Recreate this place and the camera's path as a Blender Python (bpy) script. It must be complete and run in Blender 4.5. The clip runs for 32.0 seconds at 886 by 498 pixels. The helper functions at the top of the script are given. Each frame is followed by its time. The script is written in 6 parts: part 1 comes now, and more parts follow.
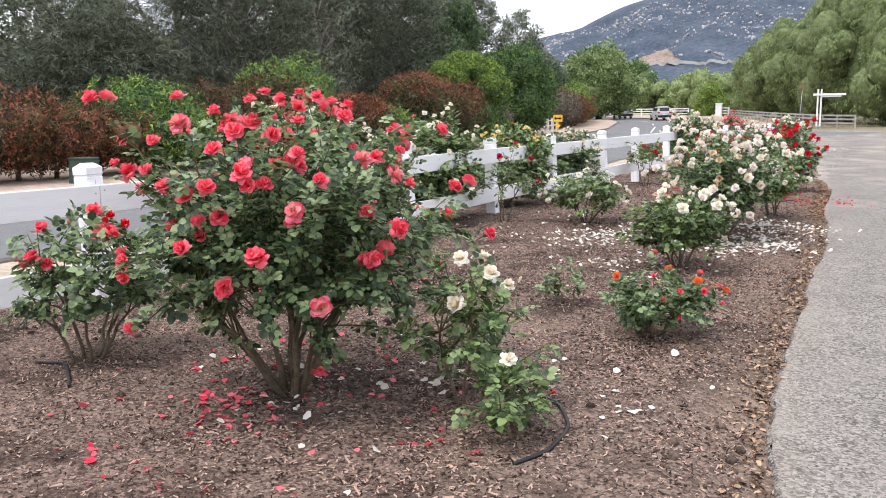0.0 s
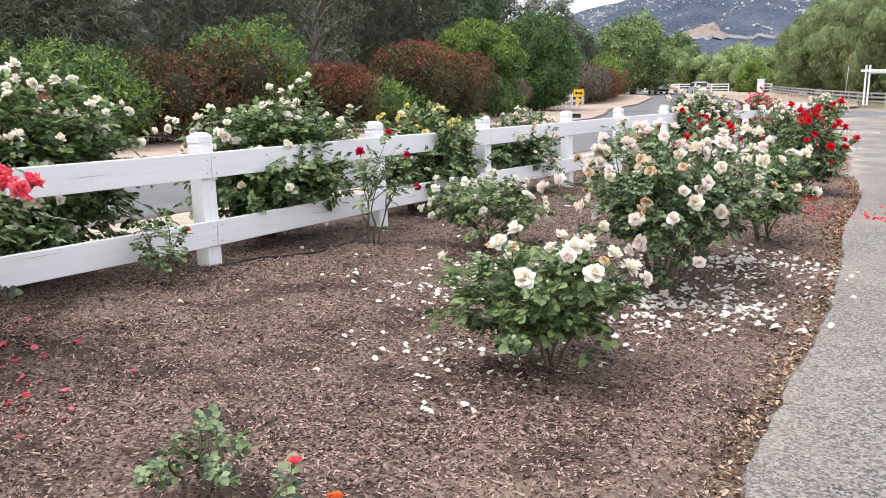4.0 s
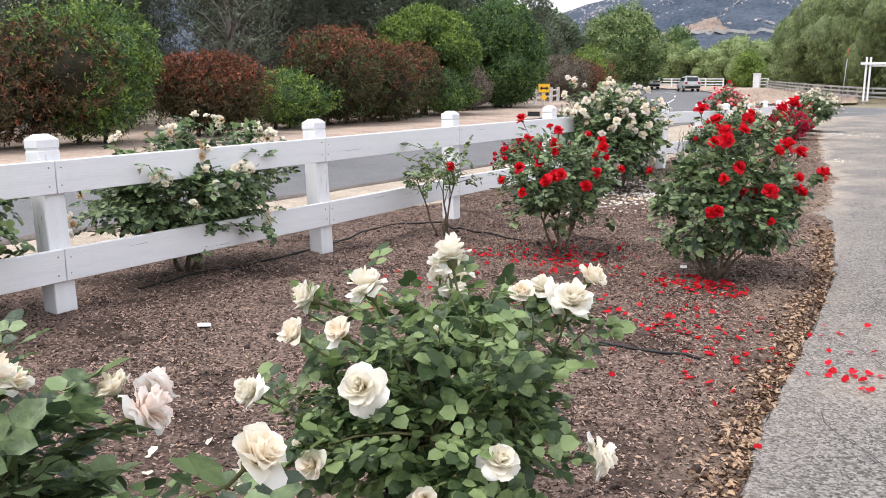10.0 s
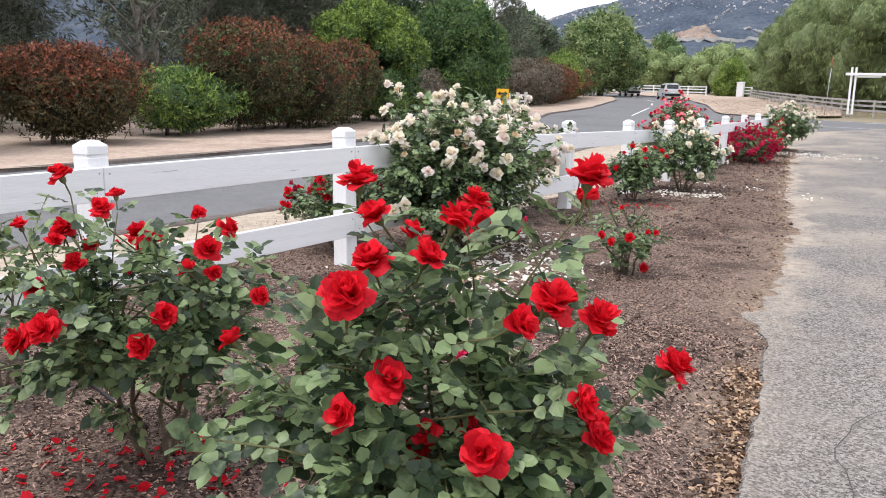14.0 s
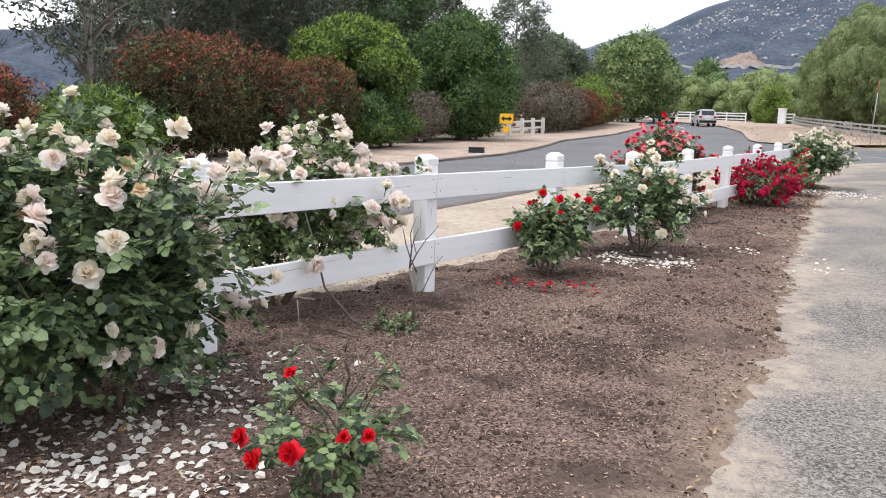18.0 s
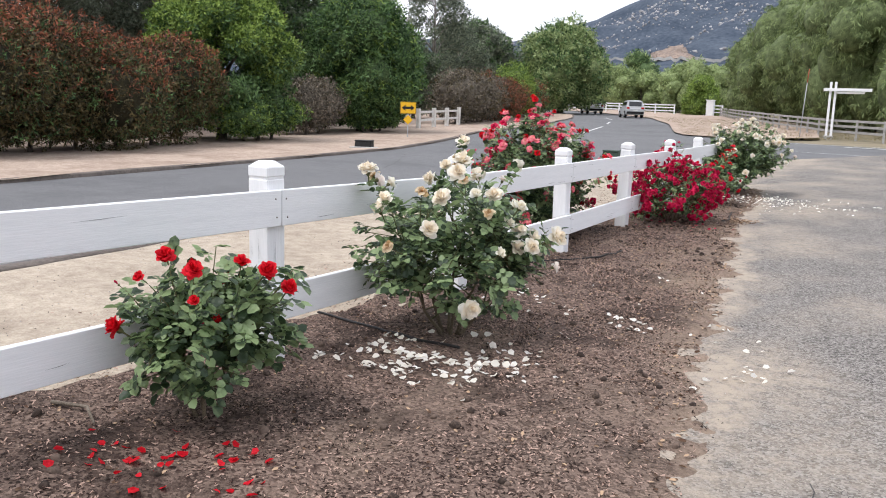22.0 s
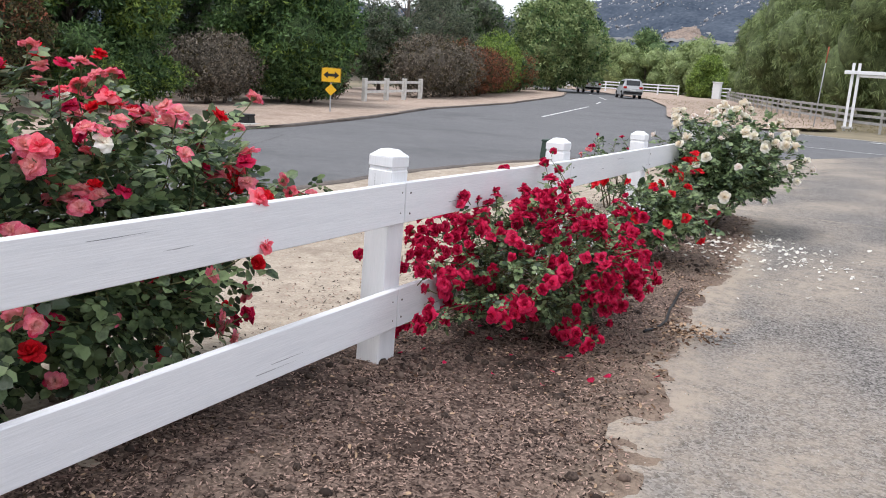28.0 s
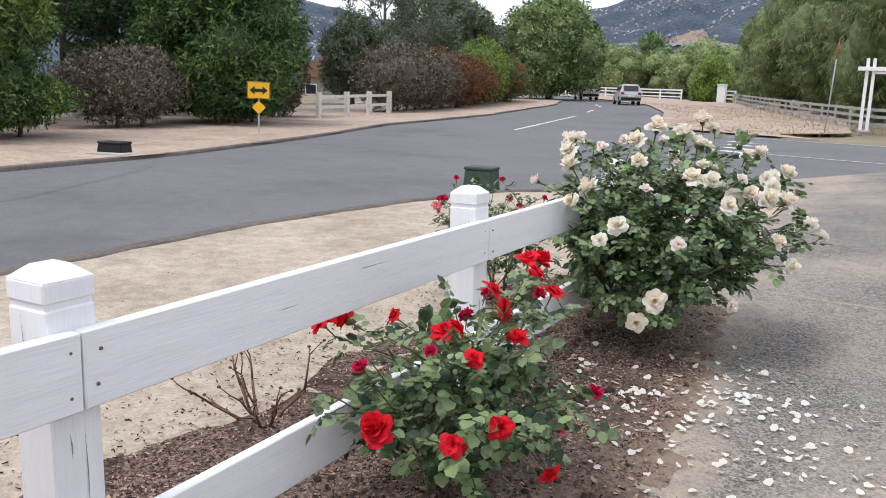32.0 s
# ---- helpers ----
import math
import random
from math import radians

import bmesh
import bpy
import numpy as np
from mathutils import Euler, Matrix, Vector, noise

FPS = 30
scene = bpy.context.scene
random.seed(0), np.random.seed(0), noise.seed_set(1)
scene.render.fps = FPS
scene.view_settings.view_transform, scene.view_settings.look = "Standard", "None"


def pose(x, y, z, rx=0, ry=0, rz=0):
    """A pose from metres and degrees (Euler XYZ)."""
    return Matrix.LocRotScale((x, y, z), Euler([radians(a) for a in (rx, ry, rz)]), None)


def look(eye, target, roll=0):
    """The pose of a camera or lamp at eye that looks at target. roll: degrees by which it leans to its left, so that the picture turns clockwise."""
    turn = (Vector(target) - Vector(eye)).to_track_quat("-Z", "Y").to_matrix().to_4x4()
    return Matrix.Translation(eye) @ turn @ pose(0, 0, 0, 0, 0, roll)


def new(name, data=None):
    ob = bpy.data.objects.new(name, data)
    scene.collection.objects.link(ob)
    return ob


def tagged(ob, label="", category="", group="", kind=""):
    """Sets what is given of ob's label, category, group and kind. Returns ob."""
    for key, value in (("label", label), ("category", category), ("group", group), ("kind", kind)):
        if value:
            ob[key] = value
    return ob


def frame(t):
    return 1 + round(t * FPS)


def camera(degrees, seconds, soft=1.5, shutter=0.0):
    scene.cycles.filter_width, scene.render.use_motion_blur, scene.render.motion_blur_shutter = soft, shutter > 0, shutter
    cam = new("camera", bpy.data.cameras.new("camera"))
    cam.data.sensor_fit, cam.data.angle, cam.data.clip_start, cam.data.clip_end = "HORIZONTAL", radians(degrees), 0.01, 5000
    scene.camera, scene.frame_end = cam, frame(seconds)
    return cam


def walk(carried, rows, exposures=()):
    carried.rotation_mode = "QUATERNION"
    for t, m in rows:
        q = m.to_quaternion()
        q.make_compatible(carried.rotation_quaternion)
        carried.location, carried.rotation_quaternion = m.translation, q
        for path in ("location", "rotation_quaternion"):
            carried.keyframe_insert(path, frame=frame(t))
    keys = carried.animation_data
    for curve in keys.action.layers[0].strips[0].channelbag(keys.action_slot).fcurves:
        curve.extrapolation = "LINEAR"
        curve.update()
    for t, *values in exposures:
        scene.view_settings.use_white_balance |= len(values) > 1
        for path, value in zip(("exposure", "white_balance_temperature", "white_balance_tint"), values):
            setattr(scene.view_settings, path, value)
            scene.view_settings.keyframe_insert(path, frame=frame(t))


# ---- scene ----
cam = camera(56.2, 32.0, soft=1.0)
PATH = [
    (0, (5.382, -8.890, 1.384), (4.418, -7.164, 1.081), -0.5),
    (0.5, (5.364, -8.348, 1.410), (4.392, -6.640, 1.037), -0.1),
    (1, (5.299, -7.880, 1.409), (4.321, -6.177, 1.031), -0.2),
    (1.5, (5.295, -7.412, 1.406), (4.315, -5.709, 1.030), 0.2),
    (2, (5.306, -6.985, 1.426), (4.328, -5.283, 1.043), -0.2),
    (2.5, (5.304, -6.435, 1.458), (4.315, -4.738, 1.082), -0.2),
    (3, (5.383, -5.920, 1.447), (4.364, -4.240, 1.077), 1.0),
    (3.5, (5.355, -5.426, 1.439), (4.328, -3.751, 1.069), 0.4),
    (5.5, (5.175, -3.297, 1.446), (4.122, -1.635, 1.089), 0.4),
    (6, (5.062, -2.813, 1.437), (4.004, -1.155, 1.075), 0.2),
    (6.5, (4.974, -2.290, 1.464), (3.921, -0.628, 1.102), -0.9),
    (7, (5.013, -1.725, 1.470), (3.959, -0.067, 1.097), -1.1),
    (7.5, (5.033, -1.213, 1.431), (3.982, 0.447, 1.059), -0.7),
    (8, (5.091, -0.704, 1.444), (4.043, 0.956, 1.061), -0.3),
    (8.5, (5.038, -0.127, 1.457), (3.993, 1.534, 1.069), -0.3),
    (9, (4.946, 0.477, 1.498), (3.906, 2.144, 1.126), -0.1),
    (9.5, (4.971, 1.087, 1.485), (3.926, 2.750, 1.109), 0.5),
    (10, (4.913, 1.663, 1.452), (3.873, 3.329, 1.075), 0.2),
    (10.5, (4.886, 2.273, 1.476), (3.843, 3.937, 1.098), 0.2),
    (11, (4.810, 2.891, 1.537), (3.760, 4.548, 1.147), 0.5),
    (11.5, (4.764, 3.423, 1.568), (3.688, 5.072, 1.221), -0.2),
    (12, (4.747, 4.009, 1.514), (3.701, 5.678, 1.168), -0.7),
    (12.5, (4.573, 4.714, 1.457), (3.562, 6.406, 1.114), -0.5),
    (13, (4.624, 5.206, 1.540), (3.644, 6.913, 1.186), 0.0),
    (13.5, (4.721, 5.667, 1.598), (3.717, 7.355, 1.220), 1.8),
    (14, (4.602, 6.373, 1.569), (3.587, 8.055, 1.197), 1.4),
    (14.5, (4.626, 7.053, 1.564), (3.596, 8.727, 1.197), 1.4),
    (16.5, (4.516, 9.195, 1.558), (3.422, 10.830, 1.200), 0.5),
    (17, (4.467, 9.863, 1.553), (3.370, 11.502, 1.219), 0.2),
    (17.5, (4.384, 10.459, 1.559), (3.279, 12.094, 1.235), 0.5),
    (18, (4.305, 11.151, 1.551), (3.199, 12.787, 1.237), 1.6),
    (18.5, (4.199, 11.812, 1.524), (3.039, 13.410, 1.203), 1.0),
    (19, (4.024, 12.410, 1.489), (2.833, 13.983, 1.163), 0.6),
    (19.5, (3.897, 13.001, 1.486), (2.691, 14.562, 1.158), 0.1),
    (20, (3.778, 13.540, 1.512), (2.552, 15.086, 1.184), -0.3),
    (20.5, (3.646, 14.109, 1.536), (2.554, 15.751, 1.199), 0.3),
    (21, (3.577, 14.727, 1.509), (2.510, 16.383, 1.164), 0.8),
    (21.5, (3.533, 15.216, 1.493), (2.478, 16.882, 1.156), 1.5),
    (22, (3.460, 15.778, 1.526), (2.482, 17.491, 1.195), 1.9),
    (22.5, (3.341, 16.348, 1.547), (2.361, 18.060, 1.218), 2.0),
    (23, (3.197, 16.946, 1.534), (2.222, 18.662, 1.212), 2.1),
    (23.5, (3.076, 17.567, 1.475), (2.094, 19.278, 1.144), 1.8),
    (24, (2.969, 18.174, 1.465), (1.979, 19.879, 1.128), 2.3),
    (24.5, (2.934, 18.731, 1.517), (1.954, 20.440, 1.172), 3.1),
    (25, (2.879, 19.358, 1.521), (1.895, 21.065, 1.174), 3.5),
    (25.5, (2.812, 19.925, 1.477), (1.883, 21.659, 1.113), 4.4),
    (27.5, (2.490, 22.681, 1.437), (1.497, 24.384, 1.101), 1.8),
    (28, (2.414, 23.235, 1.525), (1.435, 24.934, 1.135), 3.9),
    (28.5, (2.401, 23.826, 1.525), (1.413, 25.519, 1.128), 3.5),
    (29, (2.322, 24.397, 1.514), (1.330, 26.084, 1.103), 2.9),
    (29.5, (2.275, 24.967, 1.590), (1.304, 26.664, 1.168), 2.9),
    (30, (2.126, 25.659, 1.589), (1.098, 27.321, 1.161), 2.3),
    (30.5, (2.041, 26.186, 1.566), (1.053, 27.867, 1.124), 2.5),
    (31, (1.968, 26.811, 1.578), (0.986, 28.500, 1.152), 2.3),
    (31.5, (1.917, 27.369, 1.610), (0.904, 29.049, 1.221), 1.9),
    (32, (1.851, 27.997, 1.636), (0.840, 29.684, 1.270), 2.1),
]
walk(cam, [(t, look(eye, target, roll)) for t, eye, target, roll in PATH], [(0, 1.1, 6250, 14), (2, 1.22, 6250, 14), (6, 1.03, 6250, 14), (13, 0.97, 6250, 14), (25, 0.72, 6150, 13), (32, 0.65, 6100, 13)])

# ---- light ----
world = bpy.data.worlds.new("world")
scene.world = world
world.use_nodes = True
wn, wl = world.node_tree.nodes, world.node_tree.links
sky = wn.new("ShaderNodeTexSky")
sky.sky_type, sky.sun_disc = "NISHITA", False
sky.sun_elevation, sky.sun_rotation = radians(58), radians(150)
coord = wn.new("ShaderNodeTexCoord")
squash = wn.new("ShaderNodeMapping")
squash.inputs["Scale"].default_value = (1.0, 1.0, 2.6)
cloud = wn.new("ShaderNodeTexNoise")
cloud.inputs["Scale"].default_value, cloud.inputs["Detail"].default_value, cloud.inputs["Roughness"].default_value = 3.2, 7, 0.55
ramp = wn.new("ShaderNodeValToRGB")
ramp.color_ramp.elements[0].position, ramp.color_ramp.elements[1].position = 0.36, 0.62
ramp.color_ramp.elements[0].color, ramp.color_ramp.elements[1].color = (4.9, 5.2, 5.7, 1), (9.6, 9.6, 9.6, 1)
blend = wn.new("ShaderNodeMixRGB")
blend.inputs["Fac"].default_value = 0.9
wl.new(coord.outputs["Generated"], squash.inputs["Vector"])
wl.new(squash.outputs["Vector"], cloud.inputs["Vector"])
wl.new(cloud.outputs["Fac"], ramp.inputs["Fac"])
wl.new(sky.outputs["Color"], blend.inputs[1])
wl.new(ramp.outputs["Color"], blend.inputs[2])
wl.new(blend.outputs["Color"], wn["Background"].inputs["Color"])
wn["Background"].inputs["Strength"].default_value = 0.1
sun = new("sun", bpy.data.lights.new("sun", "SUN"))
sun.data.energy, sun.data.angle, sun.data.color = 1.4, radians(24), (1.0, 0.96, 0.9)
sun.matrix_world = look((0, 0, 60), (16, 28, 0))


# ---- materials ----
def mat(name, c1, c2, scale=6.0, rough=0.8, bump=0.0, bump_scale=40.0, island=0.0, thin=0.0, spots=None, spec=0.3, coords="Object", stretch=None):
    """Two colours mixed by noise at two scales; island: how far single leaves or chips differ; thin: light let through;
    spots: (colour, scale, share) of small flecks."""
    m = bpy.data.materials.new(name)
    m.use_nodes = True
    n, l = m.node_tree.nodes, m.node_tree.links
    b = n["Principled BSDF"]
    b.inputs["Roughness"].default_value = rough
    b.inputs["Specular IOR Level"].default_value = spec
    tc = n.new("ShaderNodeTexCoord")
    where = tc.outputs[coords]
    if stretch:
        grain = n.new("ShaderNodeMapping")
        grain.inputs["Scale"].default_value = stretch
        l.new(where, grain.inputs["Vector"])
        where = grain.outputs["Vector"]
    big, fine = n.new("ShaderNodeTexNoise"), n.new("ShaderNodeTexNoise")
    big.inputs["Scale"].default_value, big.inputs["Detail"].default_value = scale, 4
    fine.inputs["Scale"].default_value, fine.inputs["Detail"].default_value = scale * 9, 5
    l.new(where, big.inputs["Vector"]), l.new(where, fine.inputs["Vector"])
    add = n.new("ShaderNodeMath")
    add.operation = "MULTIPLY_ADD"
    add.inputs[1].default_value, add.inputs[2].default_value = 0.55, 0.0
    l.new(fine.outputs["Fac"], add.inputs[0])
    sumn = n.new("ShaderNodeMath")
    sumn.operation = "MULTIPLY_ADD"
    sumn.inputs[1].default_value = 0.45
    l.new(big.outputs["Fac"], sumn.inputs[0]), l.new(add.outputs[0], sumn.inputs[2])
    value = sumn.outputs[0]
    cr = n.new("ShaderNodeValToRGB")
    cr.color_ramp.elements[0].position, cr.color_ramp.elements[1].position = 0.36, 0.64
    cr.color_ramp.elements[0].color, cr.color_ramp.elements[1].color = (*c1, 1), (*c2, 1)
    if island:
        geo = n.new("ShaderNodeNewGeometry")
        far = n.new("ShaderNodeMath")
        far.operation = "MULTIPLY_ADD"
        far.inputs[1].default_value = 0.28 * island
        l.new(geo.outputs["Random Per Island"], far.inputs[0])
        off = n.new("ShaderNodeMath")
        off.operation = "SUBTRACT"
        off.inputs[1].default_value = 0.14 * island
        l.new(value, off.inputs[0]), l.new(off.outputs[0], far.inputs[2])
        value = far.outputs[0]
    l.new(value, cr.inputs["Fac"])
    colour = cr.outputs["Color"]
    if spots:
        vor = n.new("ShaderNodeTexVoronoi")
        vor.inputs["Scale"].default_value = spots[1]
        l.new(where, vor.inputs["Vector"])
        sep = n.new("ShaderNodeSeparateColor")
        l.new(vor.outputs["Color"], sep.inputs[0])
        pick = n.new("ShaderNodeMath")
        pick.operation = "LESS_THAN"
        pick.inputs[1].default_value = spots[2]
        l.new(sep.outputs[0], pick.inputs[0])
        near = n.new("ShaderNodeMath")
        near.operation = "LESS_THAN"
        near.inputs[1].default_value = 0.42
        l.new(vor.outputs["Distance"], near.inputs[0])
        both = n.new("ShaderNodeMath")
        both.operation = "MULTIPLY"
        l.new(pick.outputs[0], both.inputs[0]), l.new(near.outputs[0], both.inputs[1])
        mx = n.new("ShaderNodeMixRGB")
        mx.inputs[2].default_value = (*spots[0], 1)
        l.new(both.outputs[0], mx.inputs["Fac"]), l.new(colour, mx.inputs[1])
        colour = mx.outputs["Color"]
    l.new(colour, b.inputs["Base Color"])
    if bump:
        bn, bt = n.new("ShaderNodeBump"), n.new("ShaderNodeTexNoise")
        bt.inputs["Scale"].default_value, bt.inputs["Detail"].default_value = bump_scale, 5
        bn.inputs["Strength"].default_value, bn.inputs["Distance"].default_value = bump, 0.02
        l.new(where, bt.inputs["Vector"]), l.new(bt.outputs["Fac"], bn.inputs["Height"]), l.new(bn.outputs["Normal"], b.inputs["Normal"])
    if thin:
        tr, ms = n.new("ShaderNodeBsdfTranslucent"), n.new("ShaderNodeMixShader")
        l.new(colour, tr.inputs["Color"])
        ms.inputs["Fac"].default_value = thin
        l.new(b.outputs["BSDF"], ms.inputs[1]), l.new(tr.outputs["BSDF"], ms.inputs[2])
        l.new(ms.outputs["Shader"], n["Material Output"].inputs["Surface"])
    return m


def speckle(m, scale, dark, light, amount, blotch=None):
    """Stone grains in a surface: each cell of a fine pattern is darker or lighter; blotch: (colour, scale, from, to) of wide stains."""
    n, l = m.node_tree.nodes, m.node_tree.links
    b = n["Principled BSDF"]
    was = b.inputs["Base Color"].links[0].from_socket
    tc, vor, sep, ramp_, mx = n.new("ShaderNodeTexCoord"), n.new("ShaderNodeTexVoronoi"), n.new("ShaderNodeSeparateColor"), n.new("ShaderNodeValToRGB"), n.new("ShaderNodeMixRGB")
    warp, addv = n.new("ShaderNodeTexNoise"), n.new("ShaderNodeVectorMath")
    warp.inputs["Scale"].default_value, warp.inputs["Detail"].default_value = scale * 0.35, 2
    mulv = n.new("ShaderNodeVectorMath")
    mulv.operation, addv.operation = "SCALE", "ADD"
    mulv.inputs["Scale"].default_value = 2.4 / scale
    vor.inputs["Scale"].default_value = scale
    l.new(tc.outputs["Object"], warp.inputs["Vector"]), l.new(warp.outputs["Color"], mulv.inputs[0]), l.new(tc.outputs["Object"], addv.inputs[0])
    l.new(mulv.outputs[0], addv.inputs[1]), l.new(addv.outputs[0], vor.inputs["Vector"]), l.new(vor.outputs["Color"], sep.inputs[0])
    l.new(sep.outputs[0], ramp_.inputs["Fac"])
    e = ramp_.color_ramp.elements
    e[0].position, e[1].position, e[0].color, e[1].color = 0.1, 0.95, (*dark, 1), (*light, 1)
    mx.inputs["Fac"].default_value = amount
    l.new(was, mx.inputs[1]), l.new(ramp_.outputs["Color"], mx.inputs[2])
    out = mx.outputs["Color"]
    if blotch:
        big, band, mix2 = n.new("ShaderNodeTexNoise"), n.new("ShaderNodeMapRange"), n.new("ShaderNodeMixRGB")
        big.inputs["Scale"].default_value, big.inputs["Detail"].default_value, big.inputs["Roughness"].default_value = blotch[1], 7, 0.68
        band.inputs["From Min"].default_value, band.inputs["From Max"].default_value = blotch[2], blotch[3]
        band.inputs["To Max"].default_value = 0.75
        mix2.inputs[2].default_value = (*blotch[0], 1)
        l.new(tc.outputs["Object"], big.inputs["Vector"]), l.new(big.outputs["Fac"], band.inputs["Value"]), l.new(band.outputs["Result"], mix2.inputs["Fac"])
        l.new(out, mix2.inputs[1])
        out = mix2.outputs["Color"]
    l.new(out, b.inputs["Base Color"])
    return m


MULCH = speckle(mat("mulch", (0.056, 0.03, 0.023), (0.175, 0.105, 0.082), 1.3, 0.95, 1.0, 60), 75, (0.008, 0.005, 0.004), (0.36, 0.265, 0.21), 0.6, ((0.035, 0.021, 0.016), 1.2, 0.5, 0.6))
CHIP = mat("wood_chip", (0.02, 0.011, 0.008), (0.42, 0.29, 0.23), 3.0, 0.9, island=3.4)
DRY_LEAF = mat("dry_leaf", (0.09, 0.05, 0.03), (0.45, 0.31, 0.2), 3.0, 0.85, island=3.0)
SAND = speckle(mat("sand", (0.31, 0.25, 0.19), (0.53, 0.45, 0.355), 0.8, 0.95, 0.7, 30), 60, (0.22, 0.175, 0.135), (0.6, 0.53, 0.43), 0.25, ((0.25, 0.2, 0.155), 1.3, 0.55, 0.72))
VERGE = speckle(mat("roadside_sand", (0.33, 0.245, 0.19), (0.53, 0.42, 0.335), 0.6, 0.95, 0.7, 20), 20, (0.2, 0.14, 0.11), (0.58, 0.48, 0.4), 0.2, ((0.24, 0.17, 0.125), 0.7, 0.52, 0.7))
ROAD = speckle(mat("road_asphalt", (0.14, 0.14, 0.145), (0.185, 0.184, 0.185), 0.35, 0.88, 0.5, 90), 70, (0.09, 0.09, 0.095), (0.24, 0.24, 0.24), 0.35, ((0.115, 0.115, 0.118), 0.25, 0.52, 0.66))
DRIVE = speckle(mat("driveway_asphalt", (0.123, 0.111, 0.1), (0.236, 0.213, 0.188), 0.7, 0.9, 1.0, 60), 85, (0.018, 0.016, 0.015), (0.47, 0.435, 0.4), 0.6, ((0.3, 0.275, 0.245), 0.5, 0.54, 0.72))
KERB = mat("kerb", (0.1, 0.085, 0.075), (0.19, 0.16, 0.14), 2.0, 0.9, 0.8, 40)
for ground_mat, soil in ((DRIVE, (0.43, 0.36, 0.285, 1)), (MULCH, (0.28, 0.21, 0.155, 1))):
    n_, l_ = ground_mat.node_tree.nodes, ground_mat.node_tree.links
    dusty, amount, grit_, lift_ = n_.new("ShaderNodeMixRGB"), n_.new("ShaderNodeAttribute"), n_.new("ShaderNodeTexNoise"), n_.new("ShaderNodeMath")
    tc_, cap_ = n_.new("ShaderNodeTexCoord"), n_.new("ShaderNodeMath")
    amount.attribute_name = "dust"
    grit_.inputs["Scale"].default_value, grit_.inputs["Detail"].default_value, grit_.inputs["Roughness"].default_value = 9.0, 7, 0.75
    lift_.operation, cap_.operation, lift_.use_clamp = "MULTIPLY", "MULTIPLY_ADD", True
    cap_.inputs[1].default_value, cap_.inputs[2].default_value = 4.0, -1.1
    dusty.inputs[2].default_value = soil
    was = n_["Principled BSDF"].inputs["Base Color"].links[0].from_socket
    l_.new(tc_.outputs["Object"], grit_.inputs["Vector"]), l_.new(grit_.outputs["Fac"], cap_.inputs[0]), l_.new(cap_.outputs[0], lift_.inputs[0]), l_.new(amount.outputs["Fac"], lift_.inputs[1])
    l_.new(lift_.outputs[0], dusty.inputs["Fac"]), l_.new(was, dusty.inputs[1]), l_.new(dusty.outputs["Color"], n_["Principled BSDF"].inputs["Base Color"])
LAND = mat("land", (0.16, 0.14, 0.09), (0.3, 0.25, 0.17), 0.06, 0.95)
GRASS = mat("dry_grass", (0.12, 0.115, 0.04), (0.3, 0.24, 0.12), 1.0, 0.9, island=2.0)
WHITE = mat("white_paint", (0.74, 0.75, 0.77), (0.84, 0.84, 0.84), 5.0, 0.55, 0.25, 30)
WHITE_RAIL = mat("white_painted_rail", (0.76, 0.765, 0.775), (0.84, 0.84, 0.845), 5.0, 0.6, 0.12, 30, stretch=(5.0, 0.22, 5.0))
WHITE_POST = mat("white_painted_post", (0.76, 0.765, 0.775), (0.84, 0.84, 0.845), 5.0, 0.6, 0.15, 30, stretch=(5.0, 5.0, 0.25))
LINE = mat("line_paint", (0.6, 0.6, 0.58), (0.8, 0.8, 0.78), 3.0, 0.7)
LEAF = mat("rose_leaf", (0.04, 0.07, 0.032), (0.265, 0.36, 0.165), 4.0, 0.4, 0.35, 45, island=2.6, thin=0.32, spec=0.5)
LEAF_LIGHT = mat("rose_leaf_light", (0.048, 0.085, 0.03), (0.27, 0.365, 0.145), 4.0, 0.42, 0.35, 45, island=2.6, thin=0.34, spec=0.5)
CANE = mat("rose_cane", (0.07, 0.055, 0.035), (0.19, 0.15, 0.1), 14.0, 0.8, 0.5, 60)
TWIG = mat("rose_twig", (0.06, 0.08, 0.025), (0.15, 0.13, 0.06), 14.0, 0.7)
BARK = mat("bark", (0.05, 0.04, 0.032), (0.17, 0.145, 0.12), 3.0, 0.9, 1.0, 14)


def petal(name, c1, c2, heart=None):
    """A petal's two tones; heart: the colour that the flower takes towards its centre."""
    m = mat(name, c1, c2, 9.0, 0.6, island=1.6, thin=0.45, spec=0.2)
    if heart:
        n, l = m.node_tree.nodes, m.node_tree.links
        b = n["Principled BSDF"]
        was = b.inputs["Base Color"].links[0].from_socket
        tc, flat, far, band, mx = n.new("ShaderNodeTexCoord"), n.new("ShaderNodeVectorMath"), n.new("ShaderNodeVectorMath"), n.new("ShaderNodeMapRange"), n.new("ShaderNodeMixRGB")
        flat.operation, far.operation = "MULTIPLY", "LENGTH"
        flat.inputs[1].default_value = (1, 1, 0)
        band.inputs["From Min"].default_value, band.inputs["From Max"].default_value = 0.12, 0.75
        band.inputs["To Min"].default_value, band.inputs["To Max"].default_value = 0.6, 0.0
        mx.inputs[2].default_value = (*heart, 1)
        l.new(tc.outputs["Object"], flat.inputs[0]), l.new(flat.outputs[0], far.inputs[0]), l.new(far.outputs["Value"], band.inputs["Value"])
        l.new(band.outputs["Result"], mx.inputs["Fac"]), l.new(was, mx.inputs[1]), l.new(mx.outputs["Color"], b.inputs["Base Color"])
        l.new(mx.outputs["Color"], n["Translucent BSDF"].inputs["Color"])
    return m


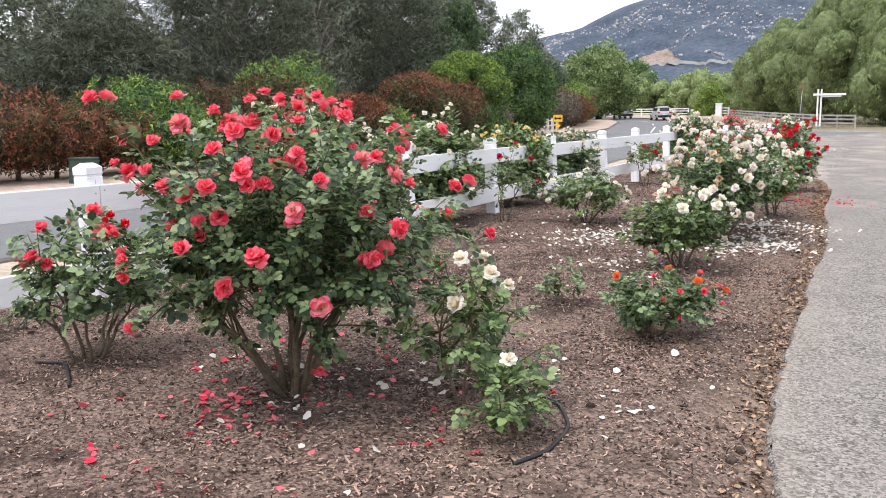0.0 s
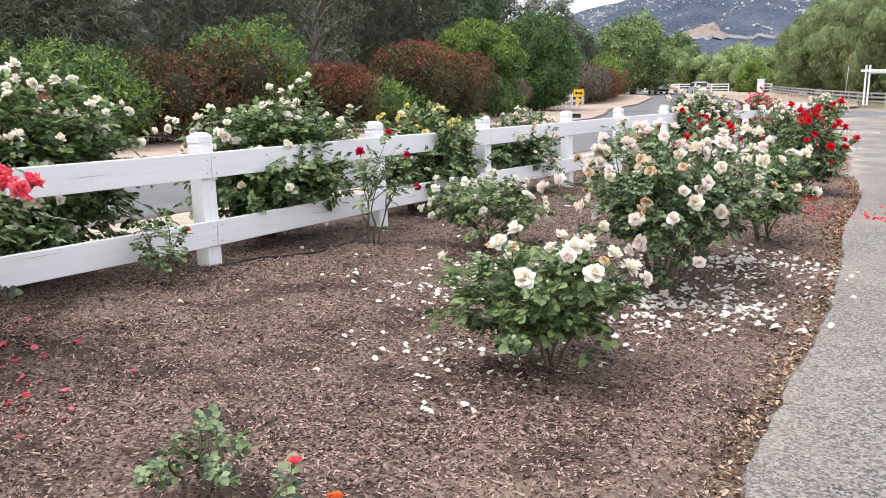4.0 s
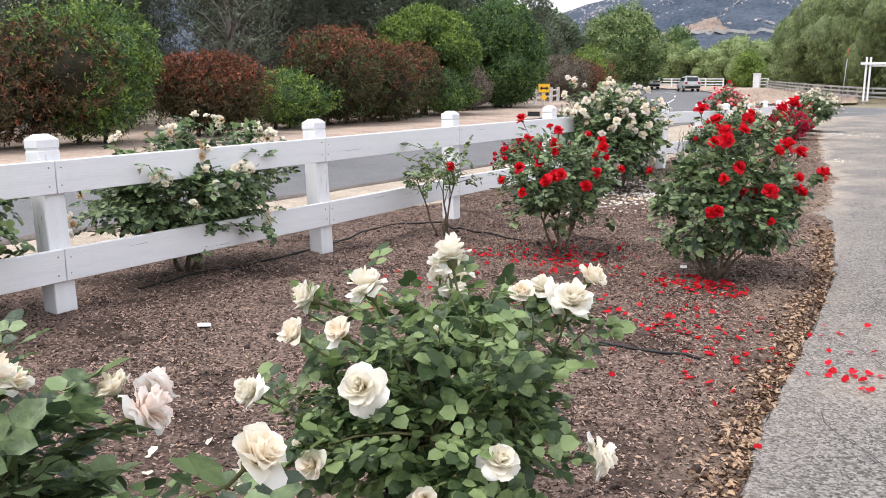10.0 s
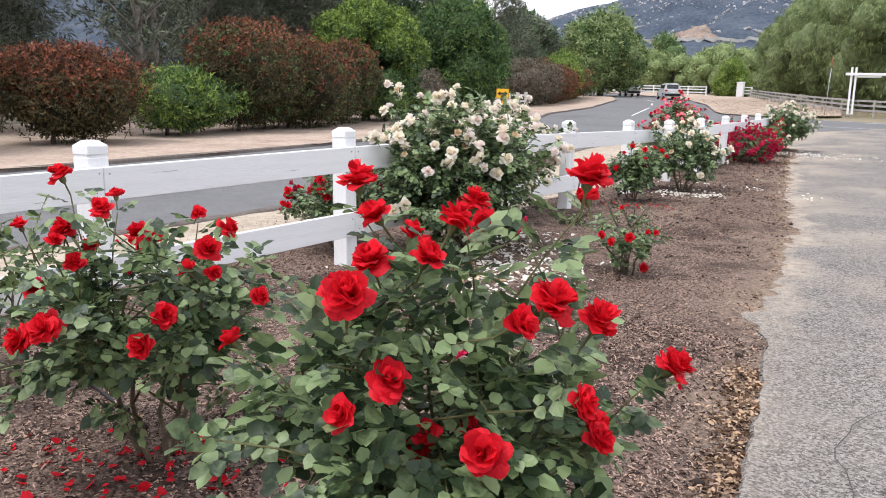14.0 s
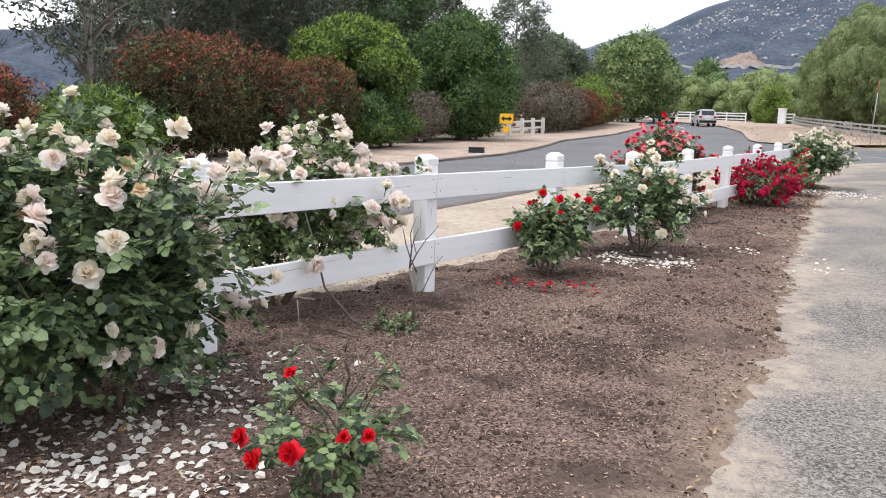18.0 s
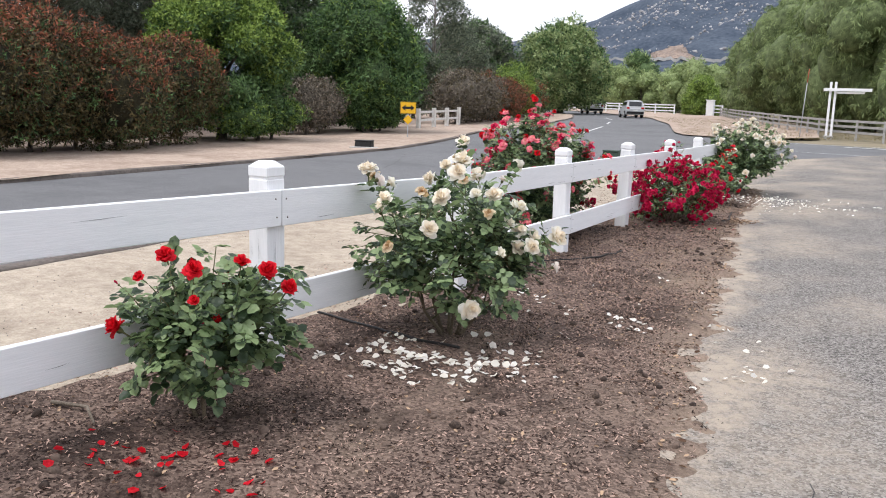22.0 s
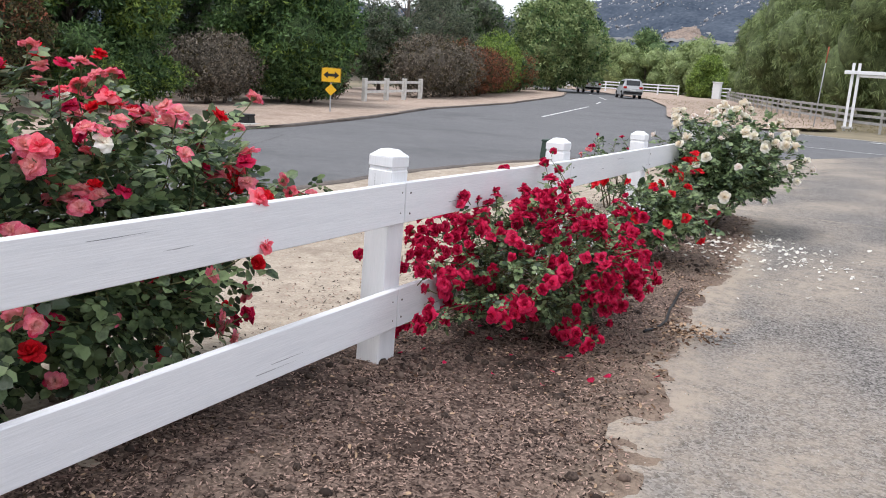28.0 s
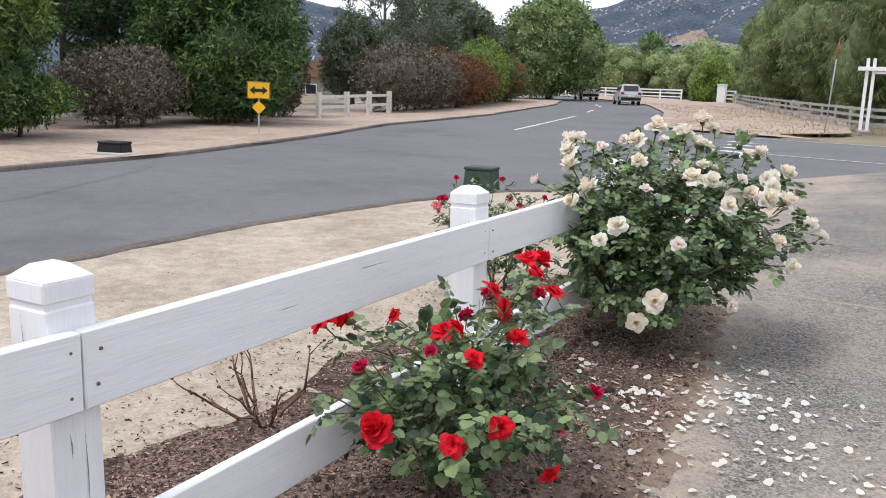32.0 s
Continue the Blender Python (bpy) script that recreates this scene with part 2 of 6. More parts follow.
RED = petal("red_petal", (0.55, 0.005, 0.014), (0.9, 0.025, 0.045))
CRIMSON = petal("crimson_petal", (0.38, 0.004, 0.04), (0.8, 0.03, 0.13))
CORAL = petal("coral_petal", (0.86, 0.06, 0.12), (0.97, 0.27, 0.32))
PINK = petal("pink_petal", (0.72, 0.02, 0.1), (0.93, 0.25, 0.36), (0.97, 0.72, 0.58))
ORANGE = petal("orange_petal", (0.78, 0.07, 0.04), (0.93, 0.24, 0.1), (0.95, 0.45, 0.08))
CREAM = petal("cream_petal", (0.93, 0.87, 0.75), (0.97, 0.95, 0.89), (0.95, 0.84, 0.66))
BLUSH = petal("blush_petal", (0.96, 0.88, 0.82), (0.97, 0.945, 0.915), (0.96, 0.82, 0.73))
IVORY = petal("ivory_petal", (0.94, 0.9, 0.81), (0.97, 0.955, 0.91), (0.95, 0.89, 0.72))
YELLOW = petal("yellow_petal", (0.85, 0.66, 0.14), (0.93, 0.86, 0.45))
FADED = petal("faded_petal", (0.6, 0.4, 0.2), (0.88, 0.76, 0.56), (0.5, 0.29, 0.12))


# ---- helpers ----
def part(name, data, material, parent=None, label="", **tags):
    """Links a mesh, or a bmesh, as one object."""
    if isinstance(data, bmesh.types.BMesh):
        me = bpy.data.meshes.new(name)
        data.to_mesh(me)
        data.free()
        data = me
    if material and not data.materials:
        data.materials.append(material)
    ob = new(name, data)
    ob.parent = parent
    return tagged(ob, label, **tags)


def empty(name, x, y, z, rz=0.0):
    ob = new(name)
    ob.empty_display_size = 0.2
    ob.matrix_basis = pose(x, y, z, 0, 0, rz)
    return ob


def mesh_np(name, verts, faces, smooth=False):
    """A mesh from arrays; all faces have the same number of corners."""
    me = bpy.data.meshes.new(name)
    verts, faces = np.asarray(verts, np.float32), np.asarray(faces, np.int32)
    me.vertices.add(len(verts))
    me.vertices.foreach_set("co", verts.ravel())
    k = faces.shape[1]
    me.loops.add(faces.size)
    me.loops.foreach_set("vertex_index", faces.ravel())
    me.polygons.add(len(faces))
    me.polygons.foreach_set("loop_start", np.arange(0, faces.size, k, dtype=np.int32))
    if smooth:
        me.polygons.foreach_set("use_smooth", np.ones(len(faces), bool))
    me.update(calc_edges=True)
    return me


def box(bm, sx, sy, sz, m=None, bevel=0.0):
    got = bmesh.ops.create_cube(bm, size=1.0, matrix=(m or Matrix()) @ Matrix.Diagonal((sx, sy, sz, 1)))
    if bevel:
        edges = list({e for v in got["verts"] for e in v.link_edges})
        bmesh.ops.bevel(bm, geom=edges, offset=bevel, segments=1, affect="EDGES")
    return bm


def tube(bm, points, radii, sides=6):
    """A tapered tube along points."""
    rings, pts = [], [Vector(p) for p in points]
    for i, p in enumerate(pts):
        way = (pts[min(i + 1, len(pts) - 1)] - pts[max(i - 1, 0)]).normalized()
        a = way.cross(Vector((0.3, 0.9, 0.2))).normalized()
        b = way.cross(a)
        r = float(radii[i])
        rings.append([bm.verts.new(p + r * (math.cos(k * math.tau / sides) * a + math.sin(k * math.tau / sides) * b)) for k in range(sides)])
    for r0, r1 in zip(rings, rings[1:]):
        for k in range(sides):
            f = bm.faces.new((r0[k], r0[(k + 1) % sides], r1[(k + 1) % sides], r1[k]))
            f.smooth = True
    bm.faces.new(rings[-1])
    bm.faces.new(rings[0][::-1])
    return bm


def ground_z(y):
    """The land is level along the fence and rises gently beyond the crossing."""
    return 0.132 * np.logaddexp(0, (np.minimum(y, 170) - 36) / 6)


def lerp(y, knots):
    return np.interp(y, [k[0] for k in knots], [k[1] for k in knots])


def sheet(name, ys, left, right, lift, material, cols=24, rough=0.0, seed=1, power=1.0, **tags):
    """A piece of ground between two lines x(y), draped over the land."""
    ys = np.asarray(ys, float)
    u = np.linspace(0, 1, cols) ** power
    x0, x1 = np.array([left(y) for y in ys]), np.array([right(y) for y in ys])
    X = x0[:, None] + (x1 - x0)[:, None] * u
    Y = np.repeat(ys[:, None], cols, 1)
    Z = ground_z(Y) + (lift(X, Y) if callable(lift) else lift)
    if rough:
        Z = Z + rough * np.array([[noise.fractal((x * 1.7, y * 1.7, seed), 1.0, 2.0, 4) for x, y in zip(a, b)] for a, b in zip(X, Y)])
    n, idx = len(ys), np.arange(len(ys) * cols).reshape(len(ys), cols)
    faces = np.stack([idx[:-1, :-1], idx[:-1, 1:], idx[1:, 1:], idx[1:, :-1]], -1).reshape(-1, 4)
    me = mesh_np(name, np.stack([X, Y, Z], -1).reshape(-1, 3), faces, True)
    return part(name, me, material, kind="structure", **tags)


# ---- ground ----
EDGE = [(-20, 5.4), (-6.5, 5.2), (-5.6, 5.02), (-5, 4.9), (-3, 4.8), (-1, 4.71), (1.5, 4.65), (3.5, 4.49), (5.5, 4.27), (7.5, 4.22), (8.8, 4.13), (10.5, 3.95), (12, 3.7), (13.3, 3.45), (15, 3.31), (16, 3.19), (18.2, 2.9), (20.2, 2.52), (20.8, 2.4), (23.1, 2.05), (24.2, 1.9), (26, 1.58), (26.9, 1.5), (28.6, 1.12), (30.2, 1.02), (31.2, 0.93), (33, 0.75), (34.6, 0.45), (35.6, -0.6)]
edge_x = lambda y: float(lerp(y, EDGE) + (0.35 if y < 12 else 1.0) * (0.03 * math.sin(y * 2.3) + 0.09 * noise.noise((y * 1.7, 3.0, 0.0)) + 0.08 * noise.noise((y * 4.6, 7.0, 0.0))) + 0.012 * noise.noise((y * 13.0, 5.0, 0.0)))
kerb_x = lambda y: float(lerp(y, [(-30, -2.6), (10, -2.9), (16, -3.0), (20, -3.55), (24, -3.85), (30, -4.65), (35, -5.0), (38, -4.75), (40, -4.2), (41.5, -3.0), (42.3, -1.2)]))
far_x = lambda y: float(lerp(y, [(-40, -8.6), (0, -9.4), (15, -10.1), (20, -10.4), (30, -11.6), (37, -12.4), (41, -12.9), (47, -14.5), (55, -17.2), (67, -19.2), (90, -25.4), (102, -30), (120, -42), (150, -70)]))
near2_x = lambda y: float(lerp(y, [(42, 8), (58, 4), (61.5, -5.0), (63, -8.2), (66, -9.6), (82, -14.2), (100, -21.0), (120, -34), (150, -62)]))
bed_back = lambda y: float(lerp(y, [(-20, -1.6), (8, -1.5), (11, -0.9), (14, -1.2), (17, -0.5), (22, -0.25), (25, -0.5), (28, -0.6), (30, -1.0), (34, -1.1), (35.6, -1.0)]) + 0.12 * math.sin(y * 3.1))

gx = np.concatenate([-np.geomspace(2600, 40, 22), np.linspace(-36, 36, 25), np.geomspace(40, 2600, 22)])
gy = np.concatenate([-np.geomspace(2600, 40, 18), np.linspace(-36, 160, 60), np.geomspace(170, 2600, 20)])
GX, GY = np.meshgrid(gx, gy)
gi = np.arange(GX.size).reshape(GX.shape)
part("ground", mesh_np("ground", np.stack([GX, GY, ground_z(GY) - 0.16], -1).reshape(-1, 3),
     np.stack([gi[:-1, :-1], gi[:-1, 1:], gi[1:, 1:], gi[1:, :-1]], -1).reshape(-1, 4)), LAND,
     label="dry sandy open land reaching to the hills", category="ground", kind="structure")
sheet("road", np.arange(-40, 150, 1.5), lambda y: far_x(y) - 0.3, lambda y: (kerb_x(y) + 0.1 if y < 41.5 else near2_x(y) + 0.2), -0.075, ROAD, 14,
      label="worn grey asphalt country road bending away", category="road")
driveway = sheet("driveway", np.concatenate([np.arange(-20, 35.6, 0.16), np.arange(35.8, 62, 0.5)]), lambda y: edge_x(y) - (0.12 if y > 12.6 else 0.0) if y < 35.5 else (kerb_x(y) + 0.4 if y < 41 else -3.0 + (y - 41) * 0.45), lambda y: 16.0, -0.03, DRIVE, 90, 0.004, 1, 2.4,
      label="dusty light grey asphalt driveway beside the rose bed", category="driveway")
# pale dust lies along the edge of the driveway and in patches on it
dust = driveway.data.attributes.new("dust", "FLOAT", "POINT")
for i, v in enumerate(driveway.data.vertices):
    x, y = v.co.x, v.co.y
    off = x - (edge_x(y) if y < 35.4 else 0.0)
    blot = noise.fractal((x * 0.8, y * 0.5, 8.0), 1.0, 2.0, 4)
    strong = float(lerp(y, [(-5, 0.3), (0, 0.2), (8, 0.14), (12, 0.3), (13.5, 0.6), (18, 0.72), (24, 0.92), (30, 0.95), (35, 0.6)]))
    wide = 0.2 + 0.5 * noise.noise((y * 0.8, 1.0, 4.0)) + 0.25 * noise.noise((x * 3, y * 2.6, 6.0))
    fine = noise.fractal((x * 5, y * 5, 2.0), 1.0, 2.0, 3)
    dust.data[i].value = max(0.0, min(0.9, strong * (math.exp(-max(0, off) / max(0.08, 0.28 + 0.18 * blot)) if y < 12.6 else min(1.0, max(0.0, (max(0.08, wide) - off) / 0.2 + 0.5))) * (0.85 + 0.5 * fine) + max(0, blot + float(lerp(y, [(4, -0.16), (14, 0.02), (20, 0.14)]))) * (0.8 if y > 6 else 0.3)))
# the mulch thins out over the edge of the driveway in a ragged line; the bare soil shows along it
def bed_z(x, y):
    """Height of the bed: rough mulch, sunk a little below the broken edge of the asphalt at first and run out over it further on."""
    into, over = edge_x(y) - x, min(1.0, max(0.0, (y - 11.8) / 1.4))
    z = 0.035 * min(1.0, max(0.0, (into + 0.12) / 0.5)) - 0.034 + 0.02 * noise.fractal((x * 1.7, y * 1.7, 3), 1.0, 2.0, 4) + 0.022 * noise.fractal((x * 6.5, y * 6.5, 5), 1.0, 2.0, 2)
    z -= 0.12 * max(0.0, -into) + 0.1 * max(0.0, noise.noise((x * 2.4, y * 2.9, 9.0)) - 0.34) * min(1.0, max(0.0, into - 0.35) * 3)
    return z - (1 - over) * 0.026 * min(1.0, max(0.0, (0.42 - into) / 0.3))


BED_YS, BED_COLS, BED_POWER = np.arange(-20, 35.6, 0.075), 60, 0.62
bed = sheet("bed", BED_YS, bed_back, lambda y: edge_x(y) + (0.3 if y > 12.6 else 0.02), np.vectorize(bed_z), MULCH, BED_COLS, 0.0, 3, BED_POWER,
            label="brown wood-chip mulch rose bed", category="flower bed")
BED_GRID = np.array([v.co for v in bed.data.vertices]).reshape(len(BED_YS), BED_COLS, 3)


def bed_top(x, y):
    """The height of the bed's own surface under points."""
    x, y = np.asarray(x, float), np.asarray(y, float)
    f = np.clip((y - BED_YS[0]) / 0.075, 0, len(BED_YS) - 1.001)
    i = f.astype(int)
    out = 0
    for k, share in ((i, 1 - (f - i)), (i + 1, f - i)):
        x0, x1 = BED_GRID[k, 0, 0], BED_GRID[k, -1, 0]
        u = np.clip((x - x0) / (x1 - x0), 0, 1) ** (1 / BED_POWER) * (BED_COLS - 1)
        j = np.minimum(u.astype(int), BED_COLS - 2)
        out = out + share * (BED_GRID[k, j, 2] * (1 - (u - j)) + BED_GRID[k, j + 1, 2] * (u - j))
    return out


lip_ys = np.arange(-20, 12.62, 0.06)
lip = [(edge_x(y) + dx + 0.006 * noise.noise((y * 21, k, 2.0)), y, z) for y in lip_ys for k, (dx, z) in enumerate(((-0.012, -0.1), (-0.016, -0.045), (0.004, -0.029)))]
part("driveway_edge", mesh_np("driveway_edge", lip, [(3 * i + j, 3 * i + j + 1, 3 * i + j + 4, 3 * i + j + 3) for i in range(len(lip_ys) - 1) for j in range(2)]), DRIVE,
     label="broken dark asphalt edge above the soil", category="driveway edge", kind="structure")
soil_ = bed.data.attributes.new("dust", "FLOAT", "POINT")
for i, v in enumerate(bed.data.vertices):
    x, y = v.co.x, v.co.y
    blot = noise.fractal((x * 1.1, y * 0.7, 18.0), 1.0, 2.0, 4)
    strong = float(lerp(y, [(-7, 1.0), (-4, 0.9), (2, 0.5), (9, 0.6), (13, 1.0), (34, 1.0)]))
    soil_.data[i].value = max(0.0, min(1.0, strong * math.exp(-max(0, edge_x(y) + 0.1 - x) / max(0.08, 0.26 + 0.3 * blot)) * 1.1 + max(0, blot - 0.3) * 0.7))
sheet("verge", np.arange(-30, 42.3, 0.4), kerb_x, lambda y: bed_back(y) + 0.3 if y < 35.5 else max(min(edge_x(35.6) + 0.5, 3.0 - (y - 35.5) * 0.55), kerb_x(y) + 0.05), -0.012, SAND, 16, 0.016, 5,
      label="pale sandy strip between fence and road", category="verge")
sheet("far_verge", np.arange(-40, 150, 1.0), lambda y: far_x(y) - 14.0, lambda y: far_x(y) + 0.12 * math.sin(y * 1.3), 0.0, VERGE, 14, 0.03, 7,
      label="sandy roadside strip under the hedges", category="verge")
sheet("far_corner", np.arange(60.5, 150, 1.0), near2_x, lambda y: near2_x(y) + lerp(y, [(60.5, 0.6), (66, 8), (90, 12), (150, 20)]), 0.0, VERGE, 12, 0.03, 9,
      label="bare sandy corner beyond the crossing", category="verge")


def kerb(name, line, ys, width, height, label):
    prof = [(0, -0.12), (0, height * 0.6), (width * 0.3, height), (width * 0.8, height * 0.9), (width, height * 0.3), (width, -0.12)]
    V = [(line(y) + dx, y, float(ground_z(y)) + dz - 0.02 + 0.006 * math.sin(y * 7)) for y in ys for dx, dz in prof]
    k = len(prof)
    F = [(i * k + j, i * k + j + 1, (i + 1) * k + j + 1, (i + 1) * k + j) for i in range(len(ys) - 1) for j in range(k - 1)]
    part(name, mesh_np(name, V, F), KERB, label=label, category="kerb", kind="structure")


kerb("kerb", lambda y: kerb_x(y) - 0.08, np.arange(-30, 42.3, 0.5), 0.2, 0.035, "low rolled asphalt kerb, dusty and worn")
kerb("far_kerb", lambda y: far_x(y) - 0.14, np.arange(-40, 120, 1.0), 0.2, 0.03, "low worn kerb along the far roadside")

# ---- fence ----
# each post: its place along the fence, how far off the line its cap stands, the height of its top, and how far its head leans
POSTS = [(-7.2, -0.1, 1.1, -0.05), (-4.69, -0.05, 1.1, -0.05), (-2.4, -0.11, 1.11, -0.05), (-0.02, -0.12, 1.12, -0.07), (2.43, -0.12, 1.152, -0.05), (4.84, -0.115, 1.164, -0.05), (7.39, -0.03, 1.194, -0.06), (9.7, -0.015, 1.219, -0.02), (12.18, 0.055, 1.245, -0.03), (14.62, 0.06, 1.25, -0.02), (17.05, 0.12, 1.228, 0.01), (19.49, 0.13, 1.199, 0.0), (21.94, 0.075, 1.162, 0.0), (24.4, 0.026, 1.16, -0.02), (26.83, -0.016, 1.175, 0.02), (29.27, -0.094, 1.173, -0.01), (31.7, -0.22, 1.182, -0.02), (34.12, -0.32, 1.2, -0.02)]
POST_X = lambda y: float(lerp(y, [(p[0], p[1]) for p in POSTS]))
POST_TOP = lambda y: float(lerp(y, [(p[0], p[2]) for p in POSTS]))
LEAN = lambda y: float(lerp(y, [(p[0], p[3]) for p in POSTS]))
RAILS = (0.27, 0.84)
fence = tagged(empty("fence", 0, 0, 0), "white-painted two-rail wooden fence with capped square posts", "fence")


def post_mesh(w):
    bm = bmesh.new()
    box(bm, w, w, 1.27, pose(0, 0, -0.74), 0.006)
    me = bpy.data.meshes.new("post")
    bm.to_mesh(me), bm.free()
    bm = bmesh.new()
    # a cap over a saw groove: a narrower neck, a square block and a low hipped top
    box(bm, w * 0.93, w * 0.93, 0.02, pose(0, 0, -0.096))
    box(bm, w * 1.02, w * 1.02, 0.056, pose(0, 0, -0.062), 0.005)
    got = bmesh.ops.create_cube(bm, size=1.0, matrix=pose(0, 0, -0.017) @ Matrix.Diagonal((w, w, 0.034, 1)))
    for v in got["verts"]:
        if v.co.z > -0.01:
            v.co.x *= 0.45
            v.co.y *= 0.45
    cap = bpy.data.meshes.new("cap")
    bm.to_mesh(cap), bm.free()
    me.materials.append(WHITE_POST), cap.materials.append(WHITE_POST)
    return me, cap


POST, CAP = post_mesh(0.15)
rng = random.Random(5)
for y, x, top, lean in POSTS:
    p = part("post", POST, None, fence)
    p.matrix_basis = pose(x, y, top, rng.uniform(-0.6, 0.6), math.degrees(math.atan2(lean, 1.1)), rng.uniform(-2, 2))
    part("cap", CAP, None, p)
for (y0, *_), (y1, *_) in zip(POSTS, POSTS[1:]):
    for drop in RAILS:
        bm = bmesh.new()
        a, b = (Vector((POST_X(y) + 0.098 - LEAN(y) * drop / 1.1, y, POST_TOP(y) - drop)) for y in (y0, y1))
        mid, way = (a + b) / 2, b - a
        box(bm, 0.042, way.length - 0.006, 0.212, Matrix(), 0.004)
        r = part("rail", bm, WHITE_RAIL, fence)
        r.matrix_basis = Matrix.Translation(mid) @ way.to_track_quat("Y", "Z").to_matrix().to_4x4()


# ---- plants: how leaves, petals and limbs are made ----
def frames_from(ahead, up):
    """Turn matrices whose y axis is ahead and whose z axis is near up, row by row."""
    a = ahead / (np.linalg.norm(ahead, axis=1, keepdims=True) + 1e-9)
    s = np.cross(a, up)
    s /= np.linalg.norm(s, axis=1, keepdims=True) + 1e-9
    return np.stack([s, a, np.cross(s, a)], -1)


def scatter(name, tmpl, faces, pos, turn, size, smooth_=False):
    """Many copies of one small shape in a single mesh."""
    n, k = len(pos), len(tmpl)
    V = np.einsum("nij,kj->nki", turn, tmpl) * np.asarray(size).reshape(-1, 1, 1) + pos[:, None]
    F = (np.arange(n)[:, None, None] * k + faces).reshape(-1, faces.shape[1])
    return mesh_np(name, V.reshape(-1, 3), F, smooth_)


def leaflet(at, turn, length, width):
    """A pointed oval leaf blade, folded along its midrib; y is its length."""
    pts = np.array([(0, 0, 0), (-0.5, 0.3, 0.09), (-0.44, 0.7, 0.05), (0, 1, -0.09), (0.44, 0.7, 0.05), (0.5, 0.3, 0.09)]) * (width, length, length)
    c, s = math.cos(turn), math.sin(turn)
    return np.stack([pts[:, 0] * c - pts[:, 1] * s, pts[:, 0] * s + pts[:, 1] * c, pts[:, 2]], -1) + at


SPRAY_V = np.concatenate([leaflet((0, 0.09, -0.004), 0, 0.062, 0.05), leaflet((0, 0.075, 0), 1.15, 0.05, 0.04), leaflet((0, 0.075, 0), -1.15, 0.05, 0.04),
                          leaflet((0, 0.035, 0.002), 1.25, 0.04, 0.033), leaflet((0, 0.035, 0.002), -1.25, 0.04, 0.033)])
SPRAY_F = np.concatenate([np.array([(0, 1, 2, 3), (0, 3, 4, 5)]) + 6 * i for i in range(5)])
BLADE_V = np.array([(0, 0, 0), (-0.3, 0.45, 0.07), (0, 1, -0.05), (0.3, 0.45, 0.07)])
BLADE_F = np.array([(0, 1, 2, 3)])


def tuft(count, fan, lift, width, seed):
    """A small spray of narrow pointed leaves from one place; y is its way."""
    r = random.Random(seed)
    V = []
    for i in range(count):
        a, b, long_ = fan * (2 * i / (count - 1) - 1) + r.uniform(-0.15, 0.15), r.uniform(-lift, lift), r.uniform(0.55, 1.0)
        d = np.array([math.sin(a) * math.cos(b), math.cos(a) * math.cos(b), math.sin(b)])
        side = np.cross(d, (r.uniform(-0.6, 0.6), r.uniform(-0.6, 0.6), 1.0))
        side *= width / 2 / np.linalg.norm(side)
        o = np.array([r.uniform(-0.2, 0.2), r.uniform(0, 0.35), r.uniform(-0.2, 0.2)])
        V += [o + d * long_ * 0.45 - side, o + d * long_ * 0.55 + side, o + d * long_]
        V[-3] = o - side * 0.6
    return np.array(V), np.arange(count * 3).reshape(count, 3)


TUFT_V, TUFT_F = tuft(6, 1.9, 0.9, 0.44, 1)
WISP_V, WISP_F = tuft(7, 0.9, 0.9, 0.12, 2)
FROND_V, FROND_F = tuft(6, 0.6, 0.6, 0.17, 3)


def bloom_mesh(name, rings, material, seed):
    """A rose: rings of cupped, ruffled petals round one nodding axis over a green calyx.
    rings: petals, opening in degrees, length, base height."""
    r = random.Random(seed)
    V, F = [], []
    for ring, (count, open_, length, base) in enumerate(rings):
        for k in range(count):
            turn = math.tau * (k + 0.5 * (ring % 2)) / count + r.uniform(-0.3, 0.3)
            tilt, long_ = radians(open_ + r.uniform(-16, 16)), length * r.uniform(0.74, 1.12)
            curl, skew, wave = r.uniform(0.1, 0.5) * (open_ > 25), r.uniform(-0.12, 0.12), r.uniform(0, 6)
            start = len(V)
            rad, z = 0.03, base
            for i in range(4):
                v = i / 3
                ang = tilt * (0.4 + 0.65 * v) + curl * v * v
                if i:
                    rad += math.sin(ang) * long_ / 3
                    z += math.cos(ang) * long_ / 3
                half = (0.22, 0.64, 0.84, 0.66)[i] * length
                for u in (-1, -0.5, 0, 0.5, 1):
                    a = turn + skew * v + u * half / max(rad + 0.2, 0.26)
                    cup = 1 - 0.1 * u * u - (0.17 * u * u if i == 3 else 0)
                    ruffle = 0.1 * v * math.sin(wave + 3.1 * u + 2 * v) + r.uniform(-0.035, 0.035) * v
                    V.append((rad * cup * math.cos(a), rad * cup * math.sin(a), z + 0.08 * length * u * u * v * (1 if open_ < 60 else -0.3) + ruffle))
            for i in range(3):
                for j in range(4):
                    q = start + 5 * i + j
                    F.append((q, q + 1, q + 6, q + 5))
    green = len(F)
    for k, (rad, z) in enumerate(((0.05, -1.1), (0.06, -0.3), (0.2, -0.12), (0.24, 0.1))):
        V += [(rad * math.cos(a), rad * math.sin(a), z) for a in (0, 1.2566, 2.5133, 3.77, 5.0265)]
        if k:
            o = len(V) - 10
            F += [(o + a, o + (a + 1) % 5, o + 5 + (a + 1) % 5, o + 5 + a) for a in range(5)]
    me = mesh_np(name, np.array(V) * 0.94, F, True)
    me.materials.append(material), me.materials.append(TWIG)
    me.polygons.foreach_set("material_index", np.array([0] * green + [1] * (len(F) - green), np.int32))
    return me


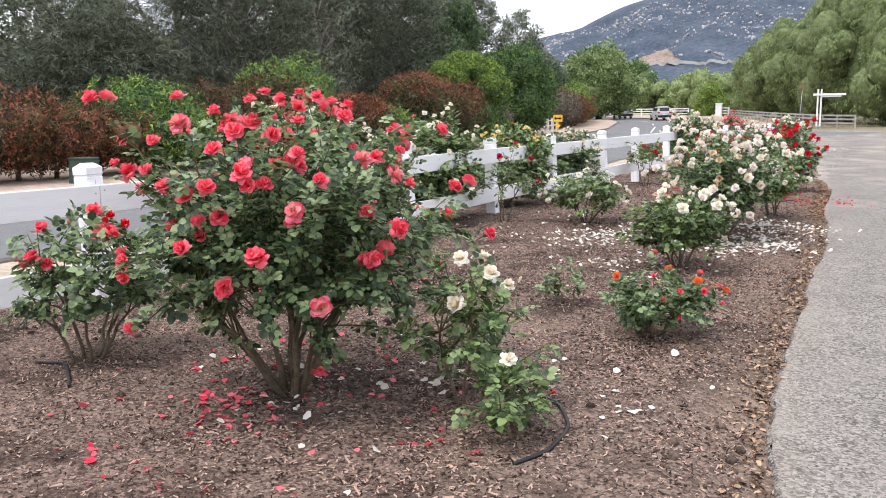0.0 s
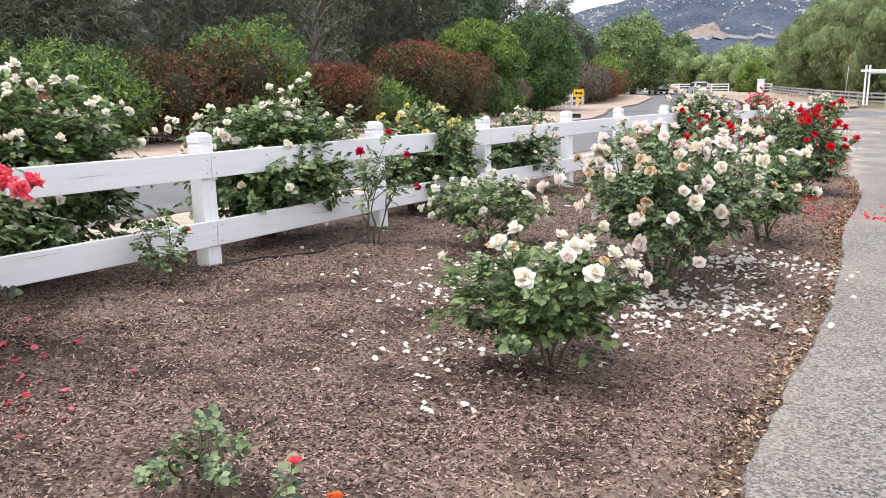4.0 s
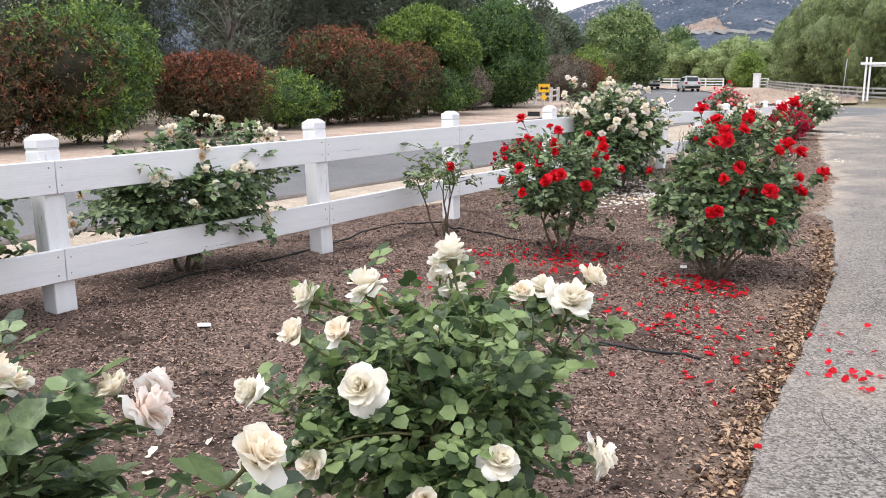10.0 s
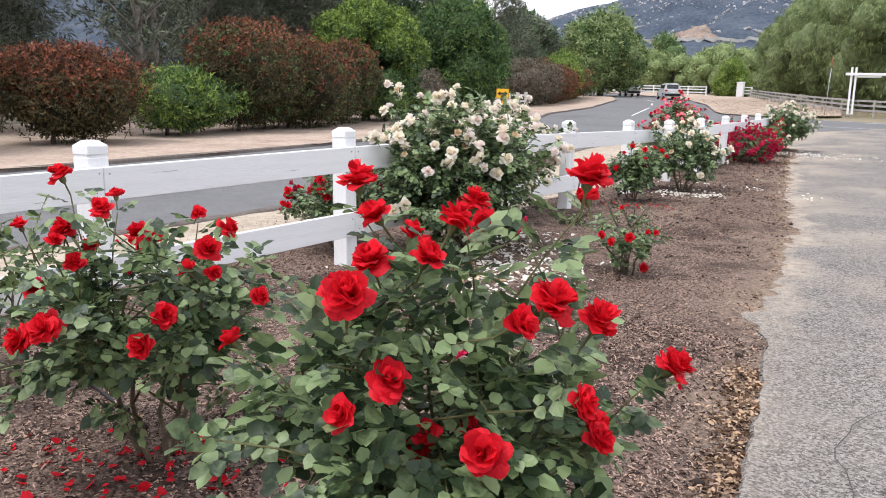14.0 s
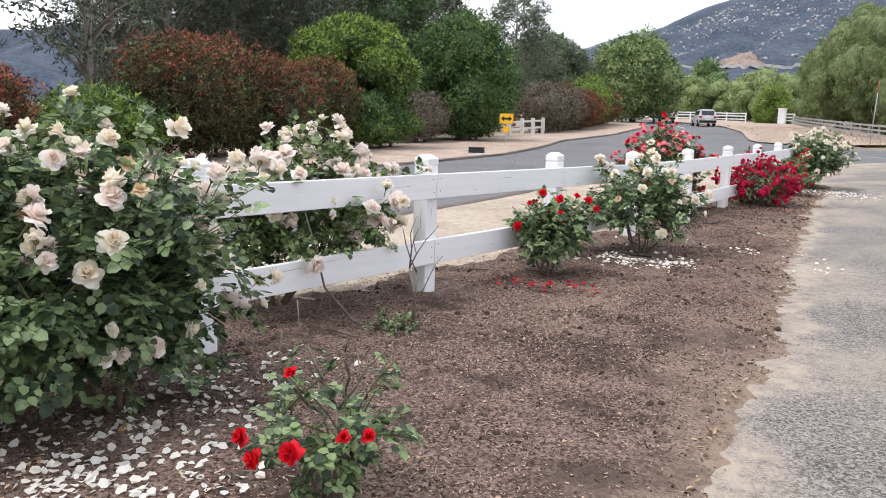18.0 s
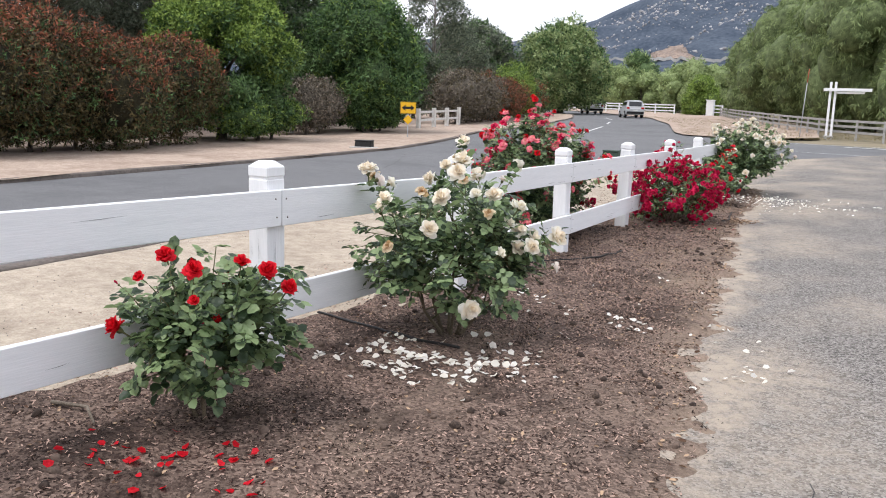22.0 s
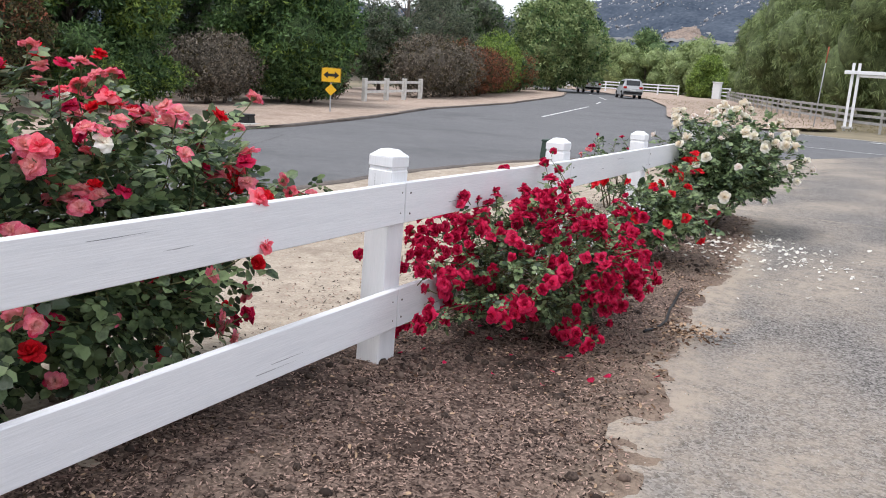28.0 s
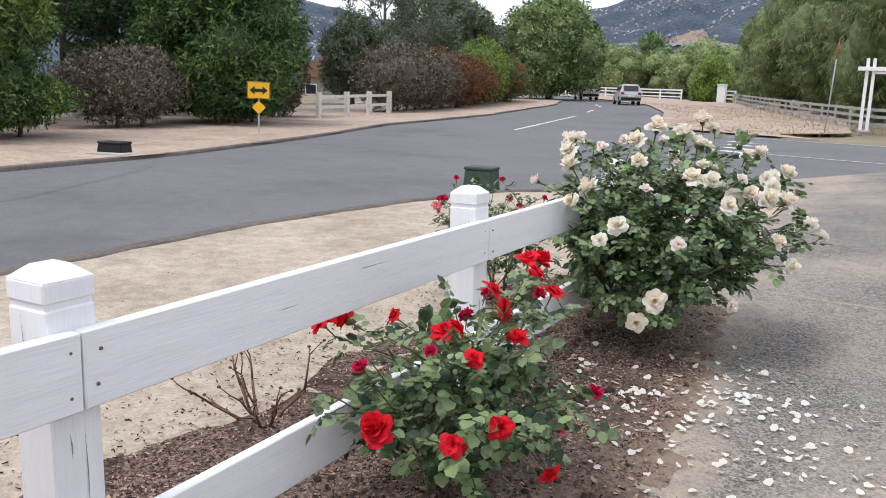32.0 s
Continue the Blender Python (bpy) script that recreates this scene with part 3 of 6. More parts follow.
OPEN = [(5, 80, 0.92, 0.0), (6, 62, 0.95, 0.04), (6, 47, 0.93, 0.09), (6, 34, 0.88, 0.14), (5, 22, 0.82, 0.18), (4, 10, 0.74, 0.2)]
HALF = [(5, 64, 0.95, 0.0), (5, 45, 0.95, 0.04), (5, 30, 0.9, 0.09), (4, 17, 0.84, 0.12), (3, 7, 0.76, 0.14)]
BUD = [(4, 16, 0.95, 0.0), (3, 7, 0.9, 0.03)]
FLAT = [(5, 92, 1.0, 0.0), (5, 74, 0.9, 0.04), (5, 54, 0.72, 0.06), (4, 32, 0.5, 0.08)]
BLOOMS = {}


def bloom(material, shape, variant):
    key = (material.name, shape, variant)
    if key not in BLOOMS:
        BLOOMS[key] = bloom_mesh("bloom", {"open": OPEN, "half": HALF, "bud": BUD, "flat": FLAT}[shape], material, len(shape) * 10 + variant + ord(shape[0]))
    return BLOOMS[key]


LEAF_MESH = {}
for m in (LEAF, LEAF_LIGHT):
    LEAF_MESH[m.name] = mesh_np("leaf", SPRAY_V, SPRAY_F, True)
    LEAF_MESH[m.name].materials.append(m)


def rose_bush(label, x, y, w, zb, zt, cx, cy, flowers, shoots=60, leaf=LEAF, leaves=13, canes=6, size=1.0, singles=40, seed=0, sparse=0.0, deep=0.9, name="rose_bush", at=()):
    """A shrub rose: canes from one foot, shoots to the outline of the crown, compound leaves along them, flowers at the tips.
    flowers: (material, shape, count, radius); at: where single flowers stand, from the foot."""
    r, q = random.Random(seed), np.random.default_rng(seed)
    bush = tagged(empty(name, x, y, 0), label, "rose bush", "roses along the fence")
    mid = np.array([cx - x, cy - y, (zb + zt) / 2])
    rad = np.array([w / 2 * deep, w / 2, (zt - zb) / 2]) * 1.12
    nodes = []
    for k in range(canes):
        a = math.tau * k / canes + r.uniform(-0.4, 0.4)
        reach = r.uniform(0.25, 0.7)
        end = mid + rad * np.array([math.cos(a) * reach, math.sin(a) * reach, r.uniform(-0.35, 0.35)])
        foot = np.array([0.05 * math.cos(a), 0.05 * math.sin(a), -0.03])
        knee = foot * 0.6 + end * 0.4 + np.array([r.uniform(-0.05, 0.05), r.uniform(-0.05, 0.05), 0.05])
        path = [foot * (1 - t) ** 2 + knee * 2 * t * (1 - t) + end * t * t + np.array([r.uniform(-0.022, 0.022), r.uniform(-0.022, 0.022), 0]) * (0 < t < 1) for t in np.linspace(0, 1, 7)]
        thick = 0.0135 * min(1.2, 0.5 + w / 2.2)
        part("cane", tube(bmesh.new(), path, [thick * (1 - 0.6 * i / 6) * r.uniform(0.9, 1.1) for i in range(7)], 6), CANE, bush)
        nodes += path[2:]
    tips, pos, ahead, up = [], [], [], []
    twigs = bmesh.new()
    for k in range(shoots + len(at)):
        z = 1 - min(k + 0.5, shoots) / shoots * ((1.62 if zb > 0.1 else 1.82) - 0.2 * sparse)
        a = k * 2.39996 + r.uniform(-0.5, 0.5)
        flat = math.sqrt(max(0, 1 - z * z))
        d = np.array([flat * math.cos(a), flat * math.sin(a), z])
        lump = 0.74 + 0.5 * noise.noise(Vector(d * 2.1) + Vector((seed * 3.1, 0, 0))) + r.uniform(-0.12, 0.14) + (0.2 if r.random() < 0.12 else 0)
        tip = mid + rad * d * lump
        tip[2] = max(tip[2], 0.05)
        if k >= shoots:
            tip = np.array(at[k - shoots], float)
            d = (tip - mid) / (np.linalg.norm(tip - mid) + 1e-6)
            tip = tip - d * 0.05
        node = min((nodes[r.randrange(len(nodes))] for _ in range(4)), key=lambda p: np.linalg.norm(p - tip))
        knee = (node + tip) / 2 + np.array([0, 0, 0.12 * rad[2]]) + np.array([r.uniform(-1, 1), r.uniform(-1, 1), r.uniform(-0.5, 0.5)]) * 0.07
        path = [node * (1 - t) ** 2 + knee * 2 * t * (1 - t) + tip * t * t for t in np.linspace(0, 1, 5)]
        tube(twigs, path, [0.006, 0.005, 0.004, 0.0035, 0.003], 3)
        tips.append((tip, (tip - path[3]) / (np.linalg.norm(tip - path[3]) + 1e-6)))
        count = max(2, int(leaves * (1 - sparse * r.uniform(0.4, 1.0))))
        for t in np.linspace(0.28, 0.99, count):
            p = node * (1 - t) ** 2 + knee * 2 * t * (1 - t) + tip * t * t
            out = np.array([r.gauss(0, 1), r.gauss(0, 1), r.gauss(-0.1, 0.5)]) + 0.7 * d
            pos.append(p), ahead.append(out), up.append(np.array([r.gauss(0, 0.45), r.gauss(0, 0.45), 1.0]) + 0.55 * d)
    part("twig_growth", twigs, TWIG, bush, kind="stuff")
    pos, turn = np.array(pos), frames_from(np.array(ahead), np.array(up))
    sizes = size * q.uniform(0.7, 1.25, len(pos))
    pick = q.permutation(len(pos))
    one, rest = pick[:singles], pick[singles:]
    part("foliage", scatter("foliage", SPRAY_V, SPRAY_F, pos[rest], turn[rest], sizes[rest], True), leaf, bush, kind="stuff")
    for i in one:
        lf = part("leaf", LEAF_MESH[leaf.name], None, bush)
        lf.matrix_basis = Matrix.Translation(pos[i]) @ Matrix(turn[i].tolist()).to_4x4() @ Matrix.Scale(float(sizes[i]), 4)
    ranked = tips[shoots:] + sorted(tips[:shoots], key=lambda t: -t[0][2] + r.uniform(0, 0.75) * (zt - zb))
    i, last = 0, Vector(mid)
    order = [f for f in flowers for _ in range(f[2])]
    r.shuffle(order)
    if order:
        for material, shape, count, radius in order:
            tip, way = ranked[i if i < len(ranked) else len(at) + (i - len(at)) % shoots]
            jump = np.zeros(3) if i < len(ranked) else np.array([r.uniform(-0.09, 0.09), r.uniform(-0.09, 0.09), r.uniform(-0.03, 0.05)])
            i += 1
            axis = Vector(way) * 0.55 + Vector((tip - mid) / (np.linalg.norm(tip - mid) + 1e-6)) * 0.6 + Vector((r.uniform(-0.5, 0.5), r.uniform(-0.5, 0.5), r.uniform(0.1, 0.7)))
            axis.normalize()
            stem = Vector(tip + jump) + axis * (0.02 + 0.75 * radius)
            if shape != "bud" and i > len(at) + 1 and r.random() < 0.4:
                # a second flower of the same cluster, pressed against the first
                side = axis.cross(Vector((r.uniform(-1, 1), r.uniform(-1, 1), r.uniform(-1, 1)))).normalized()
                stem, axis = last + side * radius * 1.35, (axis + side * 0.6).normalized()
            last = stem
            fl = part("bloom", bloom(material, shape, r.randrange(4)), None, bush)
            fl.matrix_basis = Matrix.Translation(stem) @ axis.to_track_quat("Z", "Y").to_matrix().to_4x4() @ Matrix.Rotation(r.uniform(0, 6.28), 4, "Z") @ Matrix.Scale(radius * r.uniform(0.8, 1.18), 4)
    return bush


PETAL_V = np.array([(0, 0, 0.002), (-0.42, 0.25, 0.12), (-0.45, 0.7, 0.16), (0, 0.95, 0.05), (0.45, 0.7, 0.16), (0.42, 0.25, 0.12)])
PETAL_F = np.array([(0, 1, 2, 3), (0, 3, 4, 5)])


def litter(name, label, tmpl, faces, material, x, y, size, lift, seed, flat=0.25, category="fallen petals", lay=None):
    q = np.random.default_rng(seed)
    n = len(x)
    a = q.uniform(0, math.tau, n)
    ahead = np.stack([np.cos(a), np.sin(a), q.normal(0, flat * 0.6, n)], -1)
    up = np.stack([q.normal(0, flat, n), q.normal(0, flat, n), np.ones(n)], -1)
    z = ground_z(y) + lift if lay is None else lay
    return part(name, scatter(name, tmpl, faces, np.stack([x, y, z], -1), frames_from(ahead, up), q.uniform(0.65, 1.3, n) * size), material,
                label=label, category=category, kind="stuff")


def petals(label, material, cx, cy, spread, n, seed, size=0.042, deep=1.0):
    """Fallen petals, thick near the middle, some of them in small drifts where a flower dropped."""
    q = np.random.default_rng(seed)
    a, d = q.uniform(0, math.tau, n), np.abs(q.normal(0, 1, n)) ** 0.6 * spread
    x, y = cx + np.cos(a) * d, cy + np.sin(a) * d * deep
    heap = q.integers(0, max(1, n // 9), n)
    drift = q.random(n) < 0.45
    x, y = np.where(drift, x[heap] + q.normal(0, 0.1, n), x), np.where(drift, y[heap] + q.normal(0, 0.1, n), y)
    z = np.where(x > np.vectorize(edge_x)(y), ground_z(y) - 0.018, bed_top(x, y) + 0.008)
    return litter("fallen_petals", label, PETAL_V, PETAL_F, material, x, y, size, 0, seed, 0.42, lay=z)


# ---- roses, from the start of the fence to its end ----
WHT = "fallen white rose petals scattered on the mulch"
rose_bush("large coral-red shrub rose in full bloom", 2.67, -5.64, 1.75, 0.2, 1.42, 2.65, -5.58, [(CORAL, "open", 70, 0.057), (CORAL, "half", 34, 0.05), (PINK, "open", 10, 0.06), (CORAL, "bud", 8, 0.03)], 180, canes=13, leaves=19, size=0.7, singles=80, seed=1, at=[(0.35, -0.68, 1.13), (0.48, -0.52, 1.23), (0.34, -0.61, 1.2), (0.6, -0.48, 1.11), (0.64, -0.25, 1.18), (0.7, -0.17, 1.13), (0.7, -0.28, 1.03), (0.56, -0.63, 0.99), (0.16, -0.82, 1.05), (0.22, -0.78, 1.08), (0.19, -0.55, 1.33), (0.18, -0.66, 1.25), (-0.06, -0.6, 1.35), (-0.18, -0.67, 1.29), (-0.49, -0.54, 1.29), (-0.58, -0.55, 1.17), (-0.36, -0.64, 1.14), (-0.36, -0.35, 1.48), (0.11, -0.39, 1.46), (0.22, -0.29, 1.47), (0.41, -0.4, 1.36), (0.32, -0.14, 1.47), (0.46, -0.17, 1.38), (-0.01, -0.49, 1.41), (-0.36, -0.66, 0.46), (0.77, 0.25, 0.89), (0.79, -0.03, 0.97), (0.44, -0.7, 0.78), (0.58, -0.52, 0.6), (0.75, 0.33, 0.25), (0.27, -0.07, 0.21), (0.19, -0.85, 0.85)])
rose_bush("low coral rose bush with few open flowers", 1.21, -5.73, 0.95, 0.18, 0.92, 1.19, -5.68, [(CORAL, "open", 11, 0.060), (RED, "half", 4, 0.050), (CORAL, "bud", 4, 0.03)], 46, size=0.8, seed=2)
rose_bush("tall coral-pink shrub rose near the fence", 0.04, -3.01, 1.8, 0.22, 1.44, 0.59, -3.11, [(CORAL, "open", 40, 0.07), (CORAL, "half", 16, 0.058), (RED, "half", 6, 0.05), (CORAL, "bud", 5, 0.03)], 120, canes=8, leaves=16, size=0.8, singles=50, seed=38, deep=0.95, at=[(1.76, -0.22, 1.07), (1.44, -0.02, 0.58), (1.19, -0.23, 1.41), (0.49, -0.13, 1.57), (1.13, -0.23, 0.77), (0.96, -0.23, 1.05), (1.29, -0.23, 0.86), (1.57, -0.33, 1.02), (0.75, -0.34, 1.5), (1.52, -0.07, 0.53)])
rose_bush("thin rose bush with pale cream flowers", 3.55, -5.38, 0.6, 0.1, 0.72, 3.62, -5.4, [(CREAM, "open", 5, 0.058), (CREAM, "bud", 2, 0.03)], 24, LEAF_LIGHT, 9, 4, 0.75, 30, 3, 0.3, at=[(0.15, -0.28, 0.77), (0.1, 0.11, 0.75), (0.28, 0.04, 0.62), (0.08, -0.18, 0.52)])
rose_bush("small low rose with one white flower", 3.92, -5.66, 0.42, 0.08, 0.32, 3.9, -5.68, [(IVORY, "open", 1, 0.055), (RED, "bud", 1, 0.03)], 12, LEAF_LIGHT, 10, 4, 0.72, 30, 4, at=[(-0.02, -0.08, 0.35)])
rose_bush("compact orange-red miniature rose bush", 3.97, -3.58, 0.82, 0.04, 0.43, 4, -3.59, [(ORANGE, "open", 5, 0.038), (CORAL, "half", 10, 0.034), (ORANGE, "bud", 5, 0.025)], 44, size=0.62, leaves=12, singles=40, seed=5, at=[(-0.23, -0.12, 0.36), (0.07, -0.17, 0.35), (0.24, -0.16, 0.31), (0.4, -0.06, 0.36), (0.46, -0.06, 0.23), (0.21, -0.17, 0.18), (-0.18, -0.16, 0.31), (0.33, -0.1, 0.37)])
rose_bush("short cream-white rose bush with pink-tinged flowers", 3.54, -0.97, 0.92, 0.12, 0.66, 3.51, -1.05, [(IVORY, "open", 12, 0.065), (BLUSH, "half", 8, 0.053), (FADED, "flat", 4, 0.047), (IVORY, "bud", 2, 0.03)], 48, LEAF_LIGHT, 12, 6, 0.85, 50, 6, at=[(-0.16, -0.4, 0.68), (-0.06, -0.41, 0.7), (-0.37, -0.44, 0.61), (0.15, -0.23, 0.73), (0.25, -0.39, 0.68), (0.25, -0.32, 0.69), (0.37, -0.06, 0.63), (0.42, -0.02, 0.56), (-0.08, -0.21, 0.73), (0.2, -0.57, 0.59), (0.21, -0.48, 0.55), (0.4, -0.37, 0.58), (0.38, -0.2, 0.64), (0.28, -0.25, 0.69)])
rose_bush("large pale blush rose bush thick with open flowers", 3.55, 1.03, 1.45, 0.2, 1.14, 3.53, 1.18, [(BLUSH, "open", 42, 0.068), (CREAM, "open", 27, 0.064), (FADED, "flat", 20, 0.052), (BLUSH, "half", 24, 0.055)], 120, canes=9, leaves=15, size=0.7, singles=80, seed=7, at=[(-0.36, 0.01, 1.21), (-0.18, -0.23, 1.19), (0.03, -0.38, 1.13), (-0.23, -0.55, 0.94), (-0.4, -0.51, 0.87), (0.08, -0.56, 0.94), (0.25, -0.5, 0.96), (0.26, -0.57, 0.81), (0.37, -0.52, 0.72), (-0.36, -0.61, 0.67), (-0.19, -0.66, 0.56), (0.26, -0.62, 0.61), (0.09, -0.64, 0.47), (0, -0.64, 0.42), (0.37, -0.42, 0.34), (0.04, -0.19, 0.08), (-0.44, -0.48, 0.43), (-0.61, -0.48, 0.34), (-0.75, -0.41, 0.75), (-0.67, -0.29, 0.81), (0.08, -0.23, 1.19), (-0.02, -0.2, 1.21), (-0.01, -0.51, 1.01)])
rose_bush("pale blush rose bush beside a larger one", 3.41, 2.25, 1, 0.25, 1.05, 3.41, 2.25, [(BLUSH, "open", 14, 0.066), (CREAM, "half", 11, 0.061), (FADED, "flat", 3, 0.05)], 50, seed=37, singles=30, at=[(0.25, -0.39, 0.95), (0.33, -0.26, 0.97), (0.51, -0.08, 0.74), (0.47, 0.06, 0.42), (0.32, -0.4, 0.61), (0.16, -0.44, 0.97), (0.63, 0.27, 0.86), (0.75, 0.22, 0.66)])
rose_bush("low white rose bush with small open flowers", 1.57, 2.01, 1.12, 0.14, 0.68, 1.55, 1.96, [(IVORY, "open", 28, 0.057), (IVORY, "half", 16, 0.048), (IVORY, "bud", 4, 0.025)], 56, LEAF_LIGHT, 12, 5, 0.75, 40, 8)
rose_bush("thin upright rose with three dark red flowers", 0.55, 1.52, 0.78, 0.3, 1, 0.57, 1.54, [(CRIMSON, "open", 4, 0.055)], 22, leaves=9, canes=3, size=0.72, singles=30, seed=9, sparse=0.35, at=[(0.04, -0.28, 0.88), (0.38, -0, 0.85), (0.41, 0.1, 0.58)])
rose_bush("white rose bush with large open flowers", 3.74, 3.66, 0.92, 0.2, 0.9, 3.74, 3.58, [(IVORY, "open", 14, 0.070), (CREAM, "half", 8, 0.055), (IVORY, "bud", 3, 0.03)], 70, LEAF_LIGHT, 14, 6, 0.8, 60, 10, at=[(-0.22, -0.45, 0.81), (-0.1, -0.62, 0.61), (-0.06, -0.59, 0.54), (-0.17, -0.61, 0.54), (-0.29, -0.53, 0.65), (0.22, -0.51, 0.52), (0.33, -0.42, 0.53), (0.28, -0.33, 0.8), (0.05, -0.12, 0.97), (0.32, 0.13, 0.91), (-0.05, -0.36, 0.91), (0.05, -0.54, 0.76), (0.44, -0.22, 0.55), (-0.05, -0.46, 0.85), (0.14, -0.36, 0.87)])
rose_bush("tall climbing cream rose leaning over the fence", -0.76, -1.33, 2.1, 0.05, 1.55, -0.63, -1.28, [(IVORY, "open", 70, 0.06), (CREAM, "half", 36, 0.052), (FADED, "flat", 10, 0.046)], 235, LEAF_LIGHT, 17, 8, 1.0, 30, 11, deep=0.5)
rose_bush("climbing cream rose covering the fence rails", -0.6, 1.27, 2.1, 0.05, 1.42, -0.42, 1.27, [(IVORY, "open", 68, 0.057), (CREAM, "half", 40, 0.052), (BLUSH, "open", 18, 0.06)], 235, LEAF_LIGHT, 17, 8, 1.0, 30, 12, deep=0.55)
rose_bush("yellow rose bush behind the fence", -0.51, 3.79, 1.7, 0.05, 1.26, -0.31, 3.79, [(YELLOW, "open", 26, 0.05), (YELLOW, "half", 20, 0.042), (IVORY, "open", 10, 0.048)], 190, LEAF_LIGHT, 17, 6, 1.0, 30, 13, deep=0.7)
rose_bush("low cream rose pushing through the fence", -0.41, 6.19, 2.1, 0.1, 1.18, -0.27, 6.19, [(CREAM, "open", 39, 0.046), (FADED, "flat", 24, 0.040), (IVORY, "half", 20, 0.046)], 160, leaves=15, size=0.88, singles=30, seed=14, deep=0.45)
rose_bush("small thin rose shoot with few leaves", 0.32, -0.81, 0.42, 0.1, 0.56, 0.32, -0.82, [(ORANGE, "half", 1, 0.04)], 14, leaves=9, canes=3, size=0.68, singles=20, seed=15, sparse=0.2)
rose_bush("spindly leafy rose with one red flower", 0.52, 8.7, 0.92, 0.4, 0.95, 0.48, 8.65, [(RED, "open", 1, 0.06), (RED, "bud", 1, 0.03)], 24, LEAF_LIGHT, 10, 3, 0.75, 40, 16, 0.3)
rose_bush("upright scarlet rose bush with velvety flowers", 1.86, 8.6, 1.08, 0.2, 1.02, 1.82, 8.6, [(RED, "open", 19, 0.068), (RED, "half", 8, 0.055), (CRIMSON, "bud", 4, 0.03)], 66, canes=5, size=0.92, leaves=10, singles=70, seed=17, at=[(-0.13, -0.48, 1.01), (0.1, -0.53, 1), (0.21, -0.28, 1), (0.3, -0.31, 0.91), (0.4, -0.3, 0.73), (0.41, -0.3, 0.62), (0.28, -0.64, 0.71), (-0, -0.72, 0.58), (-0.08, -0.7, 0.75), (-0.3, -0.6, 0.62), (0.19, -0.61, 0.9), (-0.09, -0.09, 1.11), (0.06, -0.25, 1.07), (0.5, 0.09, 0.71)])
rose_bush("tall scarlet rose bush with large velvety flowers", 3.31, 8.26, 1.15, 0.06, 1.1, 3.39, 8.32, [(RED, "open", 24, 0.074), (RED, "half", 7, 0.060), (CRIMSON, "bud", 4, 0.032)], 78, canes=7, size=0.98, leaves=11, singles=90, seed=18, at=[(0.33, -0.27, 0.94), (0.47, -0.22, 0.7), (0.6, 0.02, 0.65), (0.68, 0.34, 0.78), (0.1, -0.23, 1.11), (0.18, -0.19, 1.12), (0.18, -0.06, 1.2), (0.18, 0.09, 1.23), (0.01, -0.04, 1.21), (-0.18, 0.05, 1.26), (0.31, 0.25, 1.2), (0.41, -0.14, 1.01), (0.47, -0.03, 1.01), (0.56, 0.11, 0.94), (0.55, -0.06, 0.81), (0.19, -0.38, 0.87), (0.16, -0.41, 0.8), (0.16, -0.57, 0.57), (0.09, -0.59, 0.55), (0.44, -0.39, 0.55), (-0.47, -0.17, 0.78), (0.48, 0.23, 1.3)])
rose_bush("big spreading cream rose bush heavy with flowers", 0.57, 13.64, 2.05, 0.02, 1.48, 0.42, 13.38, [(CREAM, "open", 60, 0.078), (BLUSH, "open", 40, 0.078), (IVORY, "half", 20, 0.056), (FADED, "flat", 8, 0.049)], 180, canes=9, leaves=16, singles=70, seed=19, deep=0.72, at=[(-0.2, -0.02, 1.57), (-0.01, -0.3, 1.39), (0.22, -0.16, 1.38), (0.33, -0.11, 1.29), (-0.09, -0.63, 1.13), (0.24, 0.22, 1.41), (0.26, -0.28, 1.28), (0.11, -0.37, 1.25), (-0.08, -0.47, 1.31), (-0.29, -0.53, 1.3), (-0.52, -0.23, 1.47), (-0.66, -0.62, 1.33), (0.42, -0.22, 1.1), (0.46, -0.28, 0.91), (0.34, -0.5, 0.93), (0.43, -0.39, 0.76), (0.54, 0.13, 0.67), (0.46, 0.64, 0.65), (-0.09, -0.75, 0.65), (0.01, -0.7, 0.82), (0.42, -0.33, 0.51), (0.42, -0.13, 0.41), (-0.55, -0.75, 0.35), (0.14, -0.5, 1.09), (0.36, 0.51, 1.25), (0.23, 0.92, 1.17), (0.38, 0.16, 1.26), (0.28, 0.34, 0.88), (0.23, 0.51, 1.05), (0.13, 0.44, 1.21), (0.23, 0.38, 1.06), (0.43, 0.62, 0.47), (0.33, 0.72, 0.57)])
rose_bush("low red rose growing behind the fence", -0.57, 12.89, 1.15, 0.15, 0.8, -0.57, 12.89, [(RED, "open", 34, 0.055), (CRIMSON, "half", 16, 0.045)], 66, size=0.75, seed=20, singles=20)
rose_bush("sparse small rose with a few red flowers", 2.24, 13.53, 0.74, 0.08, 0.62, 2.23, 13.49, [(RED, "open", 4, 0.055), (RED, "half", 3, 0.04)], 24, leaves=9, canes=4, size=0.72, singles=30, seed=21, sparse=0.3, at=[(0.3, -0.18, 0.39), (-0.11, -0.41, 0.36), (0.02, -0.44, 0.33), (0.24, -0.27, 0.41), (0.15, -0.4, 0.36), (0.18, -0.11, 0.1)])
rose_bush("pale pink rose bush hanging over the fence", -0.54, 15.9, 2, 0.2, 1.4, -0.3, 16.05, [(BLUSH, "open", 70, 0.088), (CREAM, "open", 30, 0.08), (BLUSH, "half", 16, 0.052)], 160, LEAF_LIGHT, 14, 6, 0.9, 50, 22, deep=0.55)
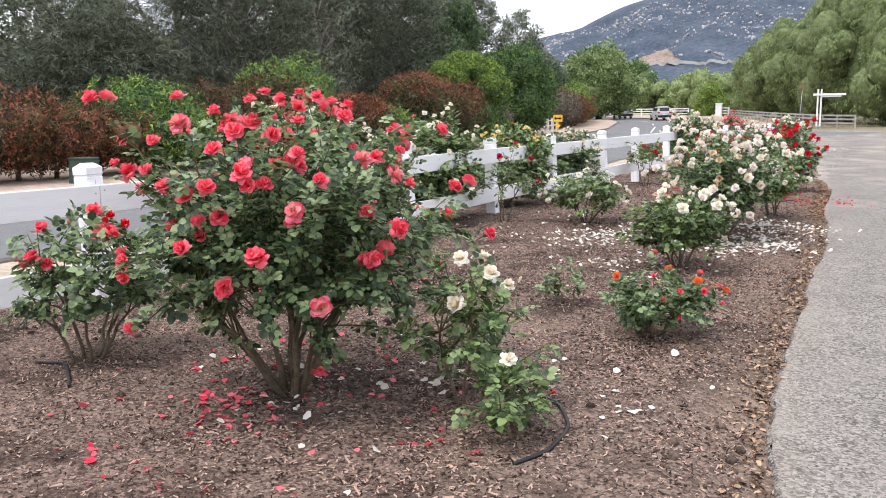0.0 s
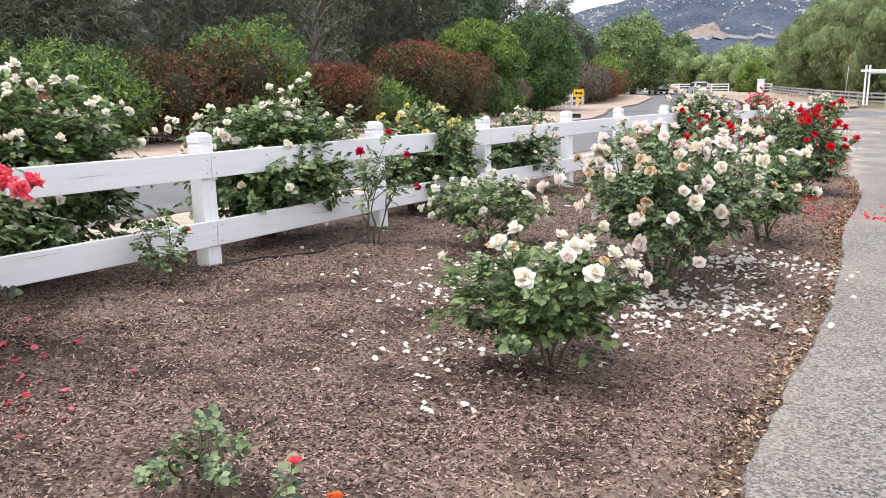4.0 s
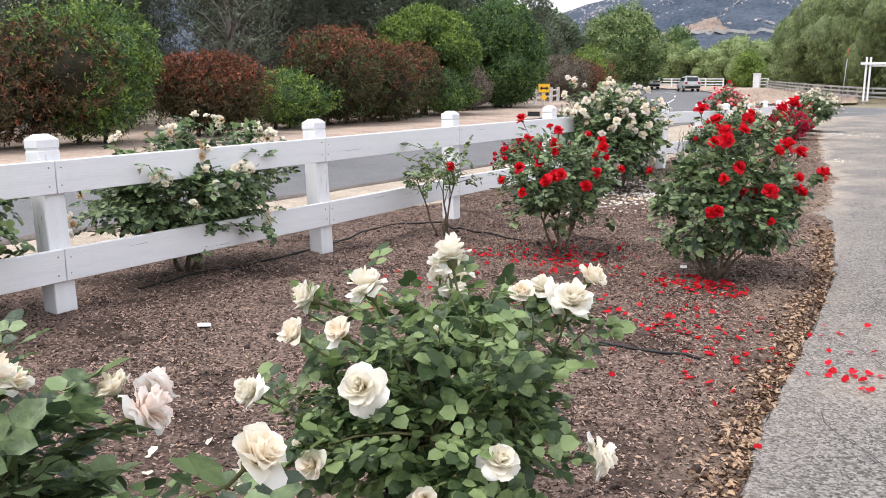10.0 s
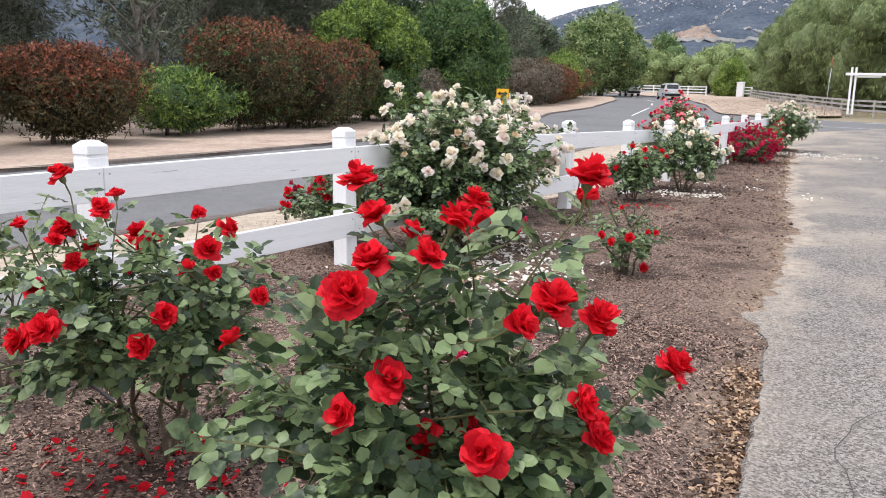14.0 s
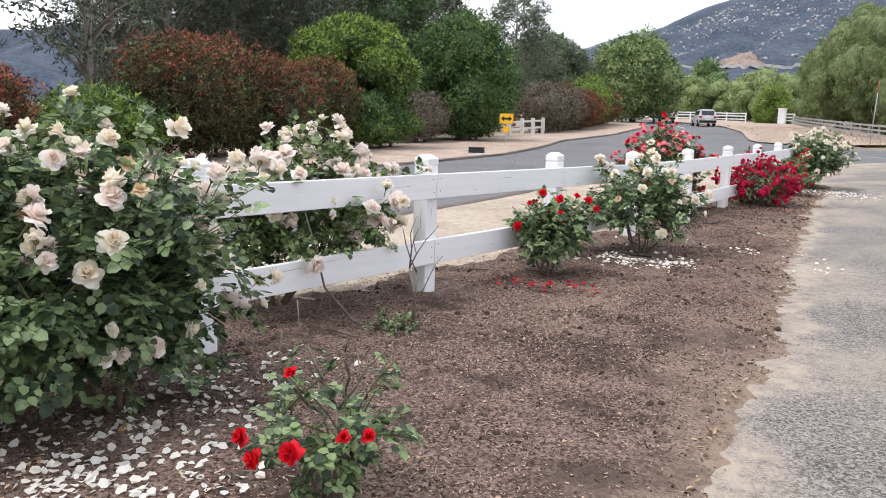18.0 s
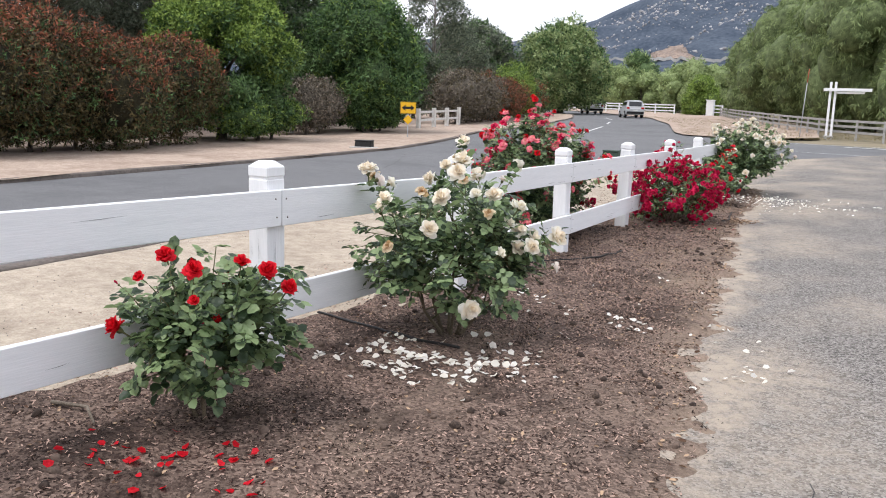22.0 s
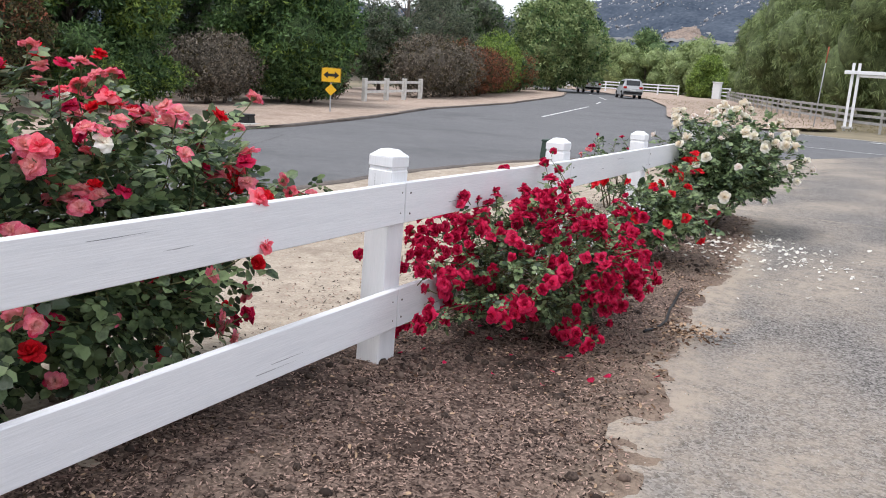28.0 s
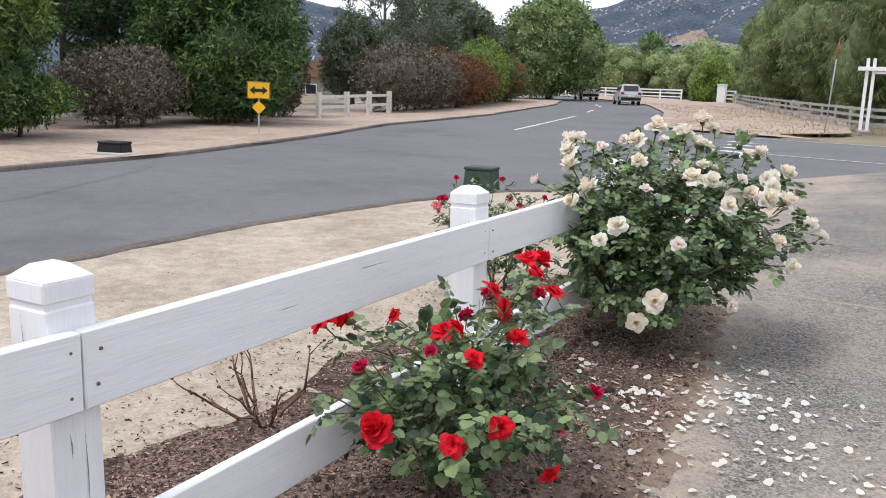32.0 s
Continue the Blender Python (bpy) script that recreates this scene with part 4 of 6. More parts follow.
rose_bush("neat rose bush with dark red flowers", 0.55, 18.6, 0.8, 0.12, 0.8, 0.57, 18.6, [(RED, "open", 6, 0.068), (RED, "half", 6, 0.045), (CRIMSON, "bud", 4, 0.028)], 46, canes=5, size=0.95, leaves=12, singles=60, seed=23, at=[(-0.23, -0.34, 0.68), (0.04, -0.29, 0.83), (0.35, -0.12, 0.81), (0.4, -0.03, 0.76), (-0.08, -0.43, 0.47), (0.3, -0.34, 0.67), (-0.03, -0.36, 0.74), (0.24, -0.32, 0.78), (0.47, 0.04, 0.65), (0.05, 0.1, 0.71), (0.05, 0.05, 0.62)])
rose_bush("rounded cream rose bush with faded flowers", 0.76, 20.62, 1.35, 0.12, 1.1, 0.74, 20.63, [(CREAM, "open", 19, 0.08), (IVORY, "half", 8, 0.06), (FADED, "flat", 7, 0.05), (BLUSH, "half", 4, 0.055)], 78, LEAF, 12, 6, 0.9, 80, 24, at=[(0.06, -0.54, 1), (0.24, -0.26, 1.08), (-0.11, -0.69, 0.84), (0.17, -0.7, 0.79), (-0.11, -0.64, 0.91), (0.37, -0.32, 0.98), (0.54, -0.11, 0.9), (0.46, -0.32, 0.89), (0.69, 0.08, 0.7), (0.64, -0.12, 0.68), (0.64, 0.23, 0.49), (0.54, -0.41, 0.63), (0.34, -0.47, 0.3), (0, -0.75, 0.68), (0.26, -0.52, 0.95), (-0.01, 0.15, 1.27), (0.39, 0.18, 0.86), (0.44, -0.09, 0.78), (0.39, 0.4, 0.67), (0.44, 0.14, 0.7), (0.44, 0.25, 0.63), (0.44, 0.33, 0.6), (0.49, -0.05, 0.6), (0.14, 0.45, 1.02), (0.34, -0.01, 0.95)])
rose_bush("small white rose bush behind the fence", -0.71, 23.05, 0.66, 0.06, 0.52, -0.76, 23.05, [(IVORY, "open", 9, 0.055), (IVORY, "half", 4, 0.040)], 34, size=0.8, seed=25, singles=20)
rose_bush("tall pink and red rose bush behind the fence", -0.86, 25.5, 2.35, 0.05, 1.42, -0.69, 25.35, [(PINK, "flat", 170, 0.058), (CRIMSON, "flat", 60, 0.055), (RED, "open", 60, 0.052), (CORAL, "flat", 60, 0.055), (IVORY, "flat", 8, 0.05)], 230, canes=10, leaves=16, singles=70, seed=26, deep=0.5, at=[(0.95, 0.25, 1.0), (0.2, 0.9, 1.2), (0.1, 1.1, 1.35), (0.1, -0.2, 1.55)])
rose_bush("spreading crimson rose bush covered in small flowers", 0.33, 27.98, 1.72, 0.02, 0.88, 0.38, 27.95, [(CRIMSON, "open", 330, 0.05), (CRIMSON, "flat", 280, 0.05), (CRIMSON, "half", 80, 0.04), (CRIMSON, "bud", 8, 0.022)], 150, canes=7, leaves=10, size=0.62, singles=60, seed=27, deep=0.72, at=[(-0.21, 0.61, 1.01), (-0.15, 0.77, 0.95), (-0.34, 0.12, 0.99), (-0.1, 0.46, 0.93), (-0.23, 0.7, 1.09)])
rose_bush("loose rose bush with ragged red flowers", 0.21, 30.76, 1.08, 0.12, 0.84, 0.28, 30.79, [(RED, "flat", 16, 0.061), (RED, "open", 3, 0.08), (CRIMSON, "half", 8, 0.044)], 44, canes=4, leaves=9, size=0.9, singles=80, seed=28, at=[(0.43, -0.12, 1.05), (0.4, -0.06, 0.98), (0.33, -0.49, 0.45), (0.45, -0.36, 0.53), (0.2, -0.36, 0.73), (-0.04, -0.49, 0.63), (0.4, -0.12, 0.74), (0.56, -0.19, 0.34), (0.61, 0.12, 0.53), (0.58, -0.18, 0.44), (-0.42, -0.24, 0.68), (-0.29, -0.2, 0.72), (0.12, -0.56, 0.47), (0.2, 0.38, 0.92), (0.24, 0.41, 0.95)])
rose_bush("large round cream rose bush at the fence end", 0.19, 33.47, 1.85, 0.14, 1.42, 0.26, 33.57, [(CREAM, "open", 31, 0.08), (IVORY, "open", 20, 0.075), (BLUSH, "half", 14, 0.056)], 160, canes=8, leaves=15, size=0.92, singles=90, seed=29, at=[(-0.62, -0.46, 1.08), (-0.5, -0.1, 1.35), (-0.34, -0.6, 1.18), (-0.2, -0.47, 1.31), (0.1, -0.58, 1.25), (0.03, -0.18, 1.43), (0.17, -0.74, 1.08), (0.4, -0.58, 1.13), (0.6, -0.52, 1.03), (-0.04, -0.91, 0.8), (0.1, -0.87, 0.9), (0.42, -0.8, 0.82), (0.3, -0.81, 0.47), (0.18, -0.74, 0.33), (0.67, -0.58, 0.49), (0.84, -0.4, 0.81), (0.92, -0.31, 0.7), (0.62, 0.12, 1.29), (0.7, -0.09, 1.19), (0.79, 0.11, 1.18), (0.59, -0.31, 1.17), (1.04, 0.3, 0.78), (-0.21, -0.8, 1), (0.98, -0.06, 0.89)])
rose_bush("dark small-leaved rose bush behind the last post", -1.15, 33.8, 1.05, 0.15, 1.0, -1.15, 33.8, [(CRIMSON, "half", 12, 0.035), (PINK, "flat", 8, 0.035)], 50, leaves=12, size=0.6, seed=30, singles=20)

petals("fallen pink-red rose petals scattered on the mulch", CORAL, 2.5, -5.9, 0.85, 150, 51)
petals(WHT, IVORY, 3.4, -5.2, 0.9, 80, 52)
petals("fallen coral rose petals lying on the mulch", CORAL, 0.9, -2.95, 0.6, 190, 53)
petals(WHT, IVORY, 3.75, 0.75, 0.6, 420, 54, 0.045)
petals(WHT, IVORY, 3.9, 2.5, 0.6, 300, 55, 0.044)
petals(WHT, IVORY, 2.5, 0.7, 0.75, 330, 56, 0.044)
petals(WHT, IVORY, 3.3, -1.0, 0.7, 90, 69)
petals(WHT, CREAM, 2.0, 1.2, 1.6, 130, 70)
petals("fallen red rose petals spread over the mulch", RED, 3.9, 6.5, 0.75, 136, 57)
petals("fallen red rose petals under the bush", RED, 1.9, 8.2, 0.5, 187, 58)
petals("scattered red rose petals on the open mulch", RED, 2.4, 7.0, 0.9, 79, 71)
petals("fallen red rose petals under the tall bush", RED, 3.25, 7.85, 0.25, 108, 59, 0.045)
petals(WHT, IVORY, 1.05, 13.0, 0.7, 520, 60, 0.044)
petals(WHT, CREAM, 1.2, 12.0, 0.65, 230, 61)
petals(WHT, IVORY, 0.75, 14.3, 0.5, 190, 62)
petals("yellowed old rose petals on the mulch", FADED, 1.1, 12.5, 0.6, 110, 72)
petals("few fallen red rose petals on the mulch", RED, 0.95, 18.05, 0.35, 43, 63)
petals(WHT, IVORY, 1.05, 20.05, 0.42, 190, 64, 0.046)
petals(WHT, IVORY, 1.2, 21.5, 1.3, 80, 65)
petals("fallen white rose petals on mulch and asphalt", IVORY, 0.9, 32.3, 0.7, 230, 66, 0.042)
petals(WHT, IVORY, 1.5, 31.6, 1.1, 110, 67, 0.042)
petals("few fallen crimson rose petals on the mulch", CRIMSON, 0.6, 27.6, 0.5, 24, 68)

# ---- trees and hedges ----
HEDGE_RED = mat("bronze_leaf", (0.03, 0.03, 0.013), (0.135, 0.105, 0.045), 0.5, 0.65, island=2.2, thin=0.22)
HEDGE_RUST = mat("rust_leaf", (0.075, 0.034, 0.02), (0.33, 0.115, 0.06), 0.5, 0.65, island=2.2, thin=0.22)
BRIGHT = mat("bright_leaf", (0.075, 0.13, 0.02), (0.3, 0.41, 0.09), 0.6, 0.6, island=2.0, thin=0.28)
DEEP = mat("deep_leaf", (0.028, 0.065, 0.024), (0.15, 0.25, 0.085), 0.6, 0.5, island=2.0, thin=0.25)
GREYLEAF = mat("grey_twiggy_leaf", (0.076, 0.068, 0.053), (0.247, 0.209, 0.162), 0.6, 0.8, island=1.8)
PINE = mat("she_oak_needle", (0.034, 0.042, 0.026), (0.15, 0.165, 0.112), 0.35, 0.75, island=1.6, thin=0.22)
GUM = mat("gum_leaf", (0.06, 0.08, 0.055), (0.22, 0.25, 0.17), 0.4, 0.6, island=1.8, thin=0.22)
PEPPER = mat("pepper_leaf", (0.09, 0.13, 0.045), (0.29, 0.36, 0.15), 0.3, 0.6, island=1.6, thin=0.25)
PALE = mat("pale_bark", (0.12, 0.105, 0.09), (0.3, 0.27, 0.24), 3.0, 0.9, 0.8, 14)
OLIVE = mat("orchard_leaf", (0.13, 0.18, 0.065), (0.38, 0.46, 0.2), 0.3, 0.6, island=1.6, thin=0.25)


# Darkened copies of the leaf colours: shade inside a crown, painted into its core
def inner_shade(name, twig, leaf):
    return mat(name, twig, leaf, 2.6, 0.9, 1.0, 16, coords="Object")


INNER_SHADE = {PINE: inner_shade("she_oak_shade", (0.02, 0.022, 0.015), (0.1, 0.108, 0.078)), PEPPER: inner_shade("pepper_shade", (0.03, 0.042, 0.018), (0.2, 0.25, 0.105)),
         HEDGE_RED: inner_shade("bronze_shade", (0.01, 0.01, 0.006), (0.05, 0.044, 0.022)), HEDGE_RUST: inner_shade("rust_shade", (0.035, 0.025, 0.016), (0.26, 0.13, 0.065)),
         BRIGHT: inner_shade("bright_shade", (0.02, 0.035, 0.01), (0.17, 0.24, 0.06)), DEEP: inner_shade("deep_shade", (0.015, 0.028, 0.013), (0.13, 0.2, 0.075)),
         OLIVE: inner_shade("orchard_shade", (0.06, 0.08, 0.03), (0.3, 0.37, 0.16)), GREYLEAF: inner_shade("twiggy_shade", (0.04, 0.035, 0.028), (0.2, 0.17, 0.13)),
         GUM: inner_shade("gum_shade", (0.03, 0.04, 0.028), (0.17, 0.19, 0.13))}


def foliage(lumps, n, size, tmpl, faces, seed, hang=0.0, shell=0.72):
    """Leaves over a set of ellipsoid lumps (x, y, z, rx, ry, rz), denser towards their outsides, with gaps."""
    q = np.random.default_rng(seed)
    L = np.array(lumps, float)
    area = (L[:, 3] * L[:, 4] + L[:, 3] * L[:, 5] + L[:, 4] * L[:, 5])
    which = q.choice(len(L), n, p=area / area.sum())
    d = q.normal(0, 1, (n, 3))
    d /= np.linalg.norm(d, axis=1, keepdims=True)
    ripple = 0.12 * np.sin(d[:, 0] * 7 + which) + 0.12 * np.sin(d[:, 1] * 8 + 2 * which) + 0.1 * np.sin(d[:, 2] * 9 + which * 3)
    rad = shell + (1.06 - shell) * q.random(n) ** 0.6 + ripple * 0.6
    pos = L[which, :3] + L[which, 3:] * d * rad[:, None]
    pos[:, 2] = np.maximum(pos[:, 2], ground_z(pos[:, 1]) + 0.05)
    ahead = q.normal(0, 1, (n, 3)) * (1 - 0.75 * hang) + d * 0.5 * (1 - hang) + np.array([0, 0, -1.0]) * (0.2 + 1.6 * hang)
    up = d + q.normal(0, 0.5, (n, 3))
    return scatter("leaves", tmpl, faces, pos, frames_from(ahead, up), size * q.uniform(0.6, 1.4, n))


ROUND = {}
for level in (2, 3):
    ball_ = bmesh.new()
    bmesh.ops.create_icosphere(ball_, subdivisions=level, radius=1.0)
    ROUND[level] = (np.array([v.co for v in ball_.verts]), np.array([[v.index for v in f.verts] for f in ball_.faces]))
    ball_.free()


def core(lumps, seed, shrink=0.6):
    """Lumpy closed filler for a crown's inside; its shade is put into the colour."""
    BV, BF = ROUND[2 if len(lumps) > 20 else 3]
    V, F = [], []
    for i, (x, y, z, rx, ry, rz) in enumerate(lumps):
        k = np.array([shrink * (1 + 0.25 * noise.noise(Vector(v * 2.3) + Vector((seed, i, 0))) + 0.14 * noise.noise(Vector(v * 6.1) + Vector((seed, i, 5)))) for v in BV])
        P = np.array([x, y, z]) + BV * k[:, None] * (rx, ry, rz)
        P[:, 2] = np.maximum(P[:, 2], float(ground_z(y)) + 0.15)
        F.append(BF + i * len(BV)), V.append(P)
    return mesh_np("shade_core", np.concatenate(V), np.concatenate(F), True)


def hedge(label, pts, height, depth, materials, n, size, seed, name="hedge", foot=0.35, category="hedge", tmpl=TUFT_V, faces=TUFT_F, crest=0):
    """A clipped or grown-out hedge along points (x, y)."""
    r = random.Random(seed)
    (x0, y0), (x1, y1) = pts
    thing = tagged(empty(name, (x0 + x1) / 2, (y0 + y1) / 2, float(ground_z((y0 + y1) / 2))), label, category)
    o = thing.matrix_basis.translation
    count = max(2, round(math.hypot(x1 - x0, y1 - y0) / (depth * 0.62)))
    lumps = []
    for k in range(count):
        t = (k + 0.5) / count
        x, y = x0 + (x1 - x0) * t, y0 + (y1 - y0) * t
        h = height * r.uniform(0.86, 1.08)
        for _ in range(3):
            lumps.append((x + r.uniform(-0.3, 0.3) * depth, y + r.uniform(-0.3, 0.3) * depth, float(ground_z(y)) + foot + (h - foot) * r.uniform(0.35, 0.62), depth * r.uniform(0.45, 0.62), depth * r.uniform(0.5, 0.7), (h - foot) * r.uniform(0.38, 0.5)))
        lumps.append((x, y, float(ground_z(y)) + foot + h * 0.3, depth * 0.55, depth * 0.6, h * 0.34))
        bm = tube(bmesh.new(), [(x, y, float(ground_z(y)) - 0.1), (x + 0.1, y, float(ground_z(y)) + height * 0.3), (x, y + 0.15, float(ground_z(y)) + height * 0.6)], [0.07, 0.05, 0.03], 6)
        ob = part("stem", bm, BARK, thing)
        ob.matrix_basis = Matrix.Translation(-o)
    part("shade_core", core(lumps, seed, 0.6), INNER_SHADE[materials[0][0]], thing, kind="stuff").matrix_basis = Matrix.Translation(-o)
    for i, (material, share) in enumerate(materials):
        own = lumps
        if crest and i == len(materials) - 1:
            # fresh growth stands on the crest alone
            own = [(a, b, c + 0.45 * f, d * 0.9, e * 0.9, f * 0.75) for a, b, c, d, e, f in lumps]
        part("foliage", foliage(own, int(n * share), size, tmpl, faces, seed + 100 * i), material, thing, kind="stuff").matrix_basis = Matrix.Translation(-o)
    return thing


def tree(label, x, y, height, spread, materials, n, size, seed, trunk=0.22, clear=0.3, hang=0.0, lumps=16, tmpl=TUFT_V, faces=TUFT_F, solid=0.75, shell=0.5, top=0.85, name="tree", bark=None, ball=(0.3, 0.5), dome=False, toplit=False):
    """A tree: tapered trunk, limbs, and a crown of lumps of leaves round the limbs' ends."""
    r = random.Random(seed)
    g = float(ground_z(y))
    thing = tagged(empty(name, x, y, g), label, "tree")
    lean = r.uniform(-0.05, 0.05) * height
    bm = bmesh.new()
    path = [(lean * t * t + 0.06 * math.sin(5 * t + seed), 0.05 * math.sin(4 * t), -0.2 + t * height * top) for t in np.linspace(0, 1, 8)]
    tube(bm, path, [trunk * (1.25 if i == 0 else 1) * (1 - 0.8 * i / 7) for i in range(8)], 8)
    part("trunk", bm, bark or BARK, thing)
    balls = []
    for k in range(lumps):
        t = (k + 0.5) / lumps
        z = height * (clear + (0.93 - clear) * t)
        a = k * 2.4 + r.uniform(-0.4, 0.4)
        wide = spread * (math.sin(math.pi * min(0.97, 0.2 + 0.75 * t)) ** 0.7) * r.uniform(0.45, 0.8)
        size_ = spread * r.uniform(*ball)
        if dome:
            d = 1 - 1.85 * t
            wide = spread * 0.68 * math.sqrt(max(0.05, 1 - d * d)) * r.uniform(0.85, 1.1)
            z = height * (0.48 + 0.38 * d)
        c = np.array([math.cos(a) * wide, math.sin(a) * wide, z])
        balls.append((*c, size_, size_, size_ * r.uniform(0.6, 1.0) * (1 + hang)))
        s = np.array([0, 0, max(z - wide * 0.8, height * clear * 0.6)])
        part("limb", tube(bmesh.new(), [s, (s + c) / 2 + (0, 0, 0.12 * wide), c], [trunk * 0.38 * (1 - 0.5 * t), trunk * 0.22, trunk * 0.07], 5), bark or BARK, thing)
    world_balls = [(b[0] + x, b[1] + y, b[2] + g, *b[3:]) for b in balls]
    o = Matrix.Translation((-x, -y, -g))
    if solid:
        part("shade_core", core(world_balls, seed, solid), INNER_SHADE[materials[0][0]], thing, kind="stuff").matrix_basis = o
    for i, (material, share) in enumerate(materials):
        # last leaf kind, brighter, on upper crown and lump tops: painted light from above
        own = [(a, b, c + 0.3 * f, d, e, f * 0.85) for a, b, c, d, e, f in world_balls if c - g > 0.4 * height] if toplit and i else world_balls
        part("foliage", foliage(own, int(n * share), size, tmpl, faces, seed + 50 * i, hang, shell), material, thing, kind="stuff").matrix_basis = o
    return thing


HX = lambda y: float(lerp(y, [(-12, -13.6), (5, -14.0), (16, -14.2), (24, -16.4), (36, -18.6), (41, -19.8), (48, -21.0), (57, -22.6), (67, -24.2), (82, -28.0), (97, -33.0)]))
line = lambda y0, y1, back=0.0: ((HX(y0) - back, y0), (HX(y1) - back, y1))
hedge("straggly brown-red roadside shrub", line(-3, 3), 2.4, 2.2, [(HEDGE_RED, 0.6), (GREYLEAF, 0.4)], 5500, 0.15, 201, "shrub")
hedge("low brown-red roadside shrub", line(3.5, 6.8), 2.1, 2.0, [(HEDGE_RUST, 0.5), (HEDGE_RED, 0.5)], 5000, 0.14, 202, "shrub")
hedge("glossy green roadside bush", line(7.2, 10.2, 0.4), 2.9, 2.4, [(DEEP, 0.6), (BRIGHT, 0.4)], 5000, 0.17, 203, "shrub")
hedge("tall bronze-leaved roadside shrub", line(10.6, 14.6, 0.6), 3.2, 2.4, [(HEDGE_RED, 0.75), (HEDGE_RUST, 0.25)], 7500, 0.14, 204, "shrub")
hedge("upright green shrub among bronze ones", line(14.7, 16.4, 0.5), 3.8, 2.2, [(DEEP, 0.5), (BRIGHT, 0.5)], 5000, 0.16, 205, "shrub")
hedge("rust-red rounded roadside shrub", line(19.0, 21.2), 2.75, 2.4, [(HEDGE_RED, 0.55), (HEDGE_RUST, 0.45)], 9000, 0.14, 206, "shrub", crest=1)
hedge("low leafy green shrub by the road", line(23.8, 25.8), 2.35, 2.1, [(DEEP, 0.55), (BRIGHT, 0.45)], 6000, 0.16, 207, "shrub")
hedge("long rounded bronze-red hedge", line(27.3, 35.4), 3.65, 2.8, [(HEDGE_RED, 0.64), (DEEP, 0.14), (HEDGE_RUST, 0.22)], 36000, 0.145, 208, crest=1)
# dark lower and bright upper leaves: the crown's shading put into their colour
tree("rounded bright green tree by the road", HX(39.1) - 0.4, 39.1, 5.9, 3.1, [(DEEP, 0.5), (BRIGHT, 0.5)], 19000, 0.19, 209, 0.2, 0.12, lumps=34, dome=True, solid=0.62, ball=(0.2, 0.34), toplit=True)
hedge("low bright green shrub under a tree", line(38.4, 41.4, -0.9), 1.9, 1.6, [(DEEP, 0.55), (BRIGHT, 0.45)], 5500, 0.15, 219, "shrub")
hedge("grey twiggy half-bare shrub", line(44.8, 47.0, 0.2), 2.6, 1.9, [(GREYLEAF, 0.9), (HEDGE_RED, 0.1)], 5500, 0.15, 210, "shrub")
tree("dense dark green leafy tree", HX(50.3) + 0.2, 50.3, 6.7, 3.0, [(DEEP, 0.9), (BRIGHT, 0.1)], 15000, 0.25, 211, 0.24, 0.1, lumps=30, dome=True, solid=0.7)
hedge("low dark green shrub at the foot of a tree", line(49.0, 52.0, -0.7), 2.3, 1.7, [(DEEP, 0.9), (BRIGHT, 0.1)], 5000, 0.17, 220, "shrub")
tree("tall leafy green tree behind the roadside shrubs", -28.0, 52.5, 11.0, 3.4, [(DEEP, 0.6), (GUM, 0.4)], 9000, 0.27, 221, 0.24, 0.15, lumps=30, solid=0.5, ball=(0.24, 0.4))
tree("small grey-green tree behind the white gate", -31.5, 71.5, 6.0, 2.2, [(GUM, 0.8), (DEEP, 0.2)], 5000, 0.26, 222, 0.14, 0.08, lumps=18, solid=0.6, dome=True)
hedge("narrow brown shrub beside a gap", line(54.6, 56.2, 0.8), 4.3, 1.5, [(HEDGE_RED, 0.6), (GREYLEAF, 0.4)], 3500, 0.18, 212, "shrub")
hedge("grey-brown twiggy half-bare hedge", line(64.0, 72.0), 3.9, 2.4, [(GREYLEAF, 0.75), (HEDGE_RED, 0.25)], 7000, 0.2, 213)
hedge("rust-red clipped roadside hedge", line(72.5, 80.5), 3.6, 2.6, [(HEDGE_RUST, 0.6), (HEDGE_RED, 0.4)], 7000, 0.2, 214)
hedge("bright green grown-out hedge", line(81.0, 88.0, 0.5), 4.4, 3.0, [(BRIGHT, 0.9), (DEEP, 0.1)], 6000, 0.24, 215)
hedge("dark green and red hedge end", line(88.5, 96.0), 3.7, 2.8, [(DEEP, 0.5), (HEDGE_RUST, 0.5)], 5000, 0.24, 216)

for i, (x, y, h, s) in enumerate(((-23, -7, 11, 4.2), (-19, 1, 9, 3.8), (-24, 6, 8, 4.6), (-20, 12, 5.2, 3.2), (-22, 21, 13, 4.2), (-29, 24, 17, 5.0), (-28, 36, 17, 4.6), (-29, 41.5, 17, 5.0), (-33, 46, 18, 5.0))):
    tree("tall dark drooping she-oak tree", x, y, h, s, [(PINE, 0.9), (GUM, 0.1)], 15000, 0.34, 300 + i, 0.3, 0.1, 0.4, 44, WISP_V, WISP_F, 0.0, 0.15, bark=PALE, ball=(0.24, 0.4))
